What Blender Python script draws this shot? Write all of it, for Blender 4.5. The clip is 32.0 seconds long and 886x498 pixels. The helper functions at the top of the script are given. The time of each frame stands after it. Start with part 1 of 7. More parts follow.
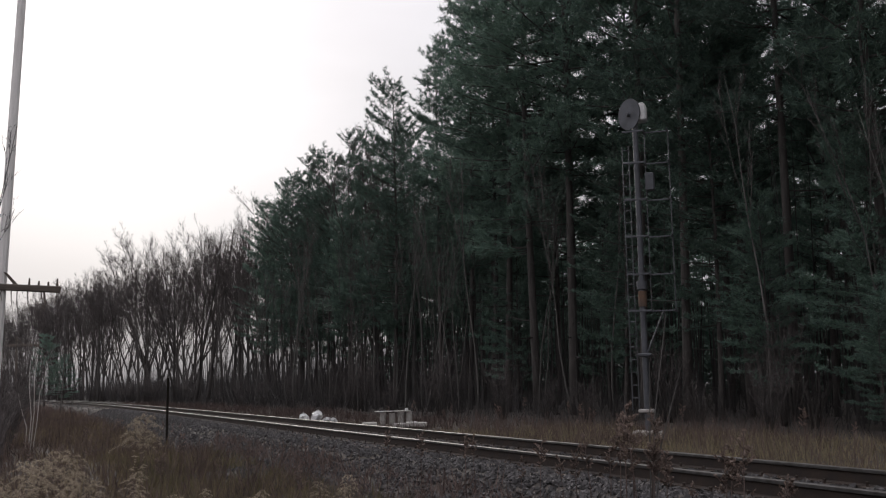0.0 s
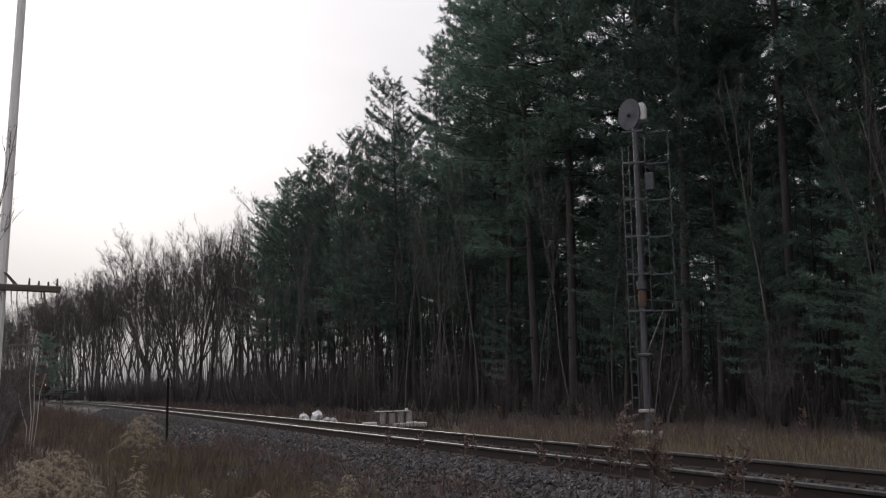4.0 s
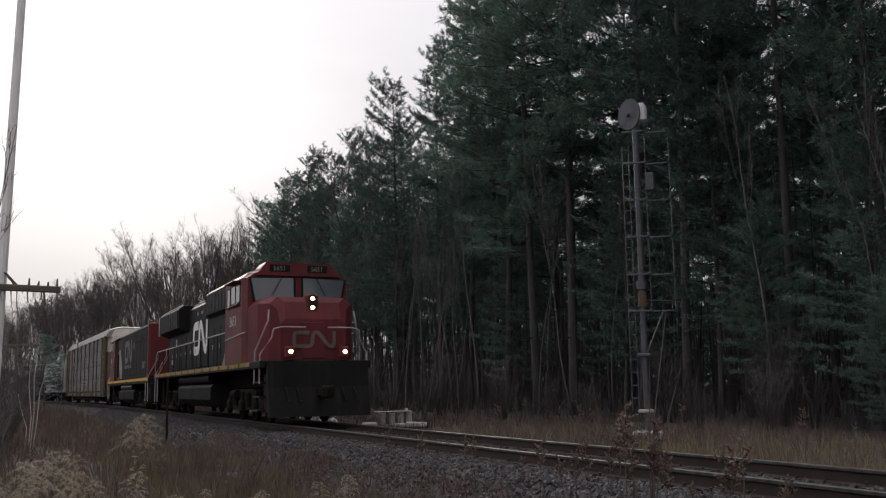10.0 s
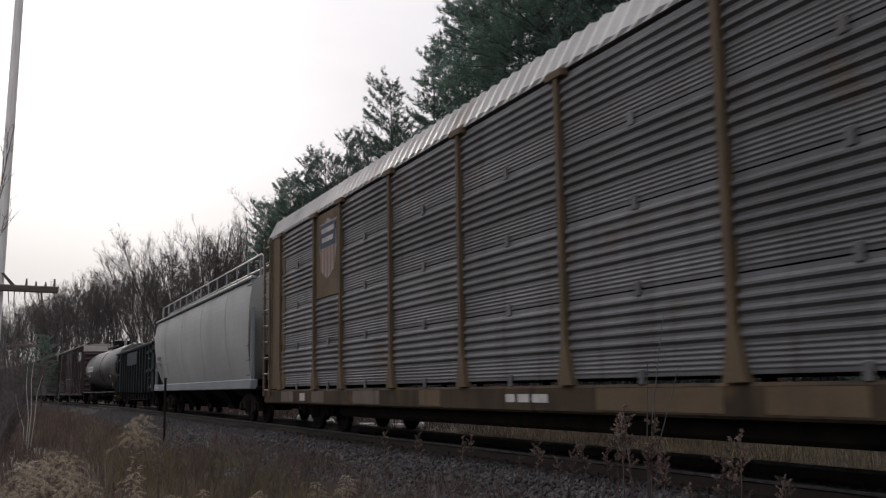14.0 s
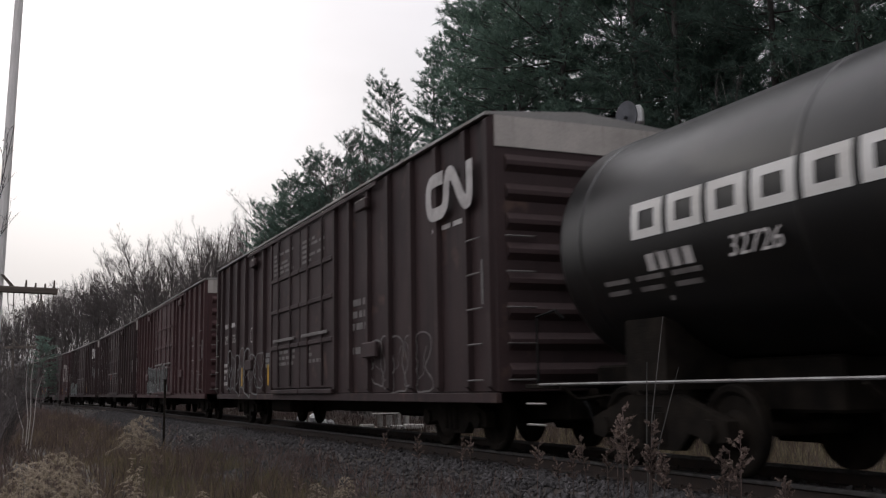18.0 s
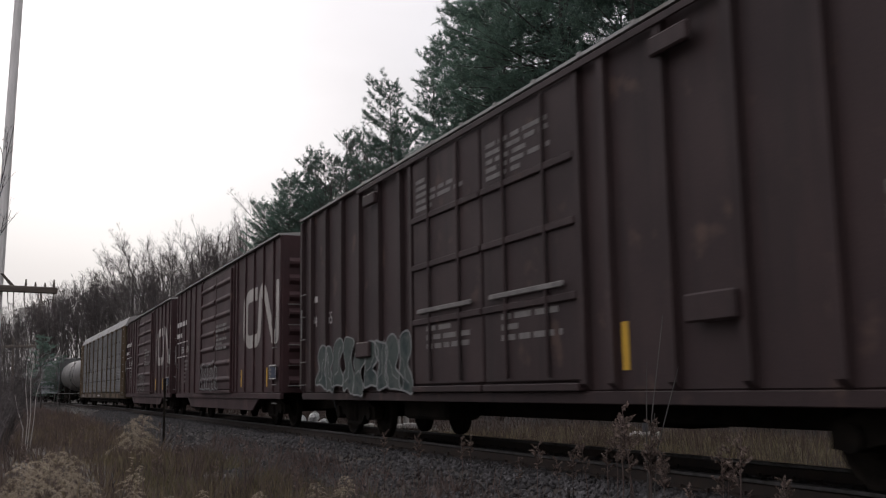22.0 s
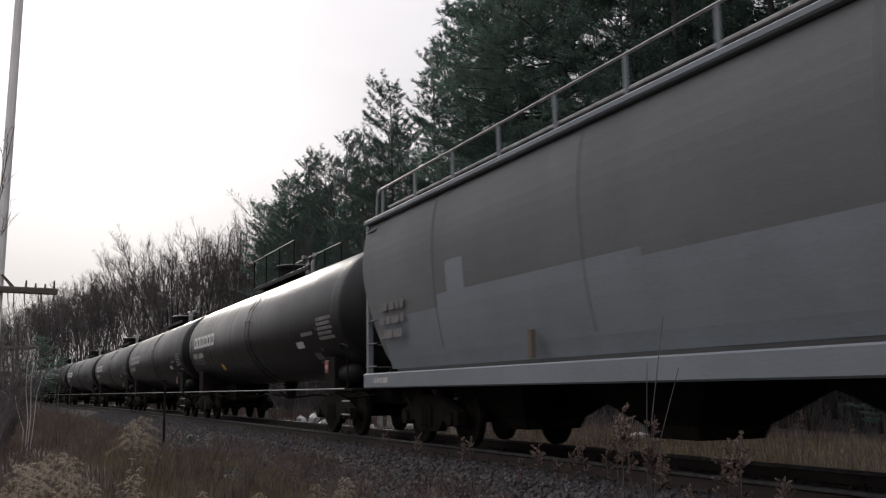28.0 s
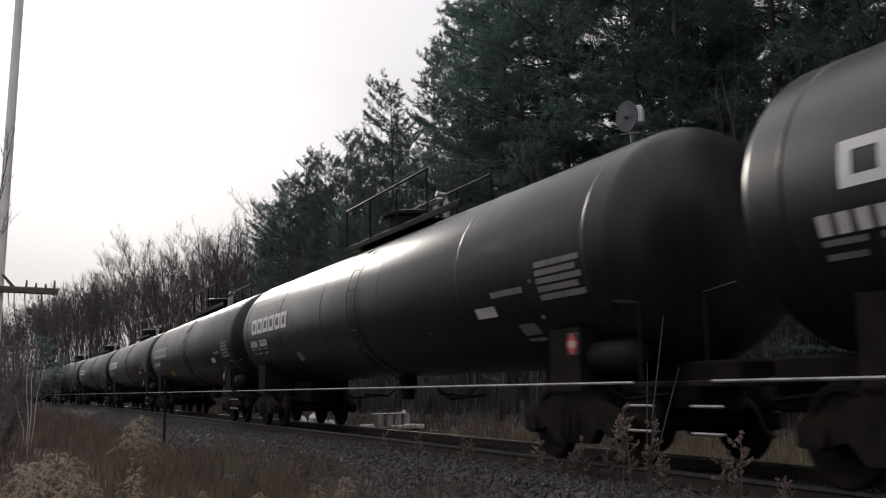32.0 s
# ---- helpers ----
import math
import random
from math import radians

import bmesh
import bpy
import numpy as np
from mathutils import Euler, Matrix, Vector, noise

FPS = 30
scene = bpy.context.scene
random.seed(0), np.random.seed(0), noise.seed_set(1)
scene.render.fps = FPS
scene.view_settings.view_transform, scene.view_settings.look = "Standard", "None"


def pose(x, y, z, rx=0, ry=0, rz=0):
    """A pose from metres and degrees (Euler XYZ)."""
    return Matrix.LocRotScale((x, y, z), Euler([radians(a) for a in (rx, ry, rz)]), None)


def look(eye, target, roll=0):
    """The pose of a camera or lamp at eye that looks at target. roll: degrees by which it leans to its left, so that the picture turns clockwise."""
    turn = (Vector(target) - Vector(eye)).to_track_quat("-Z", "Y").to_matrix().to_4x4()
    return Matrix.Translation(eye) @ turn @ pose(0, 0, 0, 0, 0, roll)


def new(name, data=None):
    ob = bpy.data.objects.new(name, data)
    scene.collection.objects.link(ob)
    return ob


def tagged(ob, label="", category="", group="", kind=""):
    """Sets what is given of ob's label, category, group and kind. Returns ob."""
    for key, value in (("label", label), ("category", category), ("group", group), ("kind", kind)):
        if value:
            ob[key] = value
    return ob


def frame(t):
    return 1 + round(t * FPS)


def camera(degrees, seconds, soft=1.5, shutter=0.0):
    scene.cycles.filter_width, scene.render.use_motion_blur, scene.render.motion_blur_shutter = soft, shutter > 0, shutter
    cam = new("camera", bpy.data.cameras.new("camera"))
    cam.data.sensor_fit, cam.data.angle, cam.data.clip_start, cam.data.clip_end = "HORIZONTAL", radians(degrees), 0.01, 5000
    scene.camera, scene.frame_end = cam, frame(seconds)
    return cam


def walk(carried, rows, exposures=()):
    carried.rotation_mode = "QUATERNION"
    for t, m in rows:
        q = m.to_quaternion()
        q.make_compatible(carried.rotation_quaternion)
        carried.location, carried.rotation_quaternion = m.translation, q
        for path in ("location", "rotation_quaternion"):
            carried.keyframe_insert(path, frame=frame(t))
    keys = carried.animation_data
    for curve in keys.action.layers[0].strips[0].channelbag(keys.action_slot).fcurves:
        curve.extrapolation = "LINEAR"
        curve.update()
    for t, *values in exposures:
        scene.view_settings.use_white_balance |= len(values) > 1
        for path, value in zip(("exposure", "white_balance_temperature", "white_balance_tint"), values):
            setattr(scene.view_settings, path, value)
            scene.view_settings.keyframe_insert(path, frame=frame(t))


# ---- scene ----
cam = camera(48.8, 32.0, soft=1.2, shutter=0.14)


def aim(yaw, pitch):
    a, b = radians(yaw), radians(pitch)
    return look((0, 0, 0.9), (math.sin(a) * math.cos(b), math.cos(a) * math.cos(b), 0.9 + math.sin(b)), -0.91)


# the stand settles a hair as the train goes by
walk(cam, [(0, aim(-0.08, 8.02)), (5, aim(-0.08, 8.02)), (10.5, aim(-0.07, 8.03)), (14, aim(0.06, 8.05)), (17, aim(0.08, 8.14)),
           (22, aim(0.09, 8.09)), (28, aim(0.08, 8.15)), (32, aim(0.06, 8.14))])

# ---- light ----
SUN_AZ, SUN_EL = -20.0, 19.0
world = bpy.data.worlds.new("sky")
scene.world = world
world.use_nodes = True
wn, wl = world.node_tree.nodes, world.node_tree.links
sky = wn.new("ShaderNodeTexSky")
sky.sky_type = "NISHITA"
sky.sun_disc = False
sky.sun_elevation, sky.sun_rotation = radians(SUN_EL), radians(SUN_AZ)
sky.altitude, sky.air_density, sky.dust_density, sky.ozone_density = 100, 1.0, 6.0, 1.0
haze = wn.new("ShaderNodeHueSaturation")
haze.inputs["Saturation"].default_value = 0.3
wl.new(sky.outputs[0], haze.inputs["Color"])
# thin overcast: an even veil over the clear sky's glow
veil = wn.new("ShaderNodeMix")
veil.data_type = "RGBA"
veil.inputs[0].default_value = 0.875
up = wn.new("ShaderNodeTexCoord")
height = wn.new("ShaderNodeSeparateXYZ")
wl.new(up.outputs["Generated"], height.inputs[0])
rise = wn.new("ShaderNodeMapRange")
rise.inputs[1].default_value, rise.inputs[2].default_value, rise.inputs[3].default_value, rise.inputs[4].default_value = 0.0, 1.0, 4.8, 30.0
wl.new(height.outputs["Z"], rise.inputs[0])
cloud = wn.new("ShaderNodeTexNoise")
cloud.inputs["Scale"].default_value, cloud.inputs["Detail"].default_value = 3.0, 4
stretch = wn.new("ShaderNodeMapping")
stretch.inputs["Scale"].default_value = (1, 1, 4)
wl.new(up.outputs["Generated"], stretch.inputs[0])
wl.new(stretch.outputs[0], cloud.inputs["Vector"])
drift = wn.new("ShaderNodeMapRange")
drift.inputs[1].default_value, drift.inputs[2].default_value, drift.inputs[3].default_value, drift.inputs[4].default_value = 0.3, 0.7, 0.93, 1.07
wl.new(cloud.outputs[0], drift.inputs[0])
even = wn.new("ShaderNodeMath")
even.operation = "MULTIPLY"
wl.new(rise.outputs[0], even.inputs[0])
wl.new(drift.outputs[0], even.inputs[1])
tone = wn.new("ShaderNodeMix")
tone.data_type, tone.blend_type = "RGBA", "MULTIPLY"
tone.inputs[0].default_value = 1.0
tone.inputs[6].default_value = (0.99, 0.965, 1.03, 1)
wl.new(even.outputs[0], tone.inputs[7])
wl.new(tone.outputs[2], veil.inputs[7])
wl.new(haze.outputs[0], veil.inputs[6])
wl.new(veil.outputs[2], wn["Background"].inputs[0])
wn["Background"].inputs[1].default_value = 0.056
sun = new("sun", bpy.data.lights.new("sun", "SUN"))
sun.data.energy, sun.data.angle, sun.data.color = 1.0, radians(8), (1.0, 0.93, 0.84)
sa, se = radians(SUN_AZ), radians(SUN_EL)
sun.matrix_basis = look((0, 0, 0), (-math.sin(sa) * math.cos(se), -math.cos(sa) * math.cos(se), -math.sin(se)))
scene.view_settings.exposure = 0.1

# ---- the line of the track ----
TH, DIST, BEND, RADIUS = radians(23.82), 7.28, 49.6, 830.0
SPEED, SLOW = 17.344, -0.0604


def along(s, lat):
    """Plan place at s metres along the track from the camera's foot and lat metres beyond its centre."""
    u = max(s - BEND, 0.0)
    a = u / RADIUS
    f = min(s, BEND) + RADIUS * math.sin(a) + lat * math.sin(a)
    q = DIST - RADIUS * (1 - math.cos(a)) + lat * math.cos(a)
    return (-math.sin(TH) * f + math.cos(TH) * q, math.cos(TH) * f + math.sin(TH) * q)


def heading(s):
    return math.degrees(TH + max(s - BEND, 0.0) / RADIUS)


def travelled(t):
    return SPEED * (t - 20) + 0.5 * SLOW * (t - 20) ** 2


def land(lat, s):
    """Height of the ground."""
    n = 0.10 * noise.noise((lat * 0.16, s * 0.16, 2.0)) + 0.05 * noise.noise((lat * 0.7, s * 0.7, 5.0))
    if lat < -1.75:
        k = min((-1.75 - lat) / 1.3, 1.0)
        z = -0.2 - 0.45 * k
        z += n * k
        if lat < -4:
            z += 0.012 * min(-4 - lat, 3)
        return z
    if lat <= 1.75:
        return -0.2
    k = min((lat - 1.75) / 1.2, 1.0)
    z = -0.2 - 0.22 * k + n * k
    if lat > 7:
        z += 0.02 * min(lat - 7, 60)
    return z


# ---- meshes ----
class Shape:
    """Gathers vertices and faces for one mesh."""

    def __init__(self):
        self.v, self.f = [], []

    def add(self, verts, faces):
        o = len(self.v)
        self.v += [tuple(p) for p in verts]
        self.f += [tuple(i + o for i in q) for q in faces]
        return self

    def box(self, x0, x1, y0, y1, z0, z1, c=0.0):
        """A box, with chamfered edges of width c."""
        c = min(c, (x1 - x0) * 0.45, (y1 - y0) * 0.45, (z1 - z0) * 0.45)
        if c <= 0:
            v = [(x, y, z) for z in (z0, z1) for x, y in ((x0, y0), (x1, y0), (x1, y1), (x0, y1))]
            return self.add(v, [(3, 2, 1, 0), (4, 5, 6, 7), (0, 1, 5, 4), (1, 2, 6, 5), (2, 3, 7, 6), (3, 0, 4, 7)])
        rings = []
        for z, k in ((z0, c), (z0 + c, 0), (z1 - c, 0), (z1, c)):
            a, b, d, e = x0 + k, x1 - k, y0 + k, y1 - k
            m = c if k == 0 else c * 0.6
            rings.append([(a + m, d, z), (b - m, d, z), (b, d + m, z), (b, e - m, z), (b - m, e, z), (a + m, e, z), (a, e - m, z), (a, d + m, z)])
        return self.loft(rings, True)

    def loft(self, rings, caps=True, closed=True):
        """Joins rings of equal count."""
        n = len(rings[0])
        v = [p for r in rings for p in r]
        f = []
        m = n if closed else n - 1
        for i in range(len(rings) - 1):
            for j in range(m):
                a, b = i * n + j, i * n + (j + 1) % n
                f.append((a, b, b + n, a + n))
        if caps:
            f.append(tuple(range(n - 1, -1, -1)))
            f.append(tuple((len(rings) - 1) * n + j for j in range(n)))
        return self.add(v, f)

    def profile(self, pts, x0, x1):
        """Extrudes a loop of (y, z) along x."""
        return self.loft([[(x0, y, z) for y, z in pts], [(x1, y, z) for y, z in pts]])

    def slab(self, pts, y0, y1):
        """Extrudes a loop of (x, z) along y."""
        return self.loft([[(x, y0, z) for x, z in pts], [(x, y1, z) for x, z in pts]])

    def tube(self, pts, r, n=6, r1=None):
        """A round bar through points, tapering from r to r1."""
        r1 = r if r1 is None else r1
        pts = [Vector(p) for p in pts]
        rings = []
        for i, p in enumerate(pts):
            d = (pts[min(i + 1, len(pts) - 1)] - pts[max(i - 1, 0)]).normalized()
            up = Vector((0, 0, 1)) if abs(d.z) < 0.9 else Vector((0, 1, 0))
            a = d.cross(up).normalized()
            b = a.cross(d)
            q = r + (r1 - r) * i / max(len(pts) - 1, 1)
            rings.append([p + a * q * math.cos(2 * math.pi * j / n) + b * q * math.sin(2 * math.pi * j / n) for j in range(n)])
        return self.loft(rings)

    def disc(self, x, y0, y1, z, r, n=20, hub=0.0):
        """A wheel or drum with its axis along y."""
        prof = [(y0, r), (y1, r)] if hub <= 0 else [(y0, r * 0.9), (y0 + 0.02, r), (y1 - 0.02, r), (y1, r * 0.9)]
        rings = [[(x + q * math.cos(2 * math.pi * j / n), y, z + q * math.sin(2 * math.pi * j / n)) for j in range(n)] for y, q in prof]
        return self.loft(rings)

    def mesh(self, name, material, smooth=False):
        me = bpy.data.meshes.new(name)
        me.from_pydata(self.v, [], self.f)
        me.materials.append(material)
        if smooth:
            me.polygons.foreach_set("use_smooth", [True] * len(me.polygons))
        me.update()
        return me


def part(name, shape, material, parent, label="", at=None, smooth=False):
    """One mesh object under a thing or a part. shape: a Shape, or a mesh to share."""
    me = shape.mesh(name, material, smooth) if isinstance(shape, Shape) else shape
    ob = new(name, me)
    ob.parent = parent
    if at is not None:
        ob.matrix_basis = at
    if label:
        ob["label"] = label
    return ob


def thing(name, label, category, group="", m=None):
    ob = new(name)
    ob.empty_display_size = 0.2
    if m is not None:
        ob.matrix_basis = m
    return tagged(ob, label, category, group)


# ---- materials ----
def mat(name, a, b, scale=3.0, rough=0.7, metal=0.0, bump=0.2, fine=40.0, spots=None, spot_scale=1.2, spot_at=0.6, vary=0.0, stretch=None, gloss=0.5, streak=None, island=False):
    """Two tones mixed by noise, a third in spots or downward streaks, fine grain in colour and relief."""
    m = bpy.data.materials.new(name)
    m.use_nodes = True
    n, l = m.node_tree.nodes, m.node_tree.links
    p = n["Principled BSDF"]
    co = n.new("ShaderNodeTexCoord")
    src = co.outputs["Object"]
    if stretch:
        mp = n.new("ShaderNodeMapping")
        mp.inputs["Scale"].default_value = stretch
        l.new(src, mp.inputs[0])
        src = mp.outputs[0]
    t1 = n.new("ShaderNodeTexNoise")
    t1.inputs["Scale"].default_value, t1.inputs["Detail"].default_value = scale, 6
    l.new(src, t1.inputs["Vector"])
    t2 = n.new("ShaderNodeTexNoise")
    t2.inputs["Scale"].default_value, t2.inputs["Detail"].default_value = fine, 4
    l.new(src, t2.inputs["Vector"])
    mx = n.new("ShaderNodeMix")
    mx.data_type = "RGBA"
    mx.inputs[6].default_value, mx.inputs[7].default_value = (*a, 1), (*b, 1)
    rp = n.new("ShaderNodeMapRange")
    rp.inputs[1].default_value, rp.inputs[2].default_value = 0.32, 0.68
    l.new(t1.outputs[0], rp.inputs[0])
    l.new(rp.outputs[0], mx.inputs[0])
    col = mx.outputs[2]
    g = n.new("ShaderNodeMix")
    g.data_type, g.blend_type = "RGBA", "OVERLAY"
    g.inputs[0].default_value = 0.45
    l.new(col, g.inputs[6])
    l.new(t2.outputs[1], g.inputs[7])
    ds = n.new("ShaderNodeHueSaturation")
    ds.inputs[1].default_value = 0.0
    l.new(t2.outputs[1], ds.inputs[4])
    l.new(ds.outputs[0], g.inputs[7])
    col = g.outputs[2]
    for tone, sc, at, st in ((spots, spot_scale, spot_at, None), (streak, 1.0, 0.52, (5.0, 5.0, 0.35))):
        if not tone:
            continue
        t3 = n.new("ShaderNodeTexNoise")
        t3.inputs["Scale"].default_value, t3.inputs["Detail"].default_value = sc, 9
        if st:
            mq = n.new("ShaderNodeMapping")
            mq.inputs["Scale"].default_value = st
            l.new(co.outputs["Object"], mq.inputs[0])
            l.new(mq.outputs[0], t3.inputs["Vector"])
        else:
            l.new(src, t3.inputs["Vector"])
        r3 = n.new("ShaderNodeMapRange")
        r3.inputs[1].default_value, r3.inputs[2].default_value = at, at + (0.22 if st else 0.1)
        l.new(t3.outputs[0], r3.inputs[0])
        m3 = n.new("ShaderNodeMix")
        m3.data_type = "RGBA"
        m3.inputs[7].default_value = (*tone, 1)
        l.new(r3.outputs[0], m3.inputs[0])
        l.new(col, m3.inputs[6])
        col = m3.outputs[2]
    if vary:
        h = n.new("ShaderNodeHueSaturation")
        mr = n.new("ShaderNodeMapRange")
        mr.inputs[3].default_value, mr.inputs[4].default_value = 1 - vary, 1 + vary
        if island:
            src2 = n.new("ShaderNodeNewGeometry").outputs["Random Per Island"]
        else:
            src2 = n.new("ShaderNodeObjectInfo").outputs["Random"]
        l.new(src2, mr.inputs[0])
        l.new(mr.outputs[0], h.inputs[2])
        l.new(col, h.inputs[4])
        col = h.outputs[0]
    l.new(col, p.inputs["Base Color"])
    rr = n.new("ShaderNodeMapRange")
    rr.inputs[3].default_value, rr.inputs[4].default_value = max(rough - 0.12, 0.03), min(rough + 0.12, 1)
    l.new(t1.outputs[0], rr.inputs[0])
    l.new(rr.outputs[0], p.inputs["Roughness"])
    p.inputs["Metallic"].default_value = metal
    p.inputs["Specular IOR Level"].default_value = gloss
    if bump:
        bp = n.new("ShaderNodeBump")
        bp.inputs["Strength"].default_value, bp.inputs["Distance"].default_value = bump, 0.02
        l.new(t2.outputs[0], bp.inputs["Height"])
        l.new(bp.outputs[0], p.inputs["Normal"])
    return m


def glowing(name, colour, strength):
    m = bpy.data.materials.new(name)
    m.use_nodes = True
    p = m.node_tree.nodes["Principled BSDF"]
    p.inputs["Base Color"].default_value = (0.9, 0.9, 0.85, 1)
    p.inputs["Emission Color"].default_value = (*colour, 1)
    p.inputs["Emission Strength"].default_value = strength
    return m


def leafy(name, a, b, sheen=0.35, vary=0.25):
    """Leaves, needles and stalks: two tones by piece, some light passing through."""
    m = bpy.data.materials.new(name)
    m.use_nodes = True
    n, l = m.node_tree.nodes, m.node_tree.links
    p = n["Principled BSDF"]
    g = n.new("ShaderNodeNewGeometry")
    t = n.new("ShaderNodeTexNoise")
    t.inputs["Scale"].default_value = 0.9
    co = n.new("ShaderNodeTexCoord")
    l.new(co.outputs["Object"], t.inputs["Vector"])
    ad = n.new("ShaderNodeMath")
    ad.operation = "ADD"
    l.new(g.outputs["Random Per Island"], ad.inputs[0])
    l.new(t.outputs[0], ad.inputs[1])
    mr = n.new("ShaderNodeMapRange")
    mr.inputs[1].default_value, mr.inputs[2].default_value = 0.4, 1.4
    l.new(ad.outputs[0], mr.inputs[0])
    mx = n.new("ShaderNodeMix")
    mx.data_type = "RGBA"
    mx.inputs[6].default_value, mx.inputs[7].default_value = (*a, 1), (*b, 1)
    l.new(mr.outputs[0], mx.inputs[0])
    h = n.new("ShaderNodeHueSaturation")
    ob = n.new("ShaderNodeObjectInfo")
    v = n.new("ShaderNodeMapRange")
    v.inputs[3].default_value, v.inputs[4].default_value = 1 - vary, 1 + vary
    l.new(ob.outputs["Random"], v.inputs[0])
    l.new(v.outputs[0], h.inputs[2])
    l.new(mx.outputs[2], h.inputs[4])
    l.new(h.outputs[0], p.inputs["Base Color"])
    p.inputs["Roughness"].default_value = 0.75
    p.inputs["Specular IOR Level"].default_value = 0.2
    if sheen:
        tr = n.new("ShaderNodeBsdfTranslucent")
        l.new(h.outputs[0], tr.inputs[0])
        ms = n.new("ShaderNodeMixShader")
        ms.inputs[0].default_value = sheen
        l.new(p.outputs[0], ms.inputs[1])
        l.new(tr.outputs[0], ms.inputs[2])
        l.new(ms.outputs[0], n["Material Output"].inputs[0])
    return m


M_SOIL = mat("soil", (0.02, 0.016, 0.014), (0.04, 0.031, 0.025), 0.8, 0.97, 0, 1.0, 16, spots=(0.04, 0.034, 0.02), spot_scale=0.4)
M_STONE = mat("ballast_stone", (0.02, 0.0185, 0.019), (0.066, 0.061, 0.062), 6, 0.8, 0, 0.3, 60, vary=0.5, island=True)
M_RAIL = mat("rail_web", (0.022, 0.017, 0.015), (0.045, 0.031, 0.024), 5, 0.8, 0.3, 0.3, 60)
M_HEAD = mat("rail_head", (0.11, 0.106, 0.105), (0.06, 0.056, 0.053), 8, 0.5, 0.85, 0.03, 80)
M_TIE = mat("tie_wood", (0.06, 0.048, 0.04), (0.15, 0.125, 0.10), 3, 0.9, 0, 0.5, 30, vary=0.35, stretch=(6, 0.6, 6))
M_RED = mat("red_paint", (0.118, 0.0215, 0.0235), (0.092, 0.0195, 0.0215), 1.2, 0.5, 0, 0.03, 50, spots=(0.075, 0.028, 0.027), spot_scale=1.7, spot_at=0.58, streak=(0.068, 0.023, 0.024), gloss=0.16)
M_BLACK = mat("black_paint", (0.00886, 0.00949, 0.00949), (0.0139, 0.0139, 0.0139), 1.2, 0.55, 0, 0.04, 40, streak=(0.0215, 0.0202, 0.019), gloss=0.07)
M_GRIME = mat("underframe_grime", (0.009, 0.008, 0.007), (0.0225, 0.0185, 0.015), 4, 0.85, 0.1, 0.3, 40, gloss=0.06)
M_WHITE = mat("white_paint", (0.72, 0.71, 0.68), (0.6, 0.58, 0.54), 2, 0.6, 0, 0.04, 40)
M_DULL = mat("worn_white_paint", (0.36, 0.35, 0.33), (0.24, 0.22, 0.21), 5, 0.7, 0, 0.04, 40)
M_STEEL = mat("bare_steel", (0.32, 0.32, 0.31), (0.2, 0.19, 0.185), 5, 0.5, 0.5, 0.05, 60)
M_BARK = mat("bark", (0.034, 0.03, 0.028), (0.066, 0.058, 0.054), 5, 0.95, 0, 0.6, 18, stretch=(3, 3, 0.5), vary=0.3)
M_PALE = mat("pale_bark", (0.055, 0.052, 0.049), (0.11, 0.104, 0.096), 5, 0.9, 0, 0.4, 18, stretch=(3, 3, 0.6), vary=0.3)
M_NEEDLE = leafy("pine_needles", (0.062, 0.102, 0.086), (0.122, 0.178, 0.142), 0.3, 0.3)
M_TWIG = leafy("bare_twigs", (0.05, 0.043, 0.042), (0.095, 0.082, 0.08), 0.0, 0.3)
# bare twig tone made darker: the wood's shade is put into the colour
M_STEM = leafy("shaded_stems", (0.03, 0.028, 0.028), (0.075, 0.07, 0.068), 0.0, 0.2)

# ---- ground ----
def build_ground():
    lats = [-800, -400, -200, -100, -60, -40, -30] + [-25 + 0.8 * i for i in range(20)] + [-9 + 0.35 * i for i in range(21)]
    lats = sorted(set(lats + [-1.75, 1.75] + [1.75 + 0.4 * i for i in range(1, 30)] + [15, 18, 22, 28, 36, 50, 70, 110, 200, 500, 1200, 2600]))
    ss = [-2500, -1200, -600, -300, -150, -80, -50, -30, -20, -14] + [-10 + 0.7 * i for i in range(110)]
    ss += [68 + 2.0 * i for i in range(50)] + [175, 190, 210, 240, 280, 340, 420, 550, 750, 1000, 1300]
    v = []
    for s in ss:
        for la in lats:
            z = land(la, s)
            if abs(la) > 100:
                z = -0.4
            v.append((*along(s, la), z))
    n = len(lats)
    f = [(i * n + j + 1, i * n + j, (i + 1) * n + j, (i + 1) * n + j + 1) for i in range(len(ss) - 1) for j in range(n - 1)]
    sh = Shape()
    sh.v, sh.f = v, f
    tagged(new("ground", sh.mesh("ground", M_SOIL, True)), "brown leaf-strewn earth beside the railway", "ground", kind="structure")


build_ground()


def stone_piece(rng, r):
    """A small angular stone of eight faces."""
    ax = [Vector((rng.uniform(0.7, 1.2), 0, 0)), Vector((0, rng.uniform(0.6, 1.1), 0)), Vector((0, 0, rng.uniform(0.45, 0.8)))]
    q = Euler((rng.uniform(0, 6), rng.uniform(0, 6), rng.uniform(0, 6))).to_matrix()
    p = [q @ (a * k * r * rng.uniform(0.8, 1.15)) for a in ax for k in (1, -1)]
    return p, [(0, 2, 4), (2, 1, 4), (1, 3, 4), (3, 0, 4), (2, 0, 5), (1, 2, 5), (3, 1, 5), (0, 3, 5)]


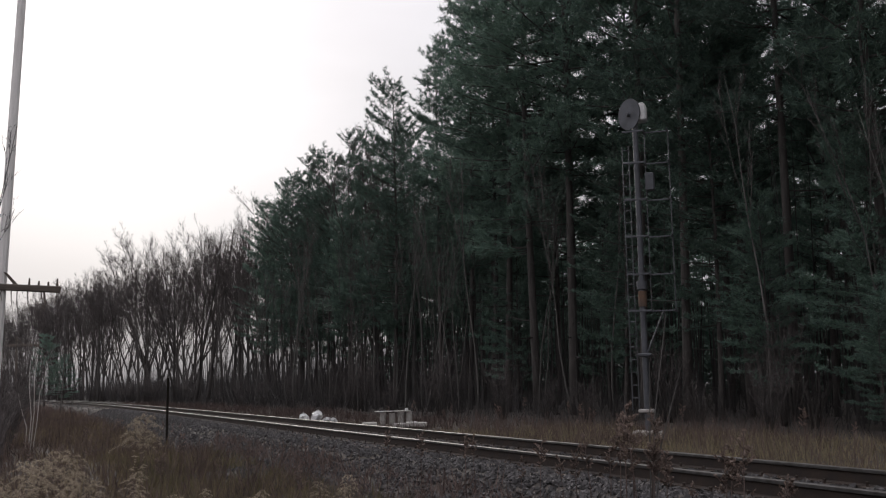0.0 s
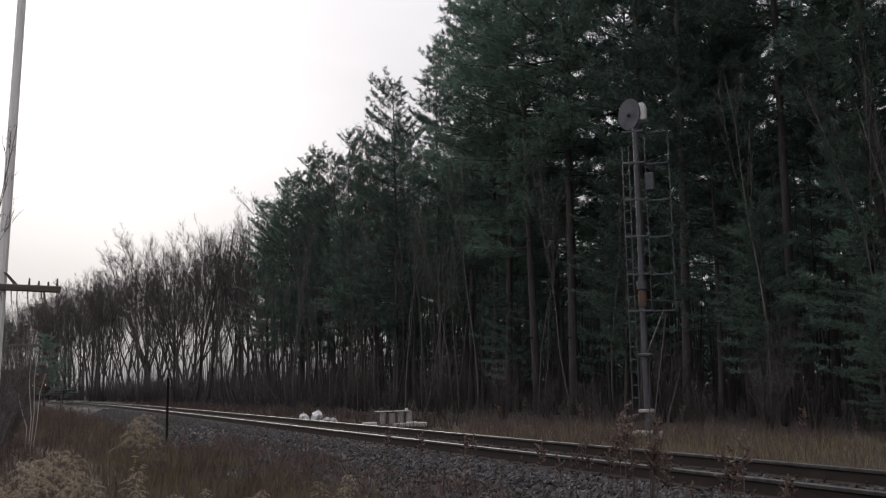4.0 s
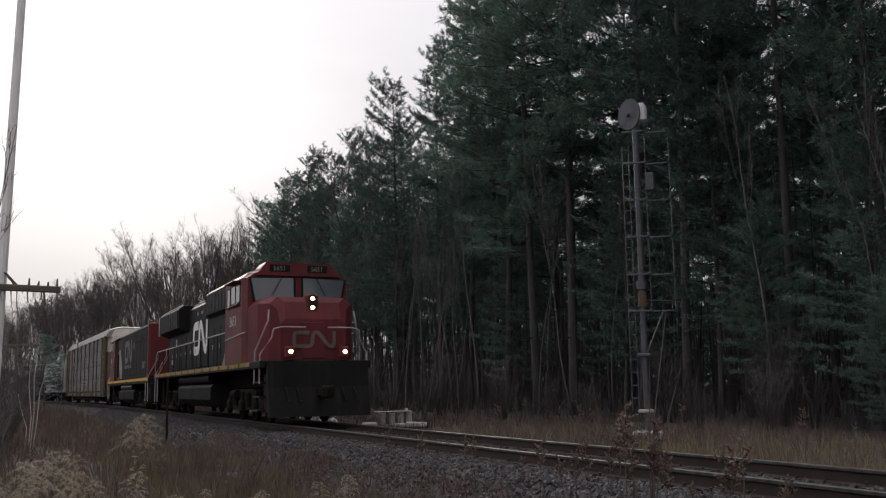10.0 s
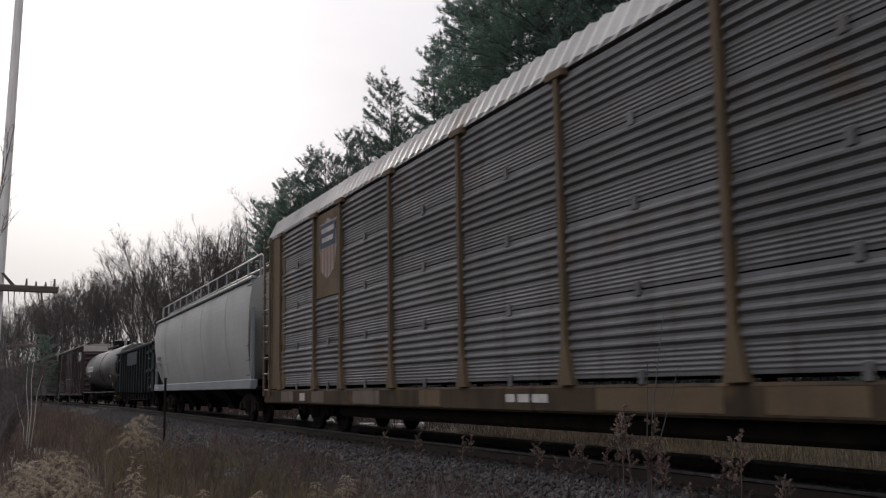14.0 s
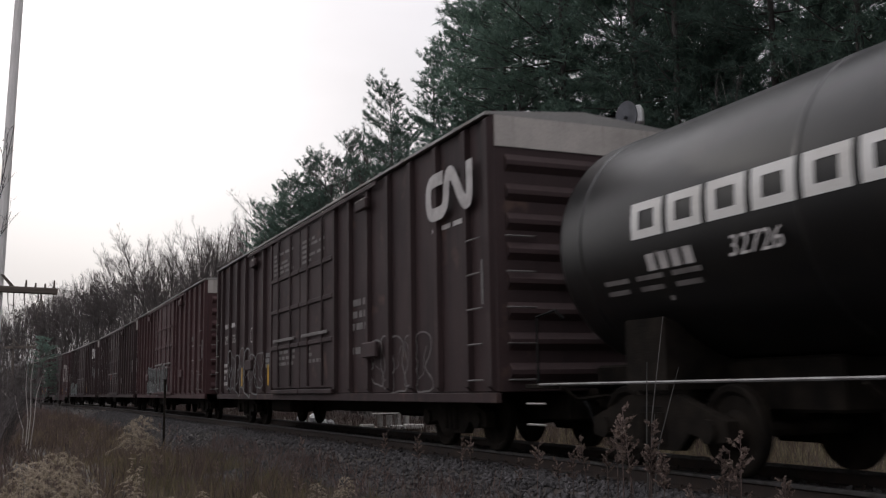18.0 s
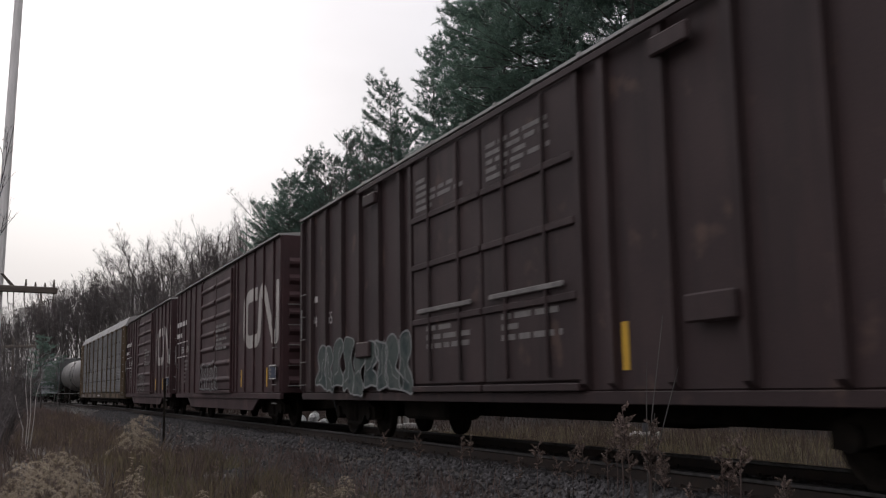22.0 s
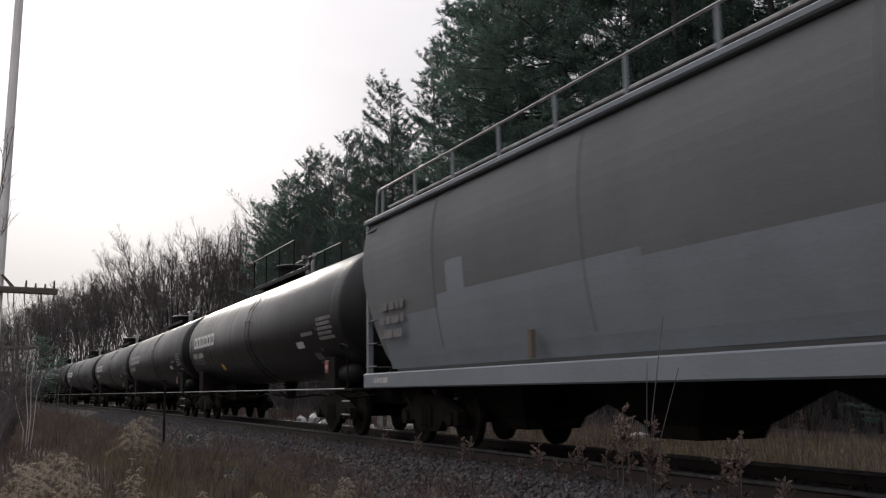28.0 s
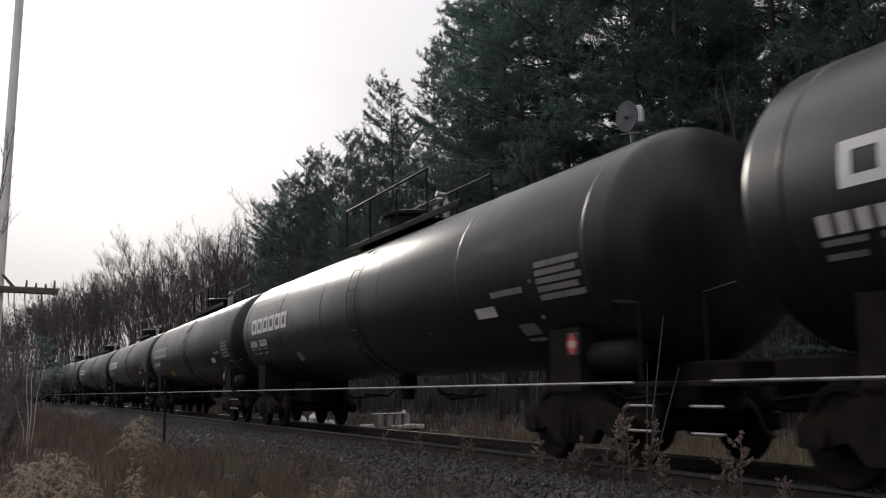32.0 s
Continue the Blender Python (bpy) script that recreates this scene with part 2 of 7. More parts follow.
def build_ballast():
    rng = random.Random(4)
    sh = Shape()
    for i in range(56000):
        s = 4.5 + 62 * rng.random() ** 1.9 if i < 46000 else rng.uniform(-6, 120)
        la = rng.uniform(-3.75, -0.95) if rng.random() < 0.64 else rng.uniform(-0.95, 2.4)
        if la < -3.3 and rng.random() < 0.5:
            continue
        z = land(la, s)
        p, f = stone_piece(rng, rng.uniform(0.024, 0.052))
        x, y = along(s, la)
        lift = rng.uniform(-0.004, 0.028)
        sh.add([(x + a.x, y + a.y, z + a.z + lift) for a in p], f)
    tagged(new("ballast", sh.mesh("ballast", M_STONE)), "grey crushed stone ballast under the rails", "ballast", kind="stuff")


build_ballast()


def build_track():
    tr = thing("railway_track", "single railway track with steel rails on weathered wooden ties", "track")
    tr["kind"] = "structure"
    stops = [-400, -200, -100, -50] + list(range(-20, 50, 5)) + list(range(50, 420, 6))
    head = [(-0.036, -0.035), (-0.036, -0.006), (-0.028, 0), (0.028, 0), (0.036, -0.006), (0.036, -0.035)]
    web = [(-0.034, -0.037), (-0.009, -0.05), (-0.009, -0.15), (-0.07, -0.165), (-0.07, -0.178), (0.07, -0.178), (0.07, -0.165), (0.009, -0.15), (0.009, -0.05), (0.034, -0.037)]
    for side in (-1, 1):
        rail = None
        for nm, loop, m in (("rail", web, M_RAIL), ("rail_head", head, M_HEAD)):
            rings = [[(*along(s, side * 0.7535 + y), z) for y, z in loop] for s in stops]
            o = part(nm, Shape().loft(rings), m, rail or tr, "polished running surface" if rail else "")
            rail = rail or o
    tie = Shape().box(-0.115, 0.115, -1.3, 1.3, -0.36, -0.182, 0.012).mesh("tie", M_TIE)
    plate = Shape().box(-0.09, 0.09, -0.17, 0.17, -0.181, -0.168, 0.004).mesh("tie_plate", M_RAIL)
    spike = Shape().box(-0.012, 0.012, -0.012, 0.012, -0.17, -0.13, 0.003).box(-0.018, 0.018, -0.02, 0.016, -0.135, -0.12, 0.004).mesh("spike", M_RAIL)
    rng = random.Random(7)
    far = Shape()
    i = 0
    s = -8.0
    while s < 330:
        x, y = along(s, 0)
        m = pose(x, y, rng.uniform(-0.012, 0.004), 0, 0, heading(s) + 90 + rng.uniform(-1.2, 1.2)) @ pose(0, rng.uniform(-0.05, 0.05), 0)
        if s < 60:
            t = part("tie", tie, None, tr, at=m)
            for side in (-1, 1):
                part("tie_plate", plate, None, t, at=pose(0, side * 0.7535, 0))
                if s < 30:
                    for k in (-1, 1):
                        part("spike", spike, None, t, at=pose(0.05 * k, side * 0.7535 + 0.085 * k, 0))
        else:
            far.add([m @ Vector(p.co) for p in tie.vertices], [tuple(q.vertices) for q in tie.polygons])
        s += 0.5
    o = part("distant_ties", far, M_TIE, tr)
    o["kind"] = "stuff"


build_track()


# ---- trees ----
def frond_mesh(name, specs, material):
    """Thin triangles from rows of (base, tip, width vector), or from three arrays of them."""
    b, t, w = specs if isinstance(specs, tuple) else (np.array(q, dtype=np.float32) for q in zip(*specs))
    n = len(b)
    v = np.empty((n * 3, 3), np.float32)
    v[0::3], v[1::3], v[2::3] = b - w, b + w, t
    me = bpy.data.meshes.new(name)
    me.vertices.add(n * 3)
    me.vertices.foreach_set("co", v.ravel())
    me.loops.add(n * 3)
    me.loops.foreach_set("vertex_index", np.arange(n * 3, dtype=np.int32))
    me.polygons.add(n)
    me.polygons.foreach_set("loop_start", np.arange(0, n * 3, 3, dtype=np.int32))
    me.polygons.foreach_set("loop_total", np.full(n, 3, np.int32))
    me.materials.append(material)
    me.update(calc_edges=True)
    return me


def unit(a):
    return a / (np.linalg.norm(a, axis=1, keepdims=True) + 1e-6)


def pine_meshes(seed, H, low, spread, dense, cards=9, big=1.0):
    """A white pine: whorls of level boughs that carry flat plumes of needle tufts, dead limbs below."""
    rng = np.random.default_rng(seed)
    trunk = Shape()
    bend = rng.uniform(-0.3, 0.3, 2)

    def axis(z):
        return np.array([bend[0] * math.sin(z / H * 3), bend[1] * math.sin(z / H * 2.5), z])

    trunk.tube([tuple(axis(z)) for z in np.linspace(-0.3, H, 12)], 0.0072 * H, 8, 0.012)
    tufts, heads = [], []
    z = 1.4
    thin = rng.uniform(0, 6.283)
    while z < H - 0.15:
        live = z > low
        u = max((z - low) / (H - low), 0.0)
        count = rng.integers(4, 7) if live else rng.integers(1, 4)
        whorl = rng.uniform(0.72, 1.12)
        for k in range(count):
            az = rng.uniform(0, 2 * math.pi)
            if live:
                body = min(0.55 + 1.9 * u, 1.0) * (1 - u) ** 0.58
                ln = spread * (0.17 + 0.95 * body) * whorl * rng.uniform(0.55, 1.12)
                ln *= 1 - 0.28 * max(math.cos(az - thin), 0)
            else:
                ln = rng.uniform(0.5, 1.9)
            rise = rng.uniform(-0.1, 0.2) + 0.75 * u * u
            o = axis(z + rng.uniform(-0.22, 0.22))
            d = np.array([math.cos(az), math.sin(az), rise])
            sag = -0.10 + 0.1 * u
            pts = [o + d * ln * q + np.array([0, 0, sag * ln * q + 0.17 * ln * q * q]) for q in (0, 0.35, 0.7, 1.0)]
            trunk.tube(pts, 0.009 * ln + 0.005, 3, 0.004)
            if not live:
                continue
            n = max(int((ln / 0.11) * 1.75 * dense), 6)
            q = 0.22 + 0.8 * rng.random(n) ** 0.75
            wid = 0.40 * ln * np.sqrt(np.clip(1.06 - q, 0.02, 1)) * (q + 0.1)
            side = rng.uniform(-1, 1, n) * wid
            c = o + d * (ln * q)[:, None]
            c[:, 2] += sag * ln * q + 0.17 * ln * q * q + rng.normal(0.03, 0.05, n) - 0.10 * np.abs(side)
            c += np.array([-math.sin(az), math.cos(az), 0]) * side[:, None]
            turn = az + side / np.maximum(wid, 0.1) * 0.8
            tufts.append(c)
            heads.append(np.stack([np.cos(turn), np.sin(turn), np.full(n, 0.35 + 0.5 * u)], 1))
        z += rng.uniform(0.4, 0.66) * (1.0 if live else 1.2) * (1 - 0.4 * u)
    c = np.repeat(np.concatenate(tufts), cards, 0)
    v = np.repeat(np.concatenate(heads), cards, 0) * 0.75 + rng.normal(0, 0.6, c.shape)
    v = unit(v) * (big * rng.uniform(0.12, 0.25, (len(c), 1)))
    w = unit(np.cross(v, rng.normal(0, 1, c.shape))) * (big * rng.uniform(0.008, 0.016, (len(c), 1)))
    c = c + rng.normal(0, 0.03 * big, c.shape)
    return trunk.mesh("trunk", M_BARK, True), frond_mesh("crown", (c - v * 0.2, c + v, w), M_NEEDLE)


def bare_meshes(seed, H, r, bark, lean=0.1, spread=0.5, fork=0.35, limbs=4, fine=1.0):
    """A leafless broadleaf: the trunk forking into rising limbs, and the crown of fine twigs."""
    rng = random.Random(seed)
    trunk, specs = Shape(), []

    def jit(k):
        return Vector((rng.gauss(0, k), rng.gauss(0, k), rng.gauss(0, k * 0.5)))

    def run(o, d, ln, n, wander, lift):
        pts, p, q = [o], o.copy(), d.copy()
        for i in range(n):
            q = (q + jit(wander) + Vector((0, 0, lift))).normalized()
            p = p + q * ln / n
            pts.append(p.copy())
        return pts

    def along_pts(pts, t):
        n = len(pts) - 1
        i = min(int(t * n), n - 1)
        return pts[i].lerp(pts[i + 1], t * n - i), (pts[i + 1] - pts[i]).normalized()

    def twig(o, d, ln, wd):
        m = o + d * ln * 0.5
        e = m + (d + jit(0.2) + Vector((0, 0, 0.15))).normalized() * ln * 0.55
        for a, b, k in ((o, m + d * ln * 0.08, 1.0), (m, e, 0.65)):
            w = (b - a).cross(jit(1.0) + Vector((0, 0, 0.01))).normalized() * wd * k
            specs.append((tuple(a), tuple(b), tuple(w)))
        return m, e

    def spray(pts, ln, lv):
        """Side shoots from a limb, then twigs from the shoots."""
        for _ in range(int(rng.randint(9, 12) * fine)):
            t = rng.uniform(0.18, 1.0)
            c, ax = along_pts(pts, t)
            side = ax.cross(jit(1.0)).normalized()
            e = (ax * 0.85 + side * spread * rng.uniform(0.5, 1.2) + Vector((0, 0, 0.3))).normalized()
            sl = ln * rng.uniform(0.3, 0.55) * (1.15 - 0.5 * t)
            if lv > 0:
                sub = run(c, e, sl, 3, 0.12, 0.06)
                trunk.tube(sub, max(0.008 * sl, 0.01), 3, 0.006)
                spray(sub, sl, lv - 1)
            else:
                m, f = twig(c, e, sl, 0.011)
                for _ in range(3):
                    g = (e + jit(0.5) + Vector((0, 0, 0.2))).normalized()
                    twig(m.lerp(f, rng.uniform(0.0, 0.7)), g, sl * rng.uniform(0.35, 0.65), 0.008)

    stem = run(Vector((0, 0, -0.3)), Vector((rng.uniform(-lean, lean), rng.uniform(-lean, lean), 1)).normalized(), H * 0.93, 7, 0.06, 0.05)
    trunk.tube(stem, r, 7, r * 0.13)
    spray(stem[4:], H * 0.32, 1)
    for k in range(limbs):
        t = rng.uniform(fork, 0.72)
        c, ax = along_pts(stem, t)
        side = Vector((math.cos(k * 2.4 + seed), math.sin(k * 2.4 + seed), 0))
        ll = H * (0.98 - t) * rng.uniform(0.72, 1.0)
        limb = run(c, (ax + side * spread * rng.uniform(0.45, 0.9)).normalized(), ll, 4, 0.07, 0.09)
        trunk.tube(limb, r * (1 - t) * 0.5, 5, 0.01)
        spray(limb, ll * 0.62, 1)
    return trunk.mesh("trunk", bark, True), frond_mesh("crown", specs, M_TWIG)


def plant(name, meshes, x, y, z, label, category, group, scale=1.0, turn=0.0, lean=0.0, wide=1.0):
    t = thing(name, label, category, group, pose(x, y, z, lean, 0, turn) @ Matrix.Diagonal((scale * wide, scale * wide, scale, 1)))
    for me in meshes:
        o = part(me.name.split(".")[0], me, None, t)
        if me.name.split(".")[0] in ("seed_head", "plume", "stalk"):
            o["kind"] = "stuff"
    return t


PINES = [pine_meshes(11, 18.0, 4.5, 3.7, 1.0), pine_meshes(12, 19.5, 5.8, 3.5, 1.0), pine_meshes(13, 17.0, 3.6, 3.9, 1.0),
         pine_meshes(14, 18.5, 6.6, 3.3, 1.0), pine_meshes(15, 12.0, 1.6, 2.8, 1.1)]
PINE_H = (18.0, 19.5, 17.0, 18.5, 12.0)
PINES_FAR = [pine_meshes(16, 18.0, 5.5, 3.8, 0.5, 6, 2.0), pine_meshes(17, 18.0, 7.5, 3.5, 0.5, 6, 2.0)]
BARES = [bare_meshes(21, 16, 0.13, M_BARK, 0.08, 0.62, 0.3, 5), bare_meshes(22, 17, 0.12, M_BARK, 0.12, 0.68, 0.25, 6), bare_meshes(23, 15, 0.15, M_BARK, 0.12, 0.8, 0.2, 6),
         bare_meshes(24, 17, 0.12, M_BARK, 0.06, 0.6, 0.35, 5)]
SLIM = [bare_meshes(31, 11, 0.036, M_PALE, 0.12, 0.45, 0.4, 2, 0.55), bare_meshes(32, 9, 0.03, M_PALE, 0.2, 0.5, 0.35, 1, 0.55), bare_meshes(33, 13, 0.047, M_PALE, 0.1, 0.4, 0.5, 2, 0.5)]
BARE_FAR = bare_meshes(25, 16, 0.16, M_BARK, 0.1, 0.6, 0.3, 4, 0.75)
BARE_H = [max(v.co.z for v in m[1].vertices) for m in BARES + [BARE_FAR]]


def wood():
    rng = random.Random(9)
    lab = "tall dark green pine with level layered boughs in the wood"
    # the pine stand beyond the track, row behind row
    for row, (la, lb, s0, s1, step) in enumerate(((12.5, 14.5, -8, 87, 3.5), (15.5, 19, -8, 91, 3.6), (20, 26, -10, 95, 3.8), (27, 36, -10, 98, 4.8))):
        s = s0
        while s < s1:
            la0 = rng.uniform(la, lb)
            x, y = along(s + rng.uniform(-0.8, 0.8), la0)
            want = float(np.interp(s, (30, 40, 46, 50, 54, 56.5, 58, 61.5, 64, 73, 82, 89), (28.0, 25.4, 21.8, 19.0, 17.6, 16.6, 13.4, 13.6, 19.2, 19.0, 18.2, 17.0)))
            if row < 2:
                k = rng.choice((0, 1, 2, 3))
                plant("pine_tree", PINES[k], x, y, land(la0, s), lab, "tree", "pines beside the track", want / PINE_H[k] * (rng.uniform(0.97, 1.04) if row == 0 else rng.uniform(0.84, 1.0)), rng.uniform(0, 360), wide=0.95 if s > 30 else 0.8)
            else:
                plant("pine_tree", rng.choice(PINES_FAR), x, y, land(la0, s), lab, "tree", "pines beside the track", want / 18 * rng.uniform(0.9, 1.04) * (0.72 if s < 50 else 1.0), rng.uniform(0, 360))
            s += step * rng.uniform(0.75, 1.25)
    # younger pines lean out at the edge of the wood near the signal
    for s, la0, k in ((18.0, 12.4, 0.8), (21.5, 11.9, 0.66), (25.0, 13.2, 0.9), (30.0, 13.0, 0.72), (16.0, 16.5, 1.0), (23.0, 16.0, 1.05), (34.0, 15.0, 0.95), (40.0, 14.0, 0.85)):
        x, y = along(s, la0)
        plant("pine_tree", PINES[rng.choice((2, 4))], x, y, land(la0, s), "younger green pine with low boughs under the tall trees", "tree", "pines beside the track", k * 0.8, rng.uniform(0, 360), wide=1.2)
    # leafless broadleaves further down the line
    for la, lb, s0, s1, step in ((8.5, 12, 88, 240, 2.8), (12, 20, 86, 230, 2.5), (20, 34, 88, 175, 4.0), (34, 60, 92, 160, 6.0)):
        s = s0
        while s < s1:
            la0 = rng.uniform(la, lb)
            x, y = along(s, la0)
            k = rng.randrange(len(BARES)) if la < 15 else 4
            plant("bare_tree", (BARES + [BARE_FAR])[k], x, y, land(la0, s), "leafless grey-brown broadleaf tree at the edge of the wood", "tree", "bare trees",
                  rng.uniform(16.5, 19.0) * (1 if s < 150 else 1.08) / BARE_H[k], rng.uniform(0, 360))
            s += step * rng.uniform(0.6, 1.4)
    # a few stand among the pines and show above them
    for s, la0, h in ((57.0, 16, 17.8), (59.5, 18, 18.4), (62.0, 15.5, 18.6), (66.5, 19, 20.6), (71.0, 20, 20.4), (78.0, 19, 19.6), (84.0, 17, 18.6), (87.0, 13, 17.8)):
        x, y = along(s, la0)
        k = rng.randrange(4)
        plant("bare_tree", BARES[k], x, y, land(la0, s), "leafless grey-brown broadleaf tree among the pines", "tree", "bare trees", h / BARE_H[k], rng.uniform(0, 360))
    # slim pale stems before and among the pines
    for i in range(110):
        s, la0 = (rng.uniform(14, 88), rng.uniform(8.8, 12.5)) if i < 62 else (rng.uniform(82, 240), rng.uniform(8, 24))
        if 17 < s < 27 and la0 < 10.5:
            continue
        x, y = along(s, la0)
        plant("sapling", rng.choice(SLIM), x, y, land(la0, s), "slim leafless sapling with pale grey bark", "tree", "saplings before the pines", rng.uniform(0.6, 1.1), rng.uniform(0, 360), rng.uniform(-6, 6))
    # scrub and trees on the near side of the line
    for i in range(34):
        s = rng.uniform(52, 210)
        la0 = rng.uniform(-9.5, -3.6) - max(s - 90, 0) * 0.05
        x, y = along(s, la0)
        plant("sapling", rng.choice(SLIM), x, y, land(la0, s), "thin leafless scrub stem beside the line", "tree", "scrub beside the line", rng.uniform(0.35, 0.75), rng.uniform(0, 360), rng.uniform(-8, 8))
    for i in range(5):
        s = rng.uniform(170, 300)
        la0 = rng.uniform(-26, -7)
        x, y = along(s, la0)
        plant("bare_tree", rng.choice(BARES), x, y, land(la0, s), "leafless grey-brown broadleaf tree at the edge of the wood", "tree", "bare trees", rng.uniform(0.5, 0.8), rng.uniform(0, 360))


wood()


def backwood():
    """The depth of the wood behind the stand: stems, boughs and brush that run together."""
    rng = np.random.default_rng(5)

    def strew(n, s0, s1, l0, l1, z0, z1, size, wide, flat=1.0):
        """Centres, directions and half widths of n loose sprays."""
        s, la0 = rng.uniform(s0, s1, n), rng.uniform(l0, l1, n)
        c = np.array([along(a, b) for a, b in zip(s, la0)])
        c = np.column_stack([c, rng.uniform(z0, z1, n)])
        v = unit(rng.normal(0, 1, (n, 3)) * np.array([1, 1, flat])) * rng.uniform(*size, (n, 1))
        w = unit(np.cross(v, rng.normal(0, 1, (n, 3)))) * rng.uniform(*wide, (n, 1))
        return c - v * 0.5, c + v, w

    def fused(*sets):
        return tuple(np.concatenate(q) for q in zip(*sets))

    far = fused(strew(26000, -30, 98, 34, 62, 3, 16, (0.5, 1.3), (0.08, 0.22), 0.5), strew(34000, -30, 100, 26, 60, 0, 8, (0.4, 1.0), (0.08, 0.2)))
    tagged(new("far_wood", frond_mesh("far_wood", far, M_NEEDLE)), "dark depth of the pine wood", "wood", kind="stuff")

    def stems(n, s0, s1, l0, l1, tall, wide, lean=0.05):
        s, la0 = rng.uniform(s0, s1, n), rng.uniform(l0, l1, n)
        o = np.array([(*along(a, b), land(b, a) - 0.1) for a, b in zip(s, la0)])
        v = np.column_stack([rng.normal(0, lean, n), rng.normal(0, lean, n), np.ones(n)]) * rng.uniform(*tall, (n, 1))
        a = rng.uniform(-0.5, 0.5, n)
        w = np.column_stack([np.cos(a), np.sin(a), np.zeros(n)]) * rng.uniform(*wide, (n, 1))
        return o, o + v, w

    # close-set young stems under the pines, their colour darkened for the shade there
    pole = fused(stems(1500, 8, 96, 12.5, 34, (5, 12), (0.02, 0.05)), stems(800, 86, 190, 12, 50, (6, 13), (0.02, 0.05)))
    tagged(new("pole_stems", frond_mesh("pole_stems", pole, M_STEM)), "close-set thin stems in the wood, toned dark for shade", "stems", kind="stuff")

    # low brush at the edge of the wood, in the same shade-darkened stem colour
    def brush(n, s0, s1, l0, l1, tall, wide):
        o, t, w = stems(n, s0, s1, l0, l1, tall, wide, 0.42)
        sets = [(o, t, w)]
        for _ in range(3):
            k = rng.uniform(0.3, 0.9, (n, 1))
            q = o + (t - o) * k
            ln = np.linalg.norm(t - o, axis=1, keepdims=True)
            sets.append((q, q + (t - o) * 0.35 + rng.normal(0, 0.24, (n, 3)) * ln, w * 0.55))
        return fused(*sets)

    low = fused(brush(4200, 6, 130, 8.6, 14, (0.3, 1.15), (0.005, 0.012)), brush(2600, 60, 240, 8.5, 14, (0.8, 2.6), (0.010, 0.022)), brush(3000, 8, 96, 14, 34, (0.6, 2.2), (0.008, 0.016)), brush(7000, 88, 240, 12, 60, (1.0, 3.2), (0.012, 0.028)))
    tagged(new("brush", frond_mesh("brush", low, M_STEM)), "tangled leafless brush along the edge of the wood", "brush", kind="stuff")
    # a dark thicket on the near bank
    near = brush(2600, 19, 75, -10.4, -7.4, (0.6, 2.2), (0.004, 0.009))
    tagged(new("thicket", frond_mesh("thicket", near, M_TWIG)), "dark leafless thicket on the near bank", "thicket", kind="stuff")


backwood()
# ---- train: paints ----
M_BROWN = mat("brown_car_paint", (0.046, 0.0295, 0.029), (0.035, 0.024, 0.0245), 0.9, 0.6, 0, 0.08, 45, spots=(0.085, 0.055, 0.046), spot_scale=1.9, spot_at=0.61, streak=(0.028, 0.021, 0.021), vary=0.12, gloss=0.2)
M_OXIDE = mat("red_oxide_paint", (0.068, 0.034, 0.034), (0.053, 0.029, 0.03), 0.9, 0.6, 0, 0.08, 45, spots=(0.085, 0.055, 0.05), spot_scale=1.8, spot_at=0.62, streak=(0.043, 0.028, 0.028), gloss=0.2)
M_CNBROWN = mat("maroon_car_paint", (0.053, 0.0265, 0.028), (0.04, 0.0235, 0.025), 0.9, 0.6, 0, 0.08, 45, spots=(0.085, 0.052, 0.047), spot_scale=1.6, spot_at=0.62, streak=(0.034, 0.0235, 0.024), gloss=0.18)
M_GALV = mat("galvanised_panel", (0.127, 0.126, 0.128), (0.087, 0.086, 0.088), 0.7, 0.5, 0.3, 0.06, 40, spots=(0.105, 0.088, 0.07), spot_scale=1.1, spot_at=0.6, streak=(0.075, 0.07, 0.068), vary=0.16, gloss=0.4)
M_ROOFM = mat("galvanised_roof", (0.29, 0.285, 0.275), (0.22, 0.215, 0.205), 0.8, 0.5, 0.4, 0.05, 40, spots=(0.17, 0.15, 0.13), spot_scale=0.8)
M_OCHRE = mat("faded_yellow_paint", (0.116, 0.084, 0.0496), (0.084, 0.064, 0.0416), 1.1, 0.7, 0, 0.06, 40, spots=(0.088, 0.052, 0.032), spot_scale=2.0, spot_at=0.58, streak=(0.12, 0.08, 0.052), gloss=0.18)
M_CREAM = mat("cream_paint", (0.5, 0.47, 0.4), (0.38, 0.34, 0.27), 1.0, 0.65, 0, 0.04, 40, streak=(0.3, 0.24, 0.17))
M_TAN = mat("tan_paint", (0.137, 0.11, 0.0873), (0.107, 0.0853, 0.069), 1.0, 0.7, 0, 0.05, 40, streak=(0.0863, 0.067, 0.0538), gloss=0.2)
M_HOP = mat("grey_hopper_paint", (0.323, 0.327, 0.319), (0.255, 0.255, 0.246), 0.5, 0.5, 0, 0.04, 40, spots=(0.17, 0.162, 0.153), spot_scale=0.7, spot_at=0.64, gloss=0.25)
M_HOP2 = mat("pale_patch_paint", (0.2, 0.218, 0.232), (0.165, 0.18, 0.19), 0.7, 0.5, 0, 0.04, 40, gloss=0.25)
M_HOP3 = mat("dull_hopper_paint", (0.135, 0.137, 0.136), (0.105, 0.106, 0.105), 0.5, 0.55, 0, 0.04, 40, spots=(0.15, 0.15, 0.15), spot_scale=0.7, spot_at=0.62, gloss=0.25)
M_GREEN = mat("dark_green_paint", (0.0117, 0.0171, 0.0189), (0.0171, 0.0225, 0.0234), 1.0, 0.6, 0, 0.06, 40, streak=(0.0234, 0.0207, 0.018), gloss=0.1)
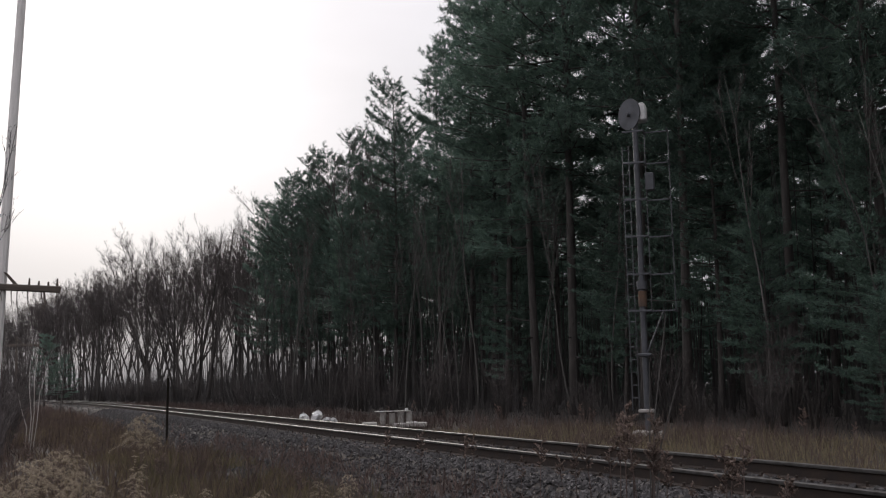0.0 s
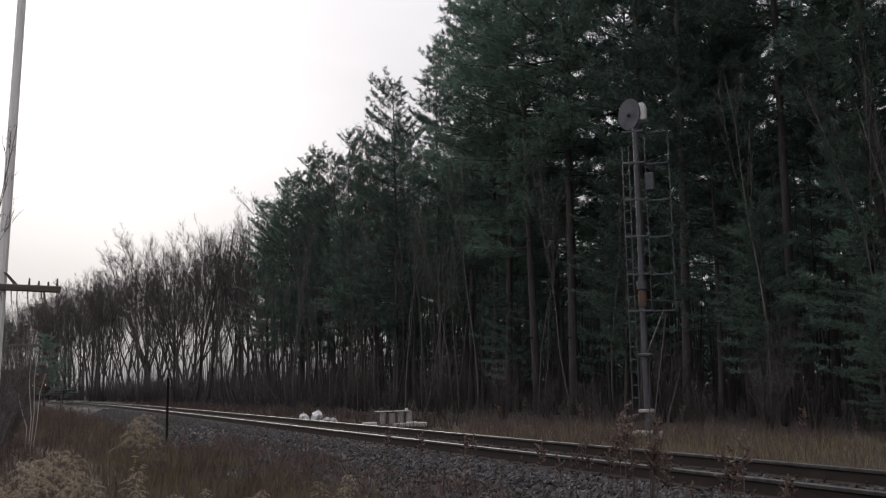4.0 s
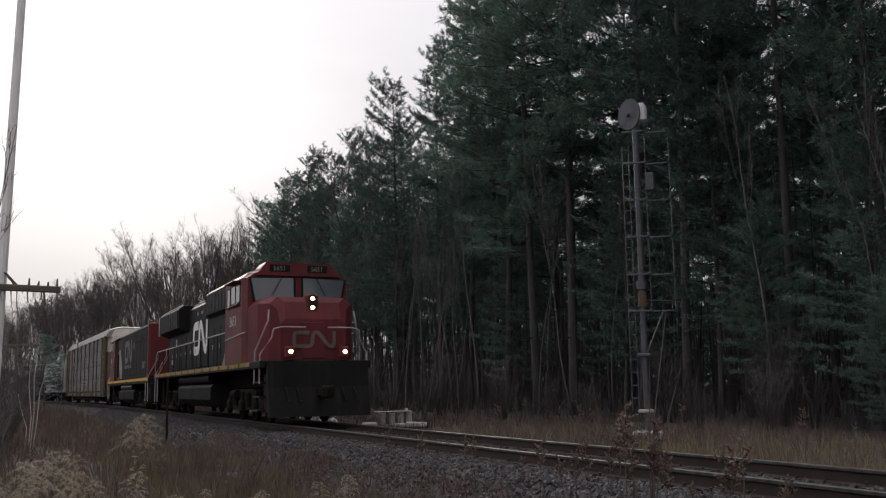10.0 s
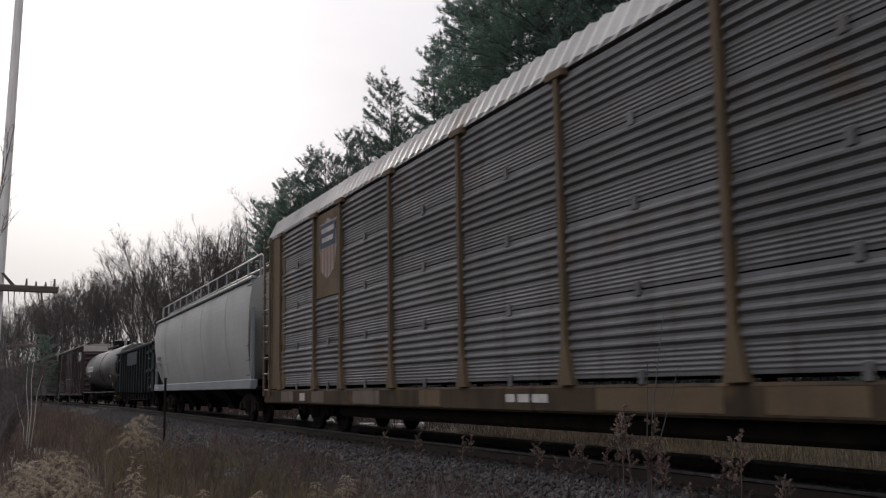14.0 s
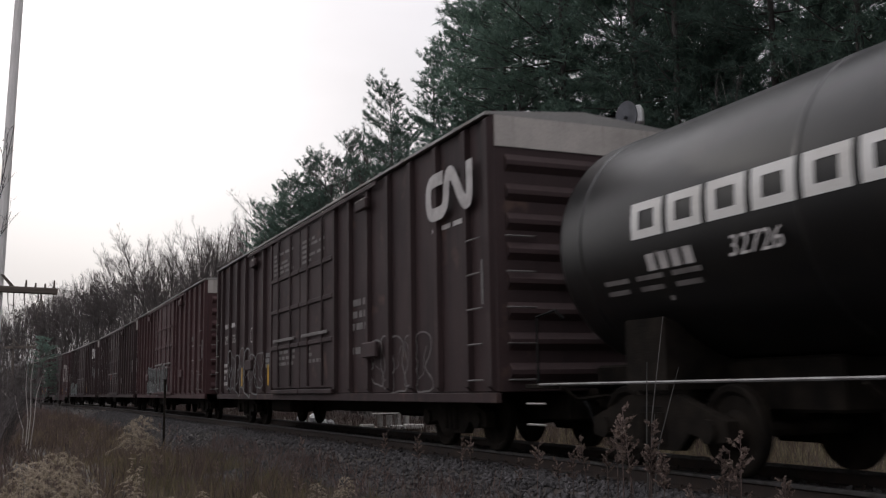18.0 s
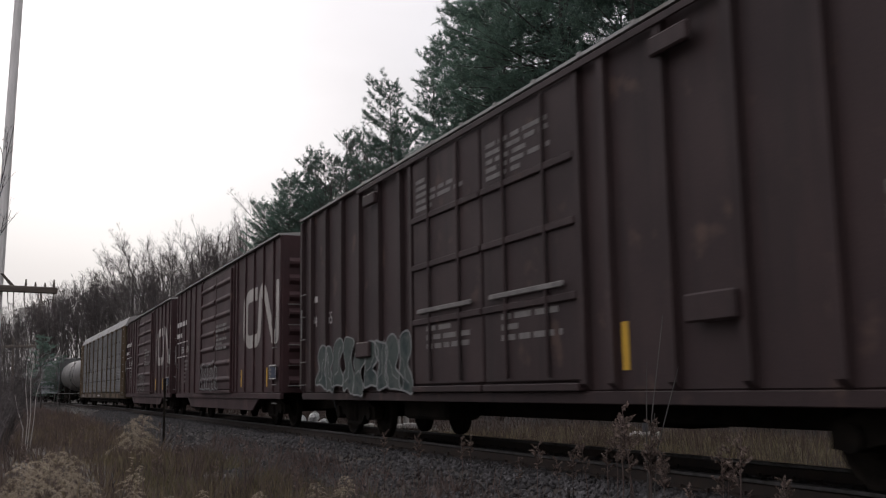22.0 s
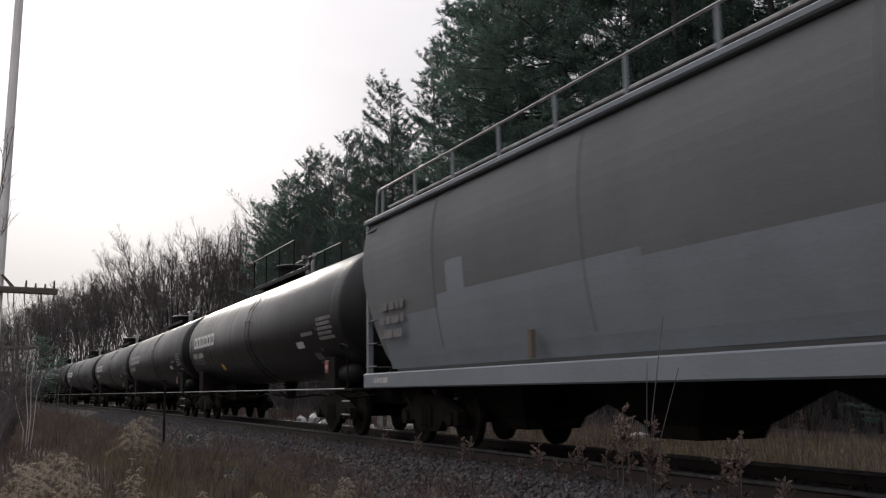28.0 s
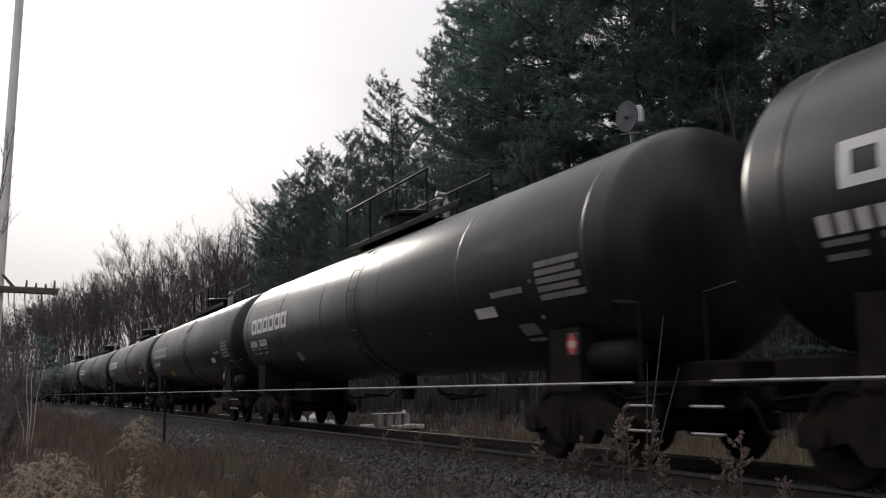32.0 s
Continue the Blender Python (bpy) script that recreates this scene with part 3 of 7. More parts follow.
M_BLUEGR = mat("blue_green_paint", (0.022, 0.034, 0.04), (0.028, 0.04, 0.045), 1.0, 0.6, 0, 0.05, 40, streak=(0.05, 0.05, 0.045), gloss=0.12)
M_TANK = mat("black_tank_paint", (0.0085, 0.0085, 0.009), (0.014, 0.0135, 0.013), 0.8, 0.33, 0, 0.03, 50, spots=(0.022, 0.02, 0.018), spot_scale=1.1, spot_at=0.6, streak=(0.02, 0.018, 0.0165), vary=0.2, gloss=0.27)
M_TANK2 = mat("grey_tank_paint", (0.15, 0.142, 0.135), (0.105, 0.0975, 0.0938), 0.8, 0.4, 0, 0.03, 50, streak=(0.0525, 0.045, 0.0413), gloss=0.3)
M_YELLOW = mat("yellow_stripe_paint", (0.62, 0.36, 0.03), (0.5, 0.29, 0.03), 2, 0.6, 0, 0.04, 50, streak=(0.3, 0.18, 0.05))
M_DIRTYW = mat("weathered_white_paint", (0.42, 0.39, 0.36), (0.3, 0.28, 0.26), 1.5, 0.65, 0, 0.04, 40, streak=(0.2, 0.18, 0.16))
M_STRIPE = mat("worn_stripe_paint", (0.3, 0.28, 0.26), (0.23, 0.21, 0.19), 0.8, 0.7, 0, 0.03, 50, streak=(0.15, 0.135, 0.12), gloss=0.15)
M_SILL = mat("dirty_yellow_sill", (0.07, 0.05, 0.032), (0.04, 0.031, 0.023), 1.3, 0.8, 0, 0.1, 40, spots=(0.11, 0.075, 0.04), spot_scale=1.8, spot_at=0.62, streak=(0.03, 0.024, 0.02), gloss=0.1)
M_GRIMEL = mat("scuffed_step_edge", (0.07, 0.066, 0.062), (0.04, 0.037, 0.034), 6, 0.8, 0, 0.1, 60, gloss=0.1)
M_WORNY = mat("worn_yellow_stripe", (0.3, 0.19, 0.045), (0.2, 0.135, 0.045), 3, 0.65, 0, 0.04, 50, streak=(0.11, 0.08, 0.045), gloss=0.2)
M_STENCIL = mat("stencil_white", (0.5, 0.48, 0.46), (0.36, 0.34, 0.33), 6, 0.7, 0, 0.02, 60)
M_FAINT = mat("faint_stencil", (0.19, 0.178, 0.17), (0.13, 0.12, 0.115), 6, 0.7, 0, 0.02, 60, gloss=0.2)
M_TAG = mat("spray_paint", (0.24, 0.24, 0.235), (0.13, 0.135, 0.135), 3, 0.7, 0, 0.02, 60)
M_TEAL = mat("green_spray_paint", (0.045, 0.062, 0.056), (0.085, 0.095, 0.088), 2.5, 0.7, 0, 0.02, 60, spots=(0.03, 0.045, 0.045), spot_scale=3.0, spot_at=0.55, gloss=0.15)
M_SPRAY = mat("pale_green_spray", (0.07, 0.075, 0.07), (0.045, 0.05, 0.048), 1.5, 0.75, 0, 0.02, 60, gloss=0.15)
M_FADEDRED = mat("faded_red", (0.2, 0.1, 0.075), (0.16, 0.1, 0.08), 3, 0.7, 0, 0.02, 60)
M_REDTAG = mat("red_plate", (0.5, 0.05, 0.04), (0.4, 0.04, 0.035), 3, 0.5, 0, 0.02, 60)
M_NAVY = mat("navy_plate", (0.03, 0.04, 0.07), (0.042, 0.05, 0.075), 3, 0.6, 0, 0.02, 60, gloss=0.2)
# near-black for screens, also laid on flat as the shade of recesses
M_DARKIN = mat("dark_screen", (0.008, 0.008, 0.009), (0.014, 0.014, 0.014), 6, 0.8, 0, 0.3, 80)
M_LAMP = glowing("headlamp_glow", (1.0, 0.64, 0.3), 13.0)
M_GLASS = bpy.data.materials.new("cab_glass")
M_GLASS.use_nodes = True
_g = M_GLASS.node_tree.nodes["Principled BSDF"].inputs
_g["Base Color"].default_value, _g["Roughness"].default_value, _g["Specular IOR Level"].default_value = (0.07, 0.08, 0.092, 1), 0.08, 0.9

CARS, WHEELS = [], []


def car(name, label, category, centre, bolster, group=""):
    c = thing(name, label, category, group)
    CARS.append((c, centre, bolster))
    return c


# ---- lettering and marks on the sides ----
def lettering(text, parent, x, z, y, height, material, end=0, label="", wide=1.0):
    """Words on the near side (normal -y), or on the leading end when end is 1."""
    cu = bpy.data.curves.new("lettering", "FONT")
    cu.body, cu.size, cu.extrude, cu.offset = text, height * 1.4, 0.002, 0.0
    tmp = new("lettering", cu)
    me = bpy.data.meshes.new_from_object(tmp)
    bpy.data.objects.remove(tmp)
    me.materials.clear()
    me.materials.append(material)
    me.name = "lettering"
    m = pose(x, y, z, 90, 0, 0) if not end else pose(x, y, z, 90, 0, 90)
    return part("lettering", me, material, parent, label, at=m @ Matrix.Diagonal((wide, 1, 1, 1)))


def ribbon(pts, width, close=6):
    """A painted band along points in the plane, corners rounded; gives (left, right) point lists."""
    fine = [Vector(pts[0])]
    for i in range(1, len(pts) - 1):
        a, b, c = Vector(pts[i - 1]), Vector(pts[i]), Vector(pts[i + 1])
        k = min(0.42, 1.1 * width / max((a - b).length, 0.01)), min(0.42, 1.1 * width / max((c - b).length, 0.01))
        p, q = b.lerp(a, k[0]), b.lerp(c, k[1])
        for j in range(close + 1):
            t = j / close
            fine.append(p * (1 - t) ** 2 + b * 2 * t * (1 - t) + q * t * t)
    fine.append(Vector(pts[-1]))
    le, ri = [], []
    for i, p in enumerate(fine):
        d = (fine[min(i + 1, len(fine) - 1)] - fine[max(i - 1, 0)]).normalized()
        n = Vector((-d.y, d.x)) * width / 2
        le.append(p + n)
        ri.append(p - n)
    return le, ri


def band(sh, pts, width, y, end=None):
    """Adds a ribbon of (x, z) points in the plane y to a Shape (or of (y, z) points in the plane x = end)."""
    le, ri = ribbon(pts, width)
    n = len(le)
    if end is None:
        v = [(p.x, y, p.y) for p in le] + [(p.x, y, p.y) for p in ri]
    else:
        v = [(end, p.x, p.y) for p in le] + [(end, p.x, p.y) for p in ri]
    return sh.add(v, [(i, i + 1, n + i + 1, n + i) for i in range(n - 1)])


SNAKE = ((0.40, 0.90), (0.07, 0.90), (0.07, 0.08), (0.45, 0.08), (0.49, 0.92), (0.60, 0.92), (0.83, 0.08), (0.95, 0.08), (0.95, 1.0))


def emblem(parent, x0, x1, z0, z1, y, material, width=0.15, end=None):
    """The railway's emblem: one winding band."""
    pts = [(x0 + (x1 - x0) * u, z0 + (z1 - z0) * v) for u, v in SNAKE]
    return part("emblem", band(Shape(), pts, width * (x1 - x0) * 0.72, y, end), material, parent, "winding pale band")


def emblem_over_ribs(parent, x0, x1, z0, z1, material, width, h):
    """The emblem painted on the flat sheet and across the faces of the ribs."""
    pts = [(x0 + (x1 - x0) * u, z0 + (z1 - z0) * v) for u, v in SNAKE]
    bm = bmesh.new()
    bm.from_mesh(band(Shape(), pts, width * (x1 - x0) * 0.72, -1.477).mesh("emblem", material))
    xs = [h - 0.08, h - 0.78] + [h - 0.78 - 1.03 * i for i in range(1, 6)]
    for x in xs:
        if x0 - 0.1 < x < x1 + 0.1:
            q = bmesh.new()
            q.from_mesh(band(Shape(), pts, width * (x1 - x0) * 0.72, -1.518).mesh("emblem", material))
            for k, n in ((x - 0.058, -1), (x + 0.058, 1)):
                bmesh.ops.bisect_plane(q, geom=q.verts[:] + q.edges[:] + q.faces[:], plane_co=(k, 0, 0), plane_no=(n, 0, 0), clear_outer=True)
            tmp = bpy.data.meshes.new("emblem")
            q.to_mesh(tmp)
            bm.from_mesh(tmp)
    me = bpy.data.meshes.new("emblem")
    bm.to_mesh(me)
    me.materials.append(material)
    return part("emblem", me, material, parent, "winding pale band")


def bars(parent, x0, x1, z0, z1, lines, y, material, seed=0, fill=0.55, name="stencil_bar"):
    """Small print as plain bars."""
    rng = random.Random(seed)
    h = (z1 - z0) / lines
    o = None
    for i in range(lines):
        z = z1 - h * (i + 0.5)
        x = x0
        while x < x1 - 0.03:
            w = min(rng.uniform(0.12, 0.4) * (x1 - x0), x1 - x)
            o = part(name, Shape().box(x, x + w * 0.9, y, y + 0.003, z - h * fill / 2, z + h * fill / 2), material, parent)
            x += w + 0.04 * (x1 - x0)
            if rng.random() < 0.18:
                break
    return o


def block_letters(parent, x0, x1, z0, z1, n, y_at, material):
    """A maker's name as plain frames of its size; y_at gives the surface."""
    w, h = (x1 - x0) / n, z1 - z0
    zs = [z0, z0 + 0.24 * h, z0 + 0.41 * h, z0 + 0.59 * h, z1 - 0.24 * h, z1]
    for i in range(n):
        a, b, t = x0 + w * i, x0 + w * (i + 0.86), w * 0.22
        xs = (a, a + t, b - t, b)
        f = [(4 * r + k, 4 * r + k + 1, 4 * r + k + 5, 4 * r + k + 4) for r in range(5) for k in range(3) if k != 1 or r in (0, 4)]
        part("maker_mark", Shape().add([(x, y_at(z), z) for z in zs for x in xs], f), material, parent, "pale block mark")


def rounded(pts, times=2):
    """A closed loop with its corners cut off again and again."""
    for _ in range(times):
        out = []
        for i, p in enumerate(pts):
            q = pts[(i + 1) % len(pts)]
            out += [(p[0] * 0.75 + q[0] * 0.25, p[1] * 0.75 + q[1] * 0.25), (p[0] * 0.25 + q[0] * 0.75, p[1] * 0.25 + q[1] * 0.75)]
        pts = out
    return pts


def graffiti(parent, x0, x1, z0, z1, y, seed, material=None, width=0.09, fill=None):
    """Sprayed swollen shapes that spell nothing, outlined, some filled in."""
    rng = random.Random(seed)
    g = None
    x, H, n = x0, z1 - z0, 0
    while x < x1:
        w = H * rng.uniform(0.5, 0.75)
        cx, lean = x + w / 2, rng.uniform(-0.22, 0.22) * H
        lo, hi = z0 + rng.uniform(-0.05, 0.1) * H, z1 + rng.uniform(-0.1, 0.08) * H
        bite = rng.choice((-1, 1))
        core = [(-0.5, 0.0), (-0.55, 0.3), (-0.35 + 0.25 * (bite < 0), 0.5), (-0.55, 0.72), (-0.45, 1.0), (0.1, 1.05), (0.52, 0.95), (0.55, 0.68), (0.35 - 0.3 * (bite > 0), 0.48), (0.58, 0.25), (0.5, -0.04), (0.0, 0.05)]
        loop = rounded([(cx + w * u * rng.uniform(0.7, 1.3) + lean * (v - 0.5), lo + (hi - lo) * (v + rng.uniform(-0.09, 0.09))) for u, v in core])
        k = len(loop)
        line = band(Shape(), loop + [loop[0]], width * rng.uniform(0.35, 0.55), y - 0.003 - 0.0004 * n)
        top = part("graffiti", line, material or M_TAG, parent, "sprayed pale scrawl")
        a, b, d = rng.uniform(0.15, 0.45), rng.uniform(0.4, 0.75), rng.choice((-1, 1))
        stroke = [(cx - 0.28 * d * w, lo + a * H), (cx + 0.05 * d * w, lo + (a + 0.08) * H), (cx + 0.1 * d * w, lo + b * H), (cx + 0.3 * d * w, lo + (b + 0.15) * H)]
        part("graffiti", band(Shape(), stroke, width * rng.uniform(0.25, 0.4), y - 0.004 - 0.0004 * n), material or M_TAG, parent)
        if fill:
            part("sprayed_fill", Shape().add([(px, y + 0.002, pz) for px, pz in loop] + [(cx, y + 0.002, (lo + hi) / 2)], [(k, i, (i + 1) % k) for i in range(k)]), fill, top)
        g = g or top
        x += w * rng.uniform(0.86, 1.02)
        n += 1
    return g


def strip(c, *xs):
    for x in xs:
        part("reflector_strip", Shape().box(x - 0.06, x + 0.06, -1.48, -1.471, 1.05, 1.55), M_YELLOW, c, "yellow reflective strip")


# ---- running gear ----
def _sideframe():
    s = Shape()
    s.slab([(-1.15, 0.36), (-1.15, 0.55), (-0.75, 0.68), (-0.4, 0.80), (0.4, 0.80), (0.75, 0.68), (1.15, 0.55), (1.15, 0.36), (0.95, 0.33), (0.6, 0.42), (0.4, 0.24), (-0.4, 0.24), (-0.6, 0.42), (-0.95, 0.33)], -0.07, 0.07)
    for k in (-0.16, 0, 0.16):
        s.tube([(k, -0.08, 0.3), (k, -0.08, 0.62)], 0.06, 8)
    for k in (-0.9, 0.9):
        s.disc(k, -0.12, 0.08, 0.45, 0.12, 12)
    return s.mesh("side_frame", M_GRIME)


def _wheelset():
    s = Shape()
    s.tube([(0, -0.98, 0), (0, 0.98, 0)], 0.075, 8)
    for k in (-1, 1):
        y = 0.7535 * k
        n = 24
        prof = [(-0.068, 0.16), (-0.068, 0.38), (-0.05, 0.45), (0.05, 0.452), (0.068, 0.43), (0.06, 0.38), (0.02, 0.34), (0.02, 0.2), (0.08, 0.14), (0.08, 0.0)]
        rings = [[(q * math.cos(2 * math.pi * j / n), y + a * k, q * math.sin(2 * math.pi * j / n)) for j in range(n)] for a, q in prof]
        s.loft(rings, False)
    return s.mesh("wheelset", M_GRIME, False)


M_RUNG = mat("worn_grab_iron", (0.17, 0.16, 0.155), (0.09, 0.082, 0.078), 8, 0.7, 0.2, 0.1, 60, gloss=0.2)
G_FRAME, G_SET = _sideframe(), _wheelset()
G_BOLSTER = Shape().box(-0.2, 0.2, -1.1, 1.1, 0.4, 0.72, 0.04).box(-0.35, 0.35, -0.3, 0.3, 0.72, 0.86, 0.03).mesh("truck", M_GRIME)
G_COUPLER = Shape().box(-0.55, 0.15, -0.09, 0.09, 0.72, 0.92, 0.02).box(0.12, 0.42, -0.14, 0.14, 0.66, 0.98, 0.04).box(0.36, 0.5, -0.16, -0.02, 0.68, 0.96, 0.03).mesh("coupler", M_GRIME)
G_HOSE = Shape().tube([(0, 0, 0), (0.12, 0.02, -0.12), (0.2, 0.05, -0.32), (0.3, 0.06, -0.38)], 0.025, 6).mesh("air_hose", M_BLACK)
G_RUNG = Shape().tube([(-0.22, 0, 0), (0.22, 0, 0)], 0.014, 5).mesh("rung", M_RUNG)
G_RUNGD = Shape().tube([(-0.22, 0, 0), (0.22, 0, 0)], 0.01, 5).mesh("rung", M_GRIMEL)
G_RUNGB = Shape().tube([(-0.22, 0, 0), (0.22, 0, 0)], 0.014, 5).mesh("rung", M_DULL)


def truck(parent, x, axles=(-0.9, 0.9), frames=(0.0,)):
    t = part("truck", G_BOLSTER, None, parent, at=pose(x, 0, 0))
    for side in (-1, 1):
        for f in frames:
            part("side_frame", G_FRAME, None, t, at=pose(f, side * 1.02, 0, 0, 0, 0 if side < 0 else 180))
    for a in axles:
        w = part("wheelset", G_SET, None, t)
        w.matrix_parent_inverse = Matrix.Translation((a, 0, 0.452))
        WHEELS.append(w)
    return t


def gear(parent, half, tx):
    for k in (-1, 1):
        truck(parent, k * tx)
        part("coupler", G_COUPLER, None, parent, at=pose(k * half, 0, 0.0, 0, 0, 0 if k > 0 else 180))
        part("air_hose", G_HOSE, None, parent, at=pose(k * (half + 0.05), -0.3 * k, 0.75, 0, 0, 0 if k > 0 else 180))


def rungs(parent, x, y, zs, mesh=None, turn=0):
    for z in zs:
        part("rung", mesh or G_RUNG, None, parent, at=pose(x, y, z, 0, 0, turn))


def span(a, b, n):
    return [a + (b - a) * i / (n - 1) for i in range(n)]


# ---- boxcars ----
def boxcar(S0, S1, paint, label, seed, style="plug", marks=(), white_end=True):
    L = S1 - S0
    h = L / 2
    c = car("boxcar", label, "boxcar", (S0 + S1) / 2, h - 2.3, "boxcars of the train")
    rng = random.Random(seed)
    W, Z0, Z1 = 1.47, 0.84, 4.56
    part("body", Shape().box(-h, h, -W, W, Z0, Z1, 0.015), paint, c)
    roof = part("roof", Shape().profile([(-1.5, 4.56), (-1.5, 4.58), (0, 4.72), (1.5, 4.58), (1.5, 4.56)], -h + 0.01, h - 0.01), M_ROOFM, c, "weathered galvanised roof")
    for i in range(int(L / 1.0)):
        x = -h + (i + 0.0) * L / int(L / 1.0)
        x1 = x + L / int(L / 1.0)
        part("roof_sheet", Shape().profile([(-1.56, 4.56), (-1.56, 4.6), (0, 4.74), (1.56, 4.6), (1.56, 4.56)], x + 0.034, x1 - 0.034), M_ROOFM, roof)
        part("roof_rib", Shape().profile([(-1.57, 4.56), (-1.57, 4.62), (0, 4.77), (1.57, 4.62), (1.57, 4.56)], max(x - 0.03, -h), x + 0.03), M_ROOFM, roof)
    sill = Shape().box(-h, h, -W - 0.03, -W + 0.05, 0.7, Z0 - 0.002, 0.01).box(-h, h, W - 0.05, W + 0.03, 0.7, Z0 - 0.002, 0.01)
    part("side_sill", sill, paint, c)
    if style == "slide":
        sk = Shape()
        for y in (-W + 0.02, W - 0.06):
            sk.slab([(-5.4, 0.7), (-4.7, 0.4), (4.7, 0.4), (5.4, 0.7)], y, y + 0.04)
        part("fishbelly_sill", sk, paint, c)
    part("underframe", Shape().box(-h + 0.1, h - 0.1, -0.35, 0.35, 0.45, 0.8, 0.02).box(-h * 0.45, -h * 0.25, -1.1, -0.5, 0.4, 0.78, 0.05).box(h * 0.1, h * 0.2, 0.4, 1.1, 0.35, 0.75, 0.05), M_GRIME, c)
    d0, d1 = -2.45, 2.4
    deep = 0.085 if style == "plug" else 0.045
    rib = Shape().profile([(-0.0, Z0), (-deep, Z0 + 0.08), (-deep, Z1 - 0.06), (0.0, Z1)], -0.06, 0.06).mesh("rib", paint)
    xs = [-h + 0.08, h - 0.08]
    i = 0
    while h - 0.78 - 1.03 * i > 2.6:
        xs += [-h + 0.78 + 1.03 * i, h - 0.78 - 1.03 * i]
        i += 1
    xs += [d0 - 0.08, d1 + 0.08]
    for x in xs:
        part("rib", rib, None, c, at=pose(x, -W, 0))
        part("rib", rib, None, c, at=pose(x, W, 0, 0, 0, 180))
    for side in (-1, 1):
        for k in (0, 1):
            a, b = (d0, -0.03) if k == 0 else (0.03, d1)
            y0, y1 = (-W - 0.06, -W) if side < 0 else (W, W + 0.06)
            door = part("door", Shape().box(a, b, y0, y1, 0.95, 4.42, 0.02), paint, c)
            if side > 0:
                continue
            bar = Shape()
            if style == "plug":
                for q in (0.28, 0.72):
                    x = a + (b - a) * q
                    part("lock_rod", Shape().tube([(x, y0 - 0.03, 1.0), (x, y0 - 0.03, 4.4)], 0.025, 6), paint, door)
                for z in (1.9, 2.75, 3.5):
                    part("cross_rib", Shape().box(a, b, y0 - 0.035, y0, z - 0.05, z + 0.05, 0.015), paint, door)
                part("lock_handle", Shape().box(a + 0.25, b - 0.25, y0 - 0.06, y0 - 0.03, 2.02, 2.09, 0.01), M_FAINT, door)
                if seed != 4:
                    bars(door, a + 0.15, b - 0.5, 3.6, 4.15, 5, y0 - 0.004, M_FAINT, seed + k)
                    bars(door, a + 0.5, b - 0.35, 1.45, 1.85, 3, y0 - 0.004, M_FAINT, seed + k + 5)
            else:
                for z in span(1.25, 4.1, 7):
                    part("cross_rib", Shape().profile([(y0, z - 0.09), (y0 - 0.05, z - 0.02), (y0 - 0.05, z + 0.02), (y0, z + 0.09)], a + 0.1, b - 0.1), paint, door)
                part("door_post", Shape().box(a if k == 0 else b - 0.1, a + 0.1 if k == 0 else b, y0 - 0.05, y0, 0.95, 4.42, 0.015), paint, door)
                if k:
                    bars(door, a + 0.3, b - 0.5, 2.1, 2.9, 6, y0 - 0.055, M_FAINT, seed)
            part("door_track", Shape().box(a, b, y0 - 0.05, y1, 0.84, 0.93, 0.01), paint, door)
    if style == "plug":
        part("upper_track", Shape().box(d0 - 2.6, d1 + 2.6, -W - 0.11, -W - 0.085, 4.43, 4.52, 0.01), paint, c)
        for q in (-1, 1):
            part("stop_plate", Shape().box(q * 4.3 - 0.3, q * 4.3 + 0.3, -W - 0.16, -W - 0.08, 4.1, 4.3, 0.02), paint, c)
            part("stop_plate", Shape().box(q * 4.7 - 0.35, q * 4.7 + 0.35, -W - 0.15, -W - 0.08, 1.45, 1.72, 0.02), paint, c)
    # leading and trailing ends
    for k in (-1, 1):
        for z in span(1.1, 3.9, 8):
            part("end_rib", Shape().profile([(0, -0.12), (-0.07, -0.03), (-0.07, 0.03), (0, 0.12)], -1.3, 1.3), paint, c, at=pose(k * h, 0, z, 0, 0, 90 if k > 0 else -90))
        if white_end:
            part("end_cap_panel", Shape().box(-0.012 + k * (h + 0.002), 0.012 + k * (h + 0.006), -W + 0.02, W - 0.02, 4.12, 4.55, 0.003), M_DIRTYW, c, "weathered white upper panel")
        rungs(c, k * (h - (0.42 if style == "plug" else 0.22)), -W - 0.12, span(1.0, 2.9, 5) if style == "plug" or k < 0 else span(0.6, 1.9, 4))
        part("grab_bar", Shape().tube([(k * (h - 0.2), -W - 0.1, 2.0), (k * (h - 0.2), -W - 0.1, 2.6)], 0.014, 5), M_STEEL, c)
        rungs(c, k * (h + 0.06), -W + 0.35, span(1.0, 2.9, 5), turn=90)
    part("hand_brake_wheel", Shape().tube([(-h - 0.2 + 0.0, 0.7 + 0.28 * math.cos(a), 2.6 + 0.28 * math.sin(a)) for a in span(0, 6.283, 15)], 0.02, 5), M_STEEL, c)
    for m in marks:
        m(c)
    gear(c, h + 0.1, h - 2.3)
    return c


Y = -1.474
DOC = "dark brown ribbed boxcar with plug doors"


def mk(f, *a):
    return lambda c: f(c, *a)


def box_frame(c, x0, x1, z0, z1):
    sh = Shape()
    band(sh, [(x0, z0), (x0, z1)], 0.03, Y)
    band(sh, [(x1, z0), (x1, z1)], 0.03, Y)
    band(sh, [(x0, z0), (x1, z0)], 0.03, Y)
    band(sh, [(x0, z1), (x1, z1)], 0.03, Y)
    part("stencil_frame", sh, M_STENCIL, c)


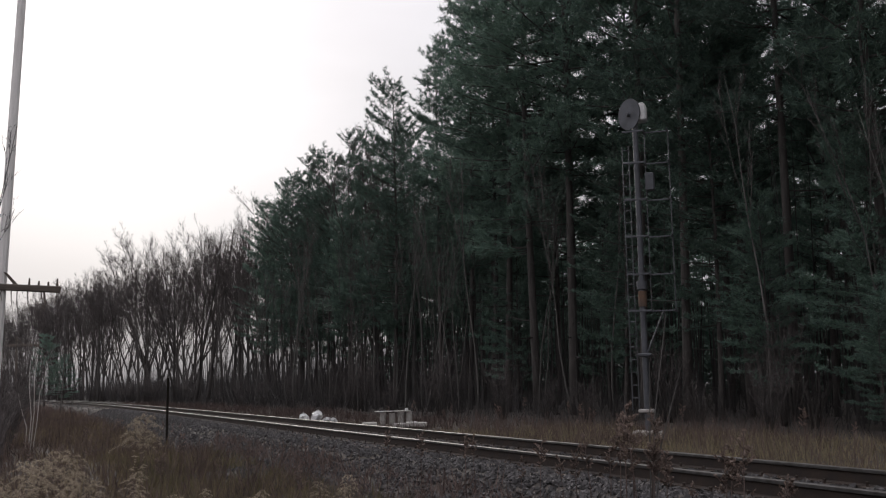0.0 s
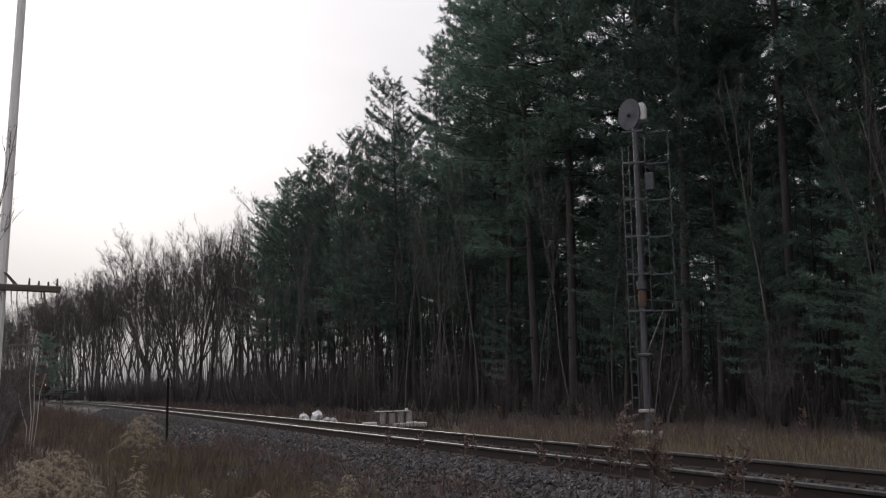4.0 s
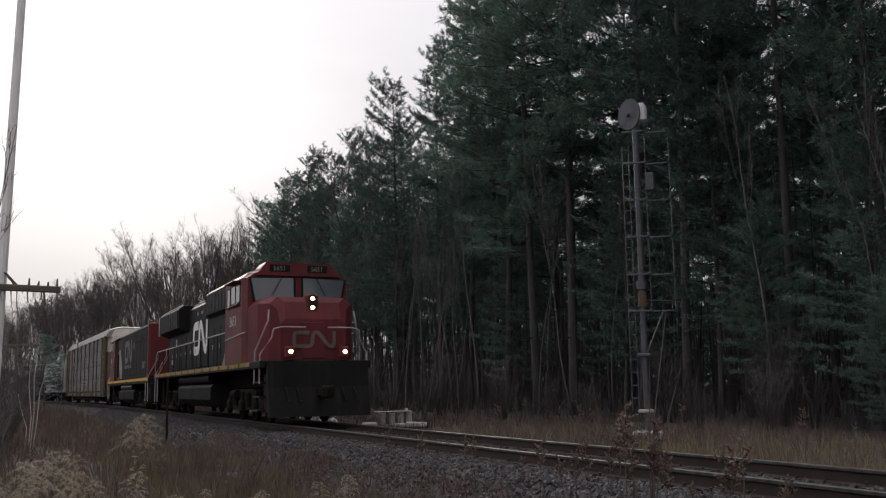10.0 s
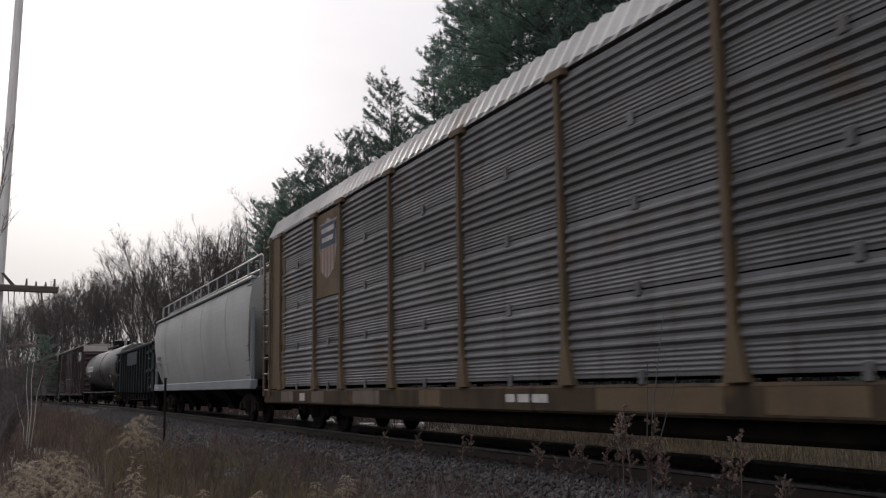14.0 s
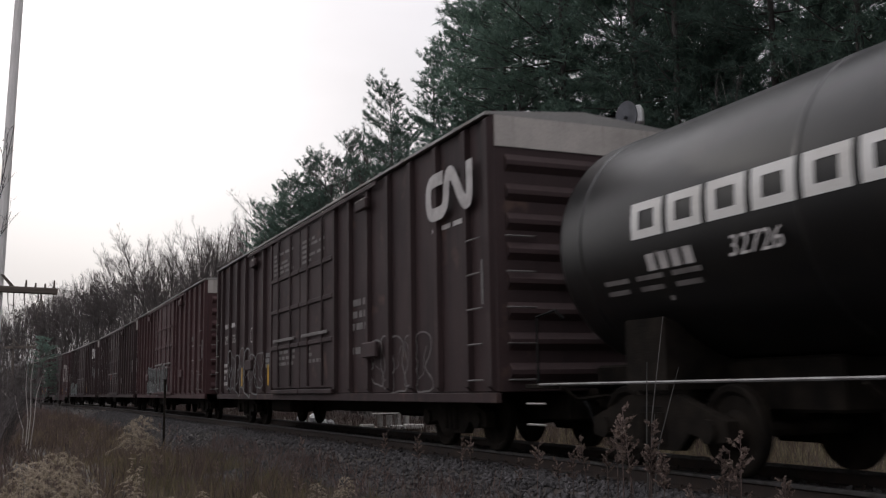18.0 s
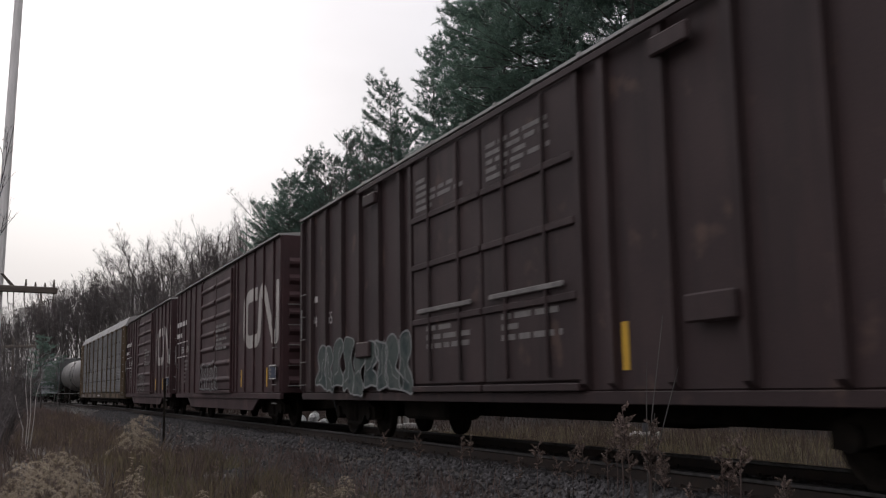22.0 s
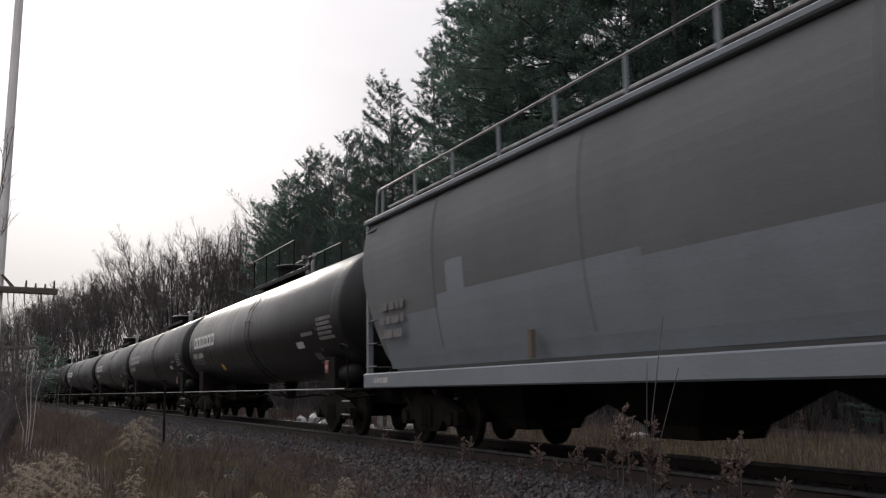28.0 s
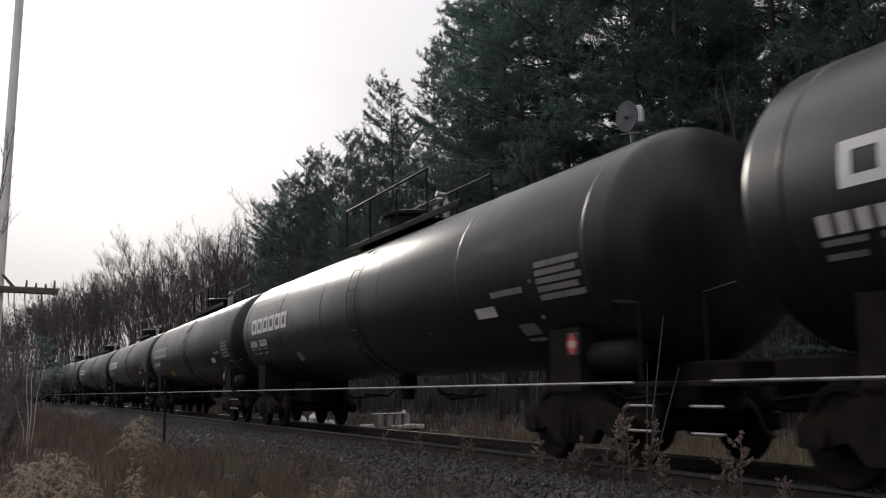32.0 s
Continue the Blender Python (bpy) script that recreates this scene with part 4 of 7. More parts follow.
boxcar(-23.4, -4.75, M_BROWN, DOC + " and pale scrawl", 1, marks=(
    mk(emblem, 7.2, 8.85, 3.42, 4.05, Y - 0.09, M_STENCIL, 0.17), mk(bars, 7.25, 8.8, 3.2, 3.33, 1, Y - 0.004, M_STENCIL, 3),
    lambda c: (lettering("793", c, -8.35, 2.28, Y - 0.004, 0.24, M_STENCIL), lettering("327", c, -7.32, 2.28, Y - 0.004, 0.24, M_STENCIL)),
    mk(bars, -8.35, -6.95, 2.68, 2.9, 1, Y - 0.004, M_STENCIL, 8), mk(bars, -8.4, -7.5, 1.05, 1.75, 4, Y - 0.004, M_STENCIL, 9),
    mk(box_frame, -5.0, -4.65, 2.2, 2.55), mk(graffiti, -7.5, -3.9, 0.9, 1.9, Y - 0.09, 14, None, 0.075), mk(bars, -3.5, -2.9, 1.2, 1.85, 5, Y - 0.004, M_TAG, 5, 0.8), mk(strip, -6.03, -3.05, 3.37), mk(bars, 3.1, 4.4, 1.5, 2.6, 5, Y - 0.004, M_FAINT, 11),
    mk(graffiti, 4.4, 6.6, 0.9, 1.75, Y - 0.005, 15, M_FAINT, 0.06)))
boxcar(-2.65, 15.55, M_OXIDE, "red-brown steel boxcar with ribbed sides, plug doors and sprayed lettering", 4, marks=(
    lambda c: (lettering("50", c, -7.8, 1.95, Y - 0.004, 0.24, M_STENCIL), lettering("382", c, -6.95, 1.95, Y - 0.004, 0.24, M_STENCIL)),
    mk(bars, -7.9, -7.3, 2.35, 2.58, 1, Y - 0.004, M_STENCIL, 2), mk(box_frame, -5.9, -5.6, 2.35, 2.6), mk(graffiti, -4.7, 1.1, 0.88, 1.95, Y - 0.09, 24, M_TAG, 0.09, M_SPRAY), mk(box_frame, 6.3, 7.0, 2.0, 2.5), mk(bars, 6.2, 8.0, 2.6, 2.9, 1, Y - 0.004, M_FAINT, 12), mk(graffiti, 6.3, 8.2, 0.9, 1.6, Y - 0.005, 26, M_FAINT, 0.06)))
boxcar(17.3, 35.25, M_BROWN, DOC + " and a pale emblem", 6, marks=(
    mk(emblem, -8.5, -6.5, 3.25, 3.95, Y - 0.004, M_STENCIL, 0.17), mk(bars, -8.45, -7.75, 2.75, 2.98, 1, Y - 0.004, M_STENCIL, 3),
    lambda c: (lettering("794", c, -8.45, 2.25, Y - 0.004, 0.24, M_STENCIL), lettering("490", c, -7.4, 2.25, Y - 0.004, 0.24, M_STENCIL)),
    mk(bars, -8.4, -7.9, 1.75, 2.05, 2, Y - 0.004, M_FAINT, 4), mk(bars, -7.35, -6.7, 1.7, 2.1, 3, Y - 0.004, M_FAINT, 5), mk(box_frame, -5.2, -4.85, 2.5, 2.85),
    lambda c: part("red_placard", Shape().box(-1.25, -1.0, Y - 0.075, Y - 0.06, 1.75, 2.05), M_REDTAG, c, "small red placard"), mk(bars, -8.2, -7.6, 0.92, 1.02, 1, Y - 0.004, M_YELLOW, 6)))
boxcar(37.3, 55.2, M_BROWN, DOC + ", sprayed green low down", 7, marks=(
    mk(emblem, 6.9, 8.5, 3.4, 4.05, Y - 0.09, M_STENCIL, 0.17), mk(bars, 6.9, 8.4, 3.15, 3.28, 1, Y - 0.004, M_STENCIL, 3), mk(graffiti, 7.3, 8.3, 2.2, 2.7, Y - 0.09, 36, None, 0.06),
    mk(bars, -8.4, -7.7, 2.65, 2.88, 1, Y - 0.004, M_STENCIL, 3), lambda c: (lettering("794", c, -8.4, 2.2, Y - 0.004, 0.24, M_STENCIL), lettering("055", c, -7.35, 2.2, Y - 0.004, 0.24, M_STENCIL)),
    mk(graffiti, -7.6, -2.6, 0.85, 1.75, Y - 0.088, 33, M_TAG, 0.07, M_TEAL), mk(strip, -3.49, 3.2), mk(bars, 6.6, 7.4, 1.5, 2.4, 5, Y - 0.004, M_FAINT, 9),
    lambda c: part("corner_patch", Shape().box(7.6, 8.3, Y - 0.006, Y - 0.001, 0.9, 1.1), M_YELLOW, c)))
for i, (a, b) in enumerate(((57.05, 72.6), (74.1, 89.75))):
    boxcar(a, b, M_CNBROWN, "maroon steel boxcar with sliding doors and a large white emblem", 9 + 3 * i, "slide", white_end=False, marks=(
        mk(emblem_over_ribs, 3.75, (7.6, 7.78)[i], 2.06, 3.54, M_DIRTYW, (0.122, 0.117)[i], (b - a) / 2),
        mk(bars, -7.3, -5.2, 3.2, 3.5, 1, Y - 0.09, M_STENCIL, 1), mk(bars, -7.3, -5.3, 2.8, 3.08, 1, Y - 0.09, M_STENCIL, 2),
        lambda c, i=i: (lettering(("558", "558")[i], c, -6.8, 2.3, Y - 0.004, 0.24, M_STENCIL), lettering(("143", "057")[i], c, -5.8, 2.3, Y - 0.004, 0.24, M_STENCIL)),
        mk(bars, -7.25, -4.95, 2.66, 2.7, 1, Y - 0.09, M_STENCIL, 1, 1.0), mk(bars, -7.25, -4.95, 2.14, 2.18, 1, Y - 0.09, M_STENCIL, 1, 1.0),
        mk(bars, -7.2, -6.8, 1.75, 1.95, 2, Y - 0.09, M_FAINT, 4), mk(bars, -5.5, -4.9, 1.2, 2.05, 6, Y - 0.09, M_FAINT, 5),
        mk(graffiti, -2.3, 0.3, 0.95, 1.7, Y - 0.112, 44 + i, (M_TAG, M_FAINT)[i], 0.075),
        lambda c, i=i: part("sign_plate", Shape().box(7.02 + 0.2 * i, 7.6 + 0.2 * i, Y - 0.10, Y - 0.085, 1.2, 1.47), M_NAVY, c, "dark plate with a white rim"),
        lambda c, i=i: part("sign_rim", band(band(Shape(), [(7.0 + 0.2 * i, 1.18), (7.62 + 0.2 * i, 1.18), (7.62 + 0.2 * i, 1.49)], 0.025, Y - 0.103), [(7.0 + 0.2 * i, 1.18), (7.0 + 0.2 * i, 1.49), (7.62 + 0.2 * i, 1.49)], 0.025, Y - 0.103), M_STENCIL, c),
        mk(bars, 7.08 + 0.2 * i, 7.54 + 0.2 * i, 1.24, 1.44, 2, Y - 0.103, M_FAINT, 7),
        lambda c, i=i: [part("reflector_strip", Shape().box(x, x + 0.1, Y - 0.008, Y - 0.002, 1.0, 1.46), M_YELLOW, c, "yellow reflective strip") for x in ((3.42, 4.74, 6.32, -4.0, -6.1), (3.42, 5.55, -4.0, -6.1))[i]]))
# ---- car-carrying wagons ----
def autorack(S0, S1, label, posts, tiers, seed, shield=False):
    L = S1 - S0
    h = L / 2
    c = car("autorack", label, "autorack", (S0 + S1) / 2, h - 3.2, "covered car carriers")
    W = 1.47
    rng = random.Random(seed)
    part("core", Shape().box(-h + 1.9, h - 1.9, -W + 0.09, W - 0.09, 0.95, 4.55, 0.01), M_GRIME, c)
    part("deck_sill", Shape().box(-h, h, -W - 0.03, W + 0.03, 0.58, 0.90, 0.03), M_SILL, c, "rust-stained yellow sill")
    part("underframe", Shape().box(-h * 0.62, h * 0.62, -1.2, 1.2, 0.36, 0.575, 0.05), M_GRIME, c)
    roof = Shape()
    n = int(L / 0.16)
    prof = [(-1.5, 4.56), (-1.5, 4.62), (-1.28, 5.04), (-0.6, 5.2), (0.6, 5.2), (1.28, 5.04), (1.5, 4.62), (1.5, 4.56)]
    rings = []
    for i in range(n + 1):
        x = -h + 0.2 + (L - 0.4) * i / n
        k = 0.014 if i % 2 else -0.014
        rings.append([(x, y + (k if y > 0 else -k) * (0 if z < 4.6 else 1), z + (k if z > 4.7 else 0)) for y, z in prof])
    roof.loft(rings)
    part("roof", roof, M_ROOFM, c, "corrugated galvanised roof")
    # panels between the posts, in tiers
    zs = span(0.96, 4.52, tiers + 1)
    for i in range(len(posts) - 1):
        a, b = posts[i] + 0.065, posts[i + 1] - 0.065
        if shield and i == 1:
            part("emblem_panel", Shape().box(a, b, -W - 0.01, -W + 0.05, 2.75, 4.5, 0.01), M_OCHRE, c)
            sh = [(a + (b - a) * (0.12 + 0.76 * u), 3.1 + 1.25 * v) for u, v in ((0.5, 0), (0.85, 0.15), (0.95, 0.5), (0.9, 0.85), (0.97, 0.95), (0.7, 0.93), (0.5, 1.0), (0.3, 0.93), (0.03, 0.95), (0.1, 0.85), (0.05, 0.5), (0.15, 0.15))]
            part("shield_plate", Shape().slab(sh, -W - 0.018, -W - 0.011), M_STRIPE, c, "faded shield-shaped plate")
            part("shield_head", Shape().box(a + 0.19 * (b - a), a + 0.81 * (b - a), -W - 0.022, -W - 0.018, 3.76, 4.24), M_NAVY, c)
            for k, (u, v) in enumerate(((0.25, 0.75), (0.28, 0.72))):
                part("shield_bar", Shape().box(a + u * (b - a), a + v * (b - a), -W - 0.026, -W - 0.022, 4.06 - 0.19 * k, 4.16 - 0.19 * k), M_DIRTYW, c)
            for q in range(5):
                x = a + (b - a) * (0.2 + 0.128 * q)
                part("shield_stripe", Shape().box(x, x + 0.066 * (b - a), -W - 0.022, -W - 0.018, 3.3 - 0.09 * (2 - abs(q - 2)), 3.75), M_FADEDRED, c)
        for j in range(tiers):
            if shield and i == 1 and j >= tiers // 2:
                continue
            z0, z1 = zs[j] + 0.009, zs[j + 1] - 0.009
            hgt = z1 - z0
            pts = [(0.05, z0), (0.0, z0)]
            for q in range(5 if shield else 0):
                z = z0 + hgt * (0.04 + 0.056 * q)
                pts += [(0.0, z), (-0.008, z + 0.018 * hgt), (-0.008, z + 0.026 * hgt), (0.0, z + 0.044 * hgt)]
            for q in range(5 if shield else 7):
                z = z0 + hgt * (0.34 + 0.126 * q if shield else 0.05 + 0.132 * q)
                dp = 0.031 if shield else 0.029
                pts += [(0.0, z), (-dp, z + 0.035 * hgt), (-dp, z + 0.06 * hgt), (0.0, z + 0.1 * hgt)]
            pts += [(0.0, z1), (0.05, z1)]
            pan = Shape().profile(pts, a, b).mesh("side_panel", M_GALV)
            part("side_panel", pan, None, c, at=pose(0, -W, 0))
            part("side_panel", pan, None, c, at=pose(a + b, W, 0, 0, 0, 180))
            part("panel_clip", Shape().box((a + b) / 2 - 0.05, (a + b) / 2 + 0.05, -W - 0.03, -W, z0 - 0.08, z0 + 0.08, 0.01), M_GALV, c)
    for x in posts:
        p = Shape().slab([(-0.045, 4.55), (-0.045, 1.4), (-0.15, 0.9), (0.15, 0.9), (0.045, 1.4), (0.045, 4.55)], -0.05, 0.06).box(-0.2, 0.2, -0.07, 0.04, 4.48, 4.58, 0.01).mesh("side_post", M_OCHRE)
        part("side_post", p, None, c, at=pose(x, -W - 0.02, 0))
        part("side_post", p, None, c, at=pose(x, W + 0.02, 0, 0, 0, 180))
    for k in (-1, 1):
        for side in (-1, 1):
            x0, x1 = sorted((k * (abs(posts[-1]) + 0.12), k * (h - 0.75)))
            part("end_side_sheet", Shape().box(x0, x1, side * W - 0.02, side * W + 0.02, 0.92, 4.55, 0.005), M_OCHRE, c)
            x0, x1 = sorted((k * (h - 0.72), k * (h - 0.02)))
            part("end_post", Shape().box(x0 + 0.5 if k < 0 else x0, x1 if k < 0 else x1 - 0.5, side * (W - 0.03) - 0.05, side * (W - 0.03) + 0.05, 0.9, 4.6, 0.02), M_OCHRE, c)
        part("end_door", Shape().loft([[(k * (h - 0.75), -1.4, z), (k * (h - 0.1), -1.1, z), (k * h, -0.4, z), (k * h, 0.4, z), (k * (h - 0.1), 1.1, z), (k * (h - 0.75), 1.4, z)] for z in (0.92, 3.55)]), M_TAN, c, "tan folding end door")
        part("end_door_top", Shape().loft([[(k * (h - 0.75), -1.4, z), (k * (h - 0.1), -1.1, z), (k * h, -0.4, z), (k * h, 0.4, z), (k * (h - 0.1), 1.1, z), (k * (h - 0.75), 1.4, z)] for z in (3.56, 4.6)] + [[(k * (h - 0.75), -1.2, 5.0), (k * (h - 0.15), -0.9, 5.05), (k * (h - 0.1), -0.3, 5.08), (k * (h - 0.1), 0.3, 5.08), (k * (h - 0.15), 0.9, 5.05), (k * (h - 0.75), 1.2, 5.0)]]), M_CREAM, c, "cream upper end door")
        part("end_door_slot", Shape().box(k * (h - 0.02) - 0.02, k * (h - 0.02) + 0.035, -0.9, 0.2, 2.5, 2.62, 0.01), M_BLACK, c)
        for q in (-0.27, 0.27):
            part("ladder_rail", Shape().box(k * (h - 0.42) + q - 0.03, k * (h - 0.42) + q + 0.03, -W - 0.1, -W - 0.05, 0.75, 4.6, 0.01), M_OCHRE, c)
        rungs(c, k * (h - 0.42), -W - 0.08, span(0.9, 4.4, 10), G_RUNGB)
        for z in span(1.3, 4.2, 6) if shield else ():
            part("gusset_hole", Shape().disc(k * (abs(posts[-1]) + 0.4), -W - 0.026, -W - 0.021, z, 0.09, 12), M_BLACK, c)
    bars(c, -0.5, 0.9, 0.66, 0.84, 1, -W - 0.036, M_STENCIL, seed)
    for x in (-11.8, -9.3, -6.6, -3.4, 1.6, 4.2, 7.3, 9.6):
        part("sill_patch", Shape().box(x, x + rng.uniform(0.7, 2.2), -W - 0.034, -W - 0.031, 0.63, 0.86), rng.choice((M_OCHRE, M_OCHRE, M_TAN)), c, "faded yellow sill paint")
    part("data_panel", Shape().box(-10.2, -9.8, -W - 0.036, -W - 0.031, 0.66, 0.82), M_DIRTYW, c)
    gear(c, h + 0.15, h - 3.2)
    return c


autorack(-107.95, -81.05, "grey corrugated car carrier with yellow posts and cream end doors", [-11.9, -9.1, -7.3, -4.6, -1.8, 1.0, 3.85, 6.7, 8.7, 11.45], 4, 3, True)
autorack(90.9, 116.75, "grey corrugated car carrier with tan posts and yellow ends", [-11.3, -8.6, -6.63, -3.86, -1.08, 1.7, 4.45, 6.6, 8.7, 11.45], 5, 5)


# ---- covered hoppers ----
def hopper(S0, S1, label, patch, paint):
    L = S1 - S0
    h = L / 2
    c = car("covered_hopper", label, "hopper car", (S0 + S1) / 2, h - 1.9, "covered hoppers")
    prof = [(1.25, 1.2, -1.05), (1.35, 1.5, -0.72), (1.47, 2.1, -0.4), (1.53, 2.8, -0.08), (1.52, 3.3, -0.02), (1.44, 3.75, -0.02), (1.36, 3.86, -0.02), (1.3, 3.9, -0.02), (0.8, 4.12, -0.02), (0.0, 4.2, -0.02)]
    fine = []
    for k in range(len(prof) - 1):
        p0, p1, p2, p3 = prof[max(k - 1, 0)], prof[k], prof[k + 1], prof[min(k + 2, len(prof) - 1)]
        for t in (0.0, 0.34, 0.67):
            fine.append(tuple(0.5 * (2 * b + (c2 - a) * t + (2 * a - 5 * b + 4 * c2 - d) * t * t + (3 * b - a - 3 * c2 + d) * t ** 3) for a, b, c2, d in zip(p0, p1, p2, p3)))
    prof = fine + [prof[-1]]
    rings = []
    for w, z, q in prof:
        e = h + q
        rings.append([(-e, -w, z), (e, -w, z), (e, w, z), (-e, w, z)])
    part("body", Shape().loft(rings), paint, c)
    part("roof_eave", Shape().box(-h, h, -1.5, -1.34, 3.84, 3.93, 0.02).box(-h, h, 1.34, 1.5, 3.84, 3.93, 0.02), M_HOP2, c)
    part("side_sill", Shape().box(-h - 0.05, h + 0.05, -1.5, -1.3, 0.93, 1.19, 0.02).box(-h - 0.05, h + 0.05, 1.3, 1.5, 0.93, 1.19, 0.02), M_HOP2, c, "pale grey side sill")
    if patch:
        sh = Shape()
        def lat(z):
            for (w0, z0, _), (w1, z1, _) in zip(prof, prof[1:]):
                if z0 <= z <= z1:
                    return w0 + (w1 - w0) * (z - z0) / (z1 - z0)
            return 1.5
        for a, b, z0, z1 in ((-8.6, -6.2, 1.25, 2.1), (-6.2, -1.0, 1.25, 2.3), (-1.0, 4.5, 1.25, 2.2), (4.5, 8.5, 1.3, 2.15), (-5.8, -5.2, 2.3, 2.75)):
            st = span(z0, z1, 6)
            sh.add([(x, -lat(z) - 0.006, z) for z in st for x in (a, b)], [(2 * i, 2 * i + 1, 2 * i + 3, 2 * i + 2) for i in range(5)])
        part("repaint_patch", sh, M_HOP2, c, "paler repainted patches")
        part("notice_plate", Shape().box(6.2, 6.9, -1.47, -1.45, 1.55, 1.95, 0.005), M_BLACK, c, "black notice plate")
        bars(c, 6.25, 6.85, 1.6, 1.9, 3, -1.475, M_STENCIL, 4)
        for x, zt in ((7.9, 2.2), (3.5, 1.75), (-3.4, 1.6)):
            part("rust_streak", Shape().box(x, x + 0.09, -1.485 - 0.02, -1.44, 1.25, zt), M_TAN, c)
    seams = span(-h + 3.2, h - 3.2, 4)
    for x in seams:
        part("weld_seam", Shape().loft([[(x - 0.02, -w - 0.001, z), (x + 0.02, -w - 0.001, z), (x, -w - 0.016, z)] for w, z, q in prof[3:19]]), paint, c)
    bars(c, -h + 0.9, -h + 2.0, 1.7, 2.4, 3, -1.535, M_FAINT, 6)
    bars(c, -h + 0.5, -h + 1.2, 0.98, 1.14, 1, -1.506, M_STENCIL, 8)
    # running board, railing and hatches along the roof
    part("running_board", Shape().box(-h - 0.2, h + 0.2, -0.95, -0.5, 4.24, 4.29, 0.01).box(-h - 0.2, h + 0.2, 0.5, 0.95, 4.24, 4.29, 0.01), M_STEEL, c)
    for side in (-1, 1):
        for x in span(-h + 0.2, h - 0.2, 13):
            part("rail_post", Shape().box(x - 0.025, x + 0.025, side * 1.2 - 0.02, side * 1.2 + 0.02, 3.95, 4.52, 0.006), M_HOP2, c)
        part("roof_rail", Shape().tube([(-h - 0.15, side * 1.2, 3.9), (-h - 0.1, side * 1.2, 4.45), (-h + 0.1, side * 1.2, 4.53), (h - 0.1, side * 1.2, 4.53), (h + 0.1, side * 1.2, 4.45), (h + 0.15, side * 1.2, 3.9)], 0.02, 5), M_STEEL, c)
    for x in span(-h + 1.6, h - 1.6, 9):
        part("hatch", Shape().box(x - 0.65, x + 0.65, -0.35, 0.35, 4.17, 4.3, 0.05), paint, c)
    for x in (-0.62 * h, -0.21 * h, 0.21 * h, 0.62 * h):
        part("chute", Shape().loft([[(x - a, -b, z), (x + a, -b, z), (x + a, b, z), (x - a, b, z)] for a, b, z in ((1.7, 1.25, 1.2), (0.5, 0.5, 0.45), (0.45, 0.45, 0.3))]), M_GRIME, c)
    for k in (-1, 1):
        part("end_platform", Shape().box(min(k * (h - 1.2), k * (h + 0.1)), max(k * (h - 1.2), k * (h + 0.1)), -1.35, 1.35, 0.9, 1.0, 0.02), M_GRIME, c)
        for side in (-1, 1):
            part("end_post", Shape().box(k * (h - 0.08) - 0.05, k * (h - 0.08) + 0.05, side * 1.42 - 0.05, side * 1.42 + 0.05, 0.95, 3.9, 0.01), M_HOP2, c)
            part("end_brace", Shape().tube([(k * (h - 0.1), side * 1.1, 1.0), (k * (h - 0.9), side * 0.8, 2.4)], 0.06, 5), M_GRIME, c)
        rungs(c, k * (h - 0.35), -1.47, span(1.3, 3.7, 7))
        rungs(c, k * (h + 0.05), -1.0, span(1.3, 3.7, 7), turn=90)
    gear(c, h + 0.15, h - 1.9)


hopper(-79.45, -60.9, "pale grey covered hopper car with curved sides", False, M_HOP)
hopper(134.5, 153.4, "grey covered hopper car with paler repainted patches", True, M_HOP3)


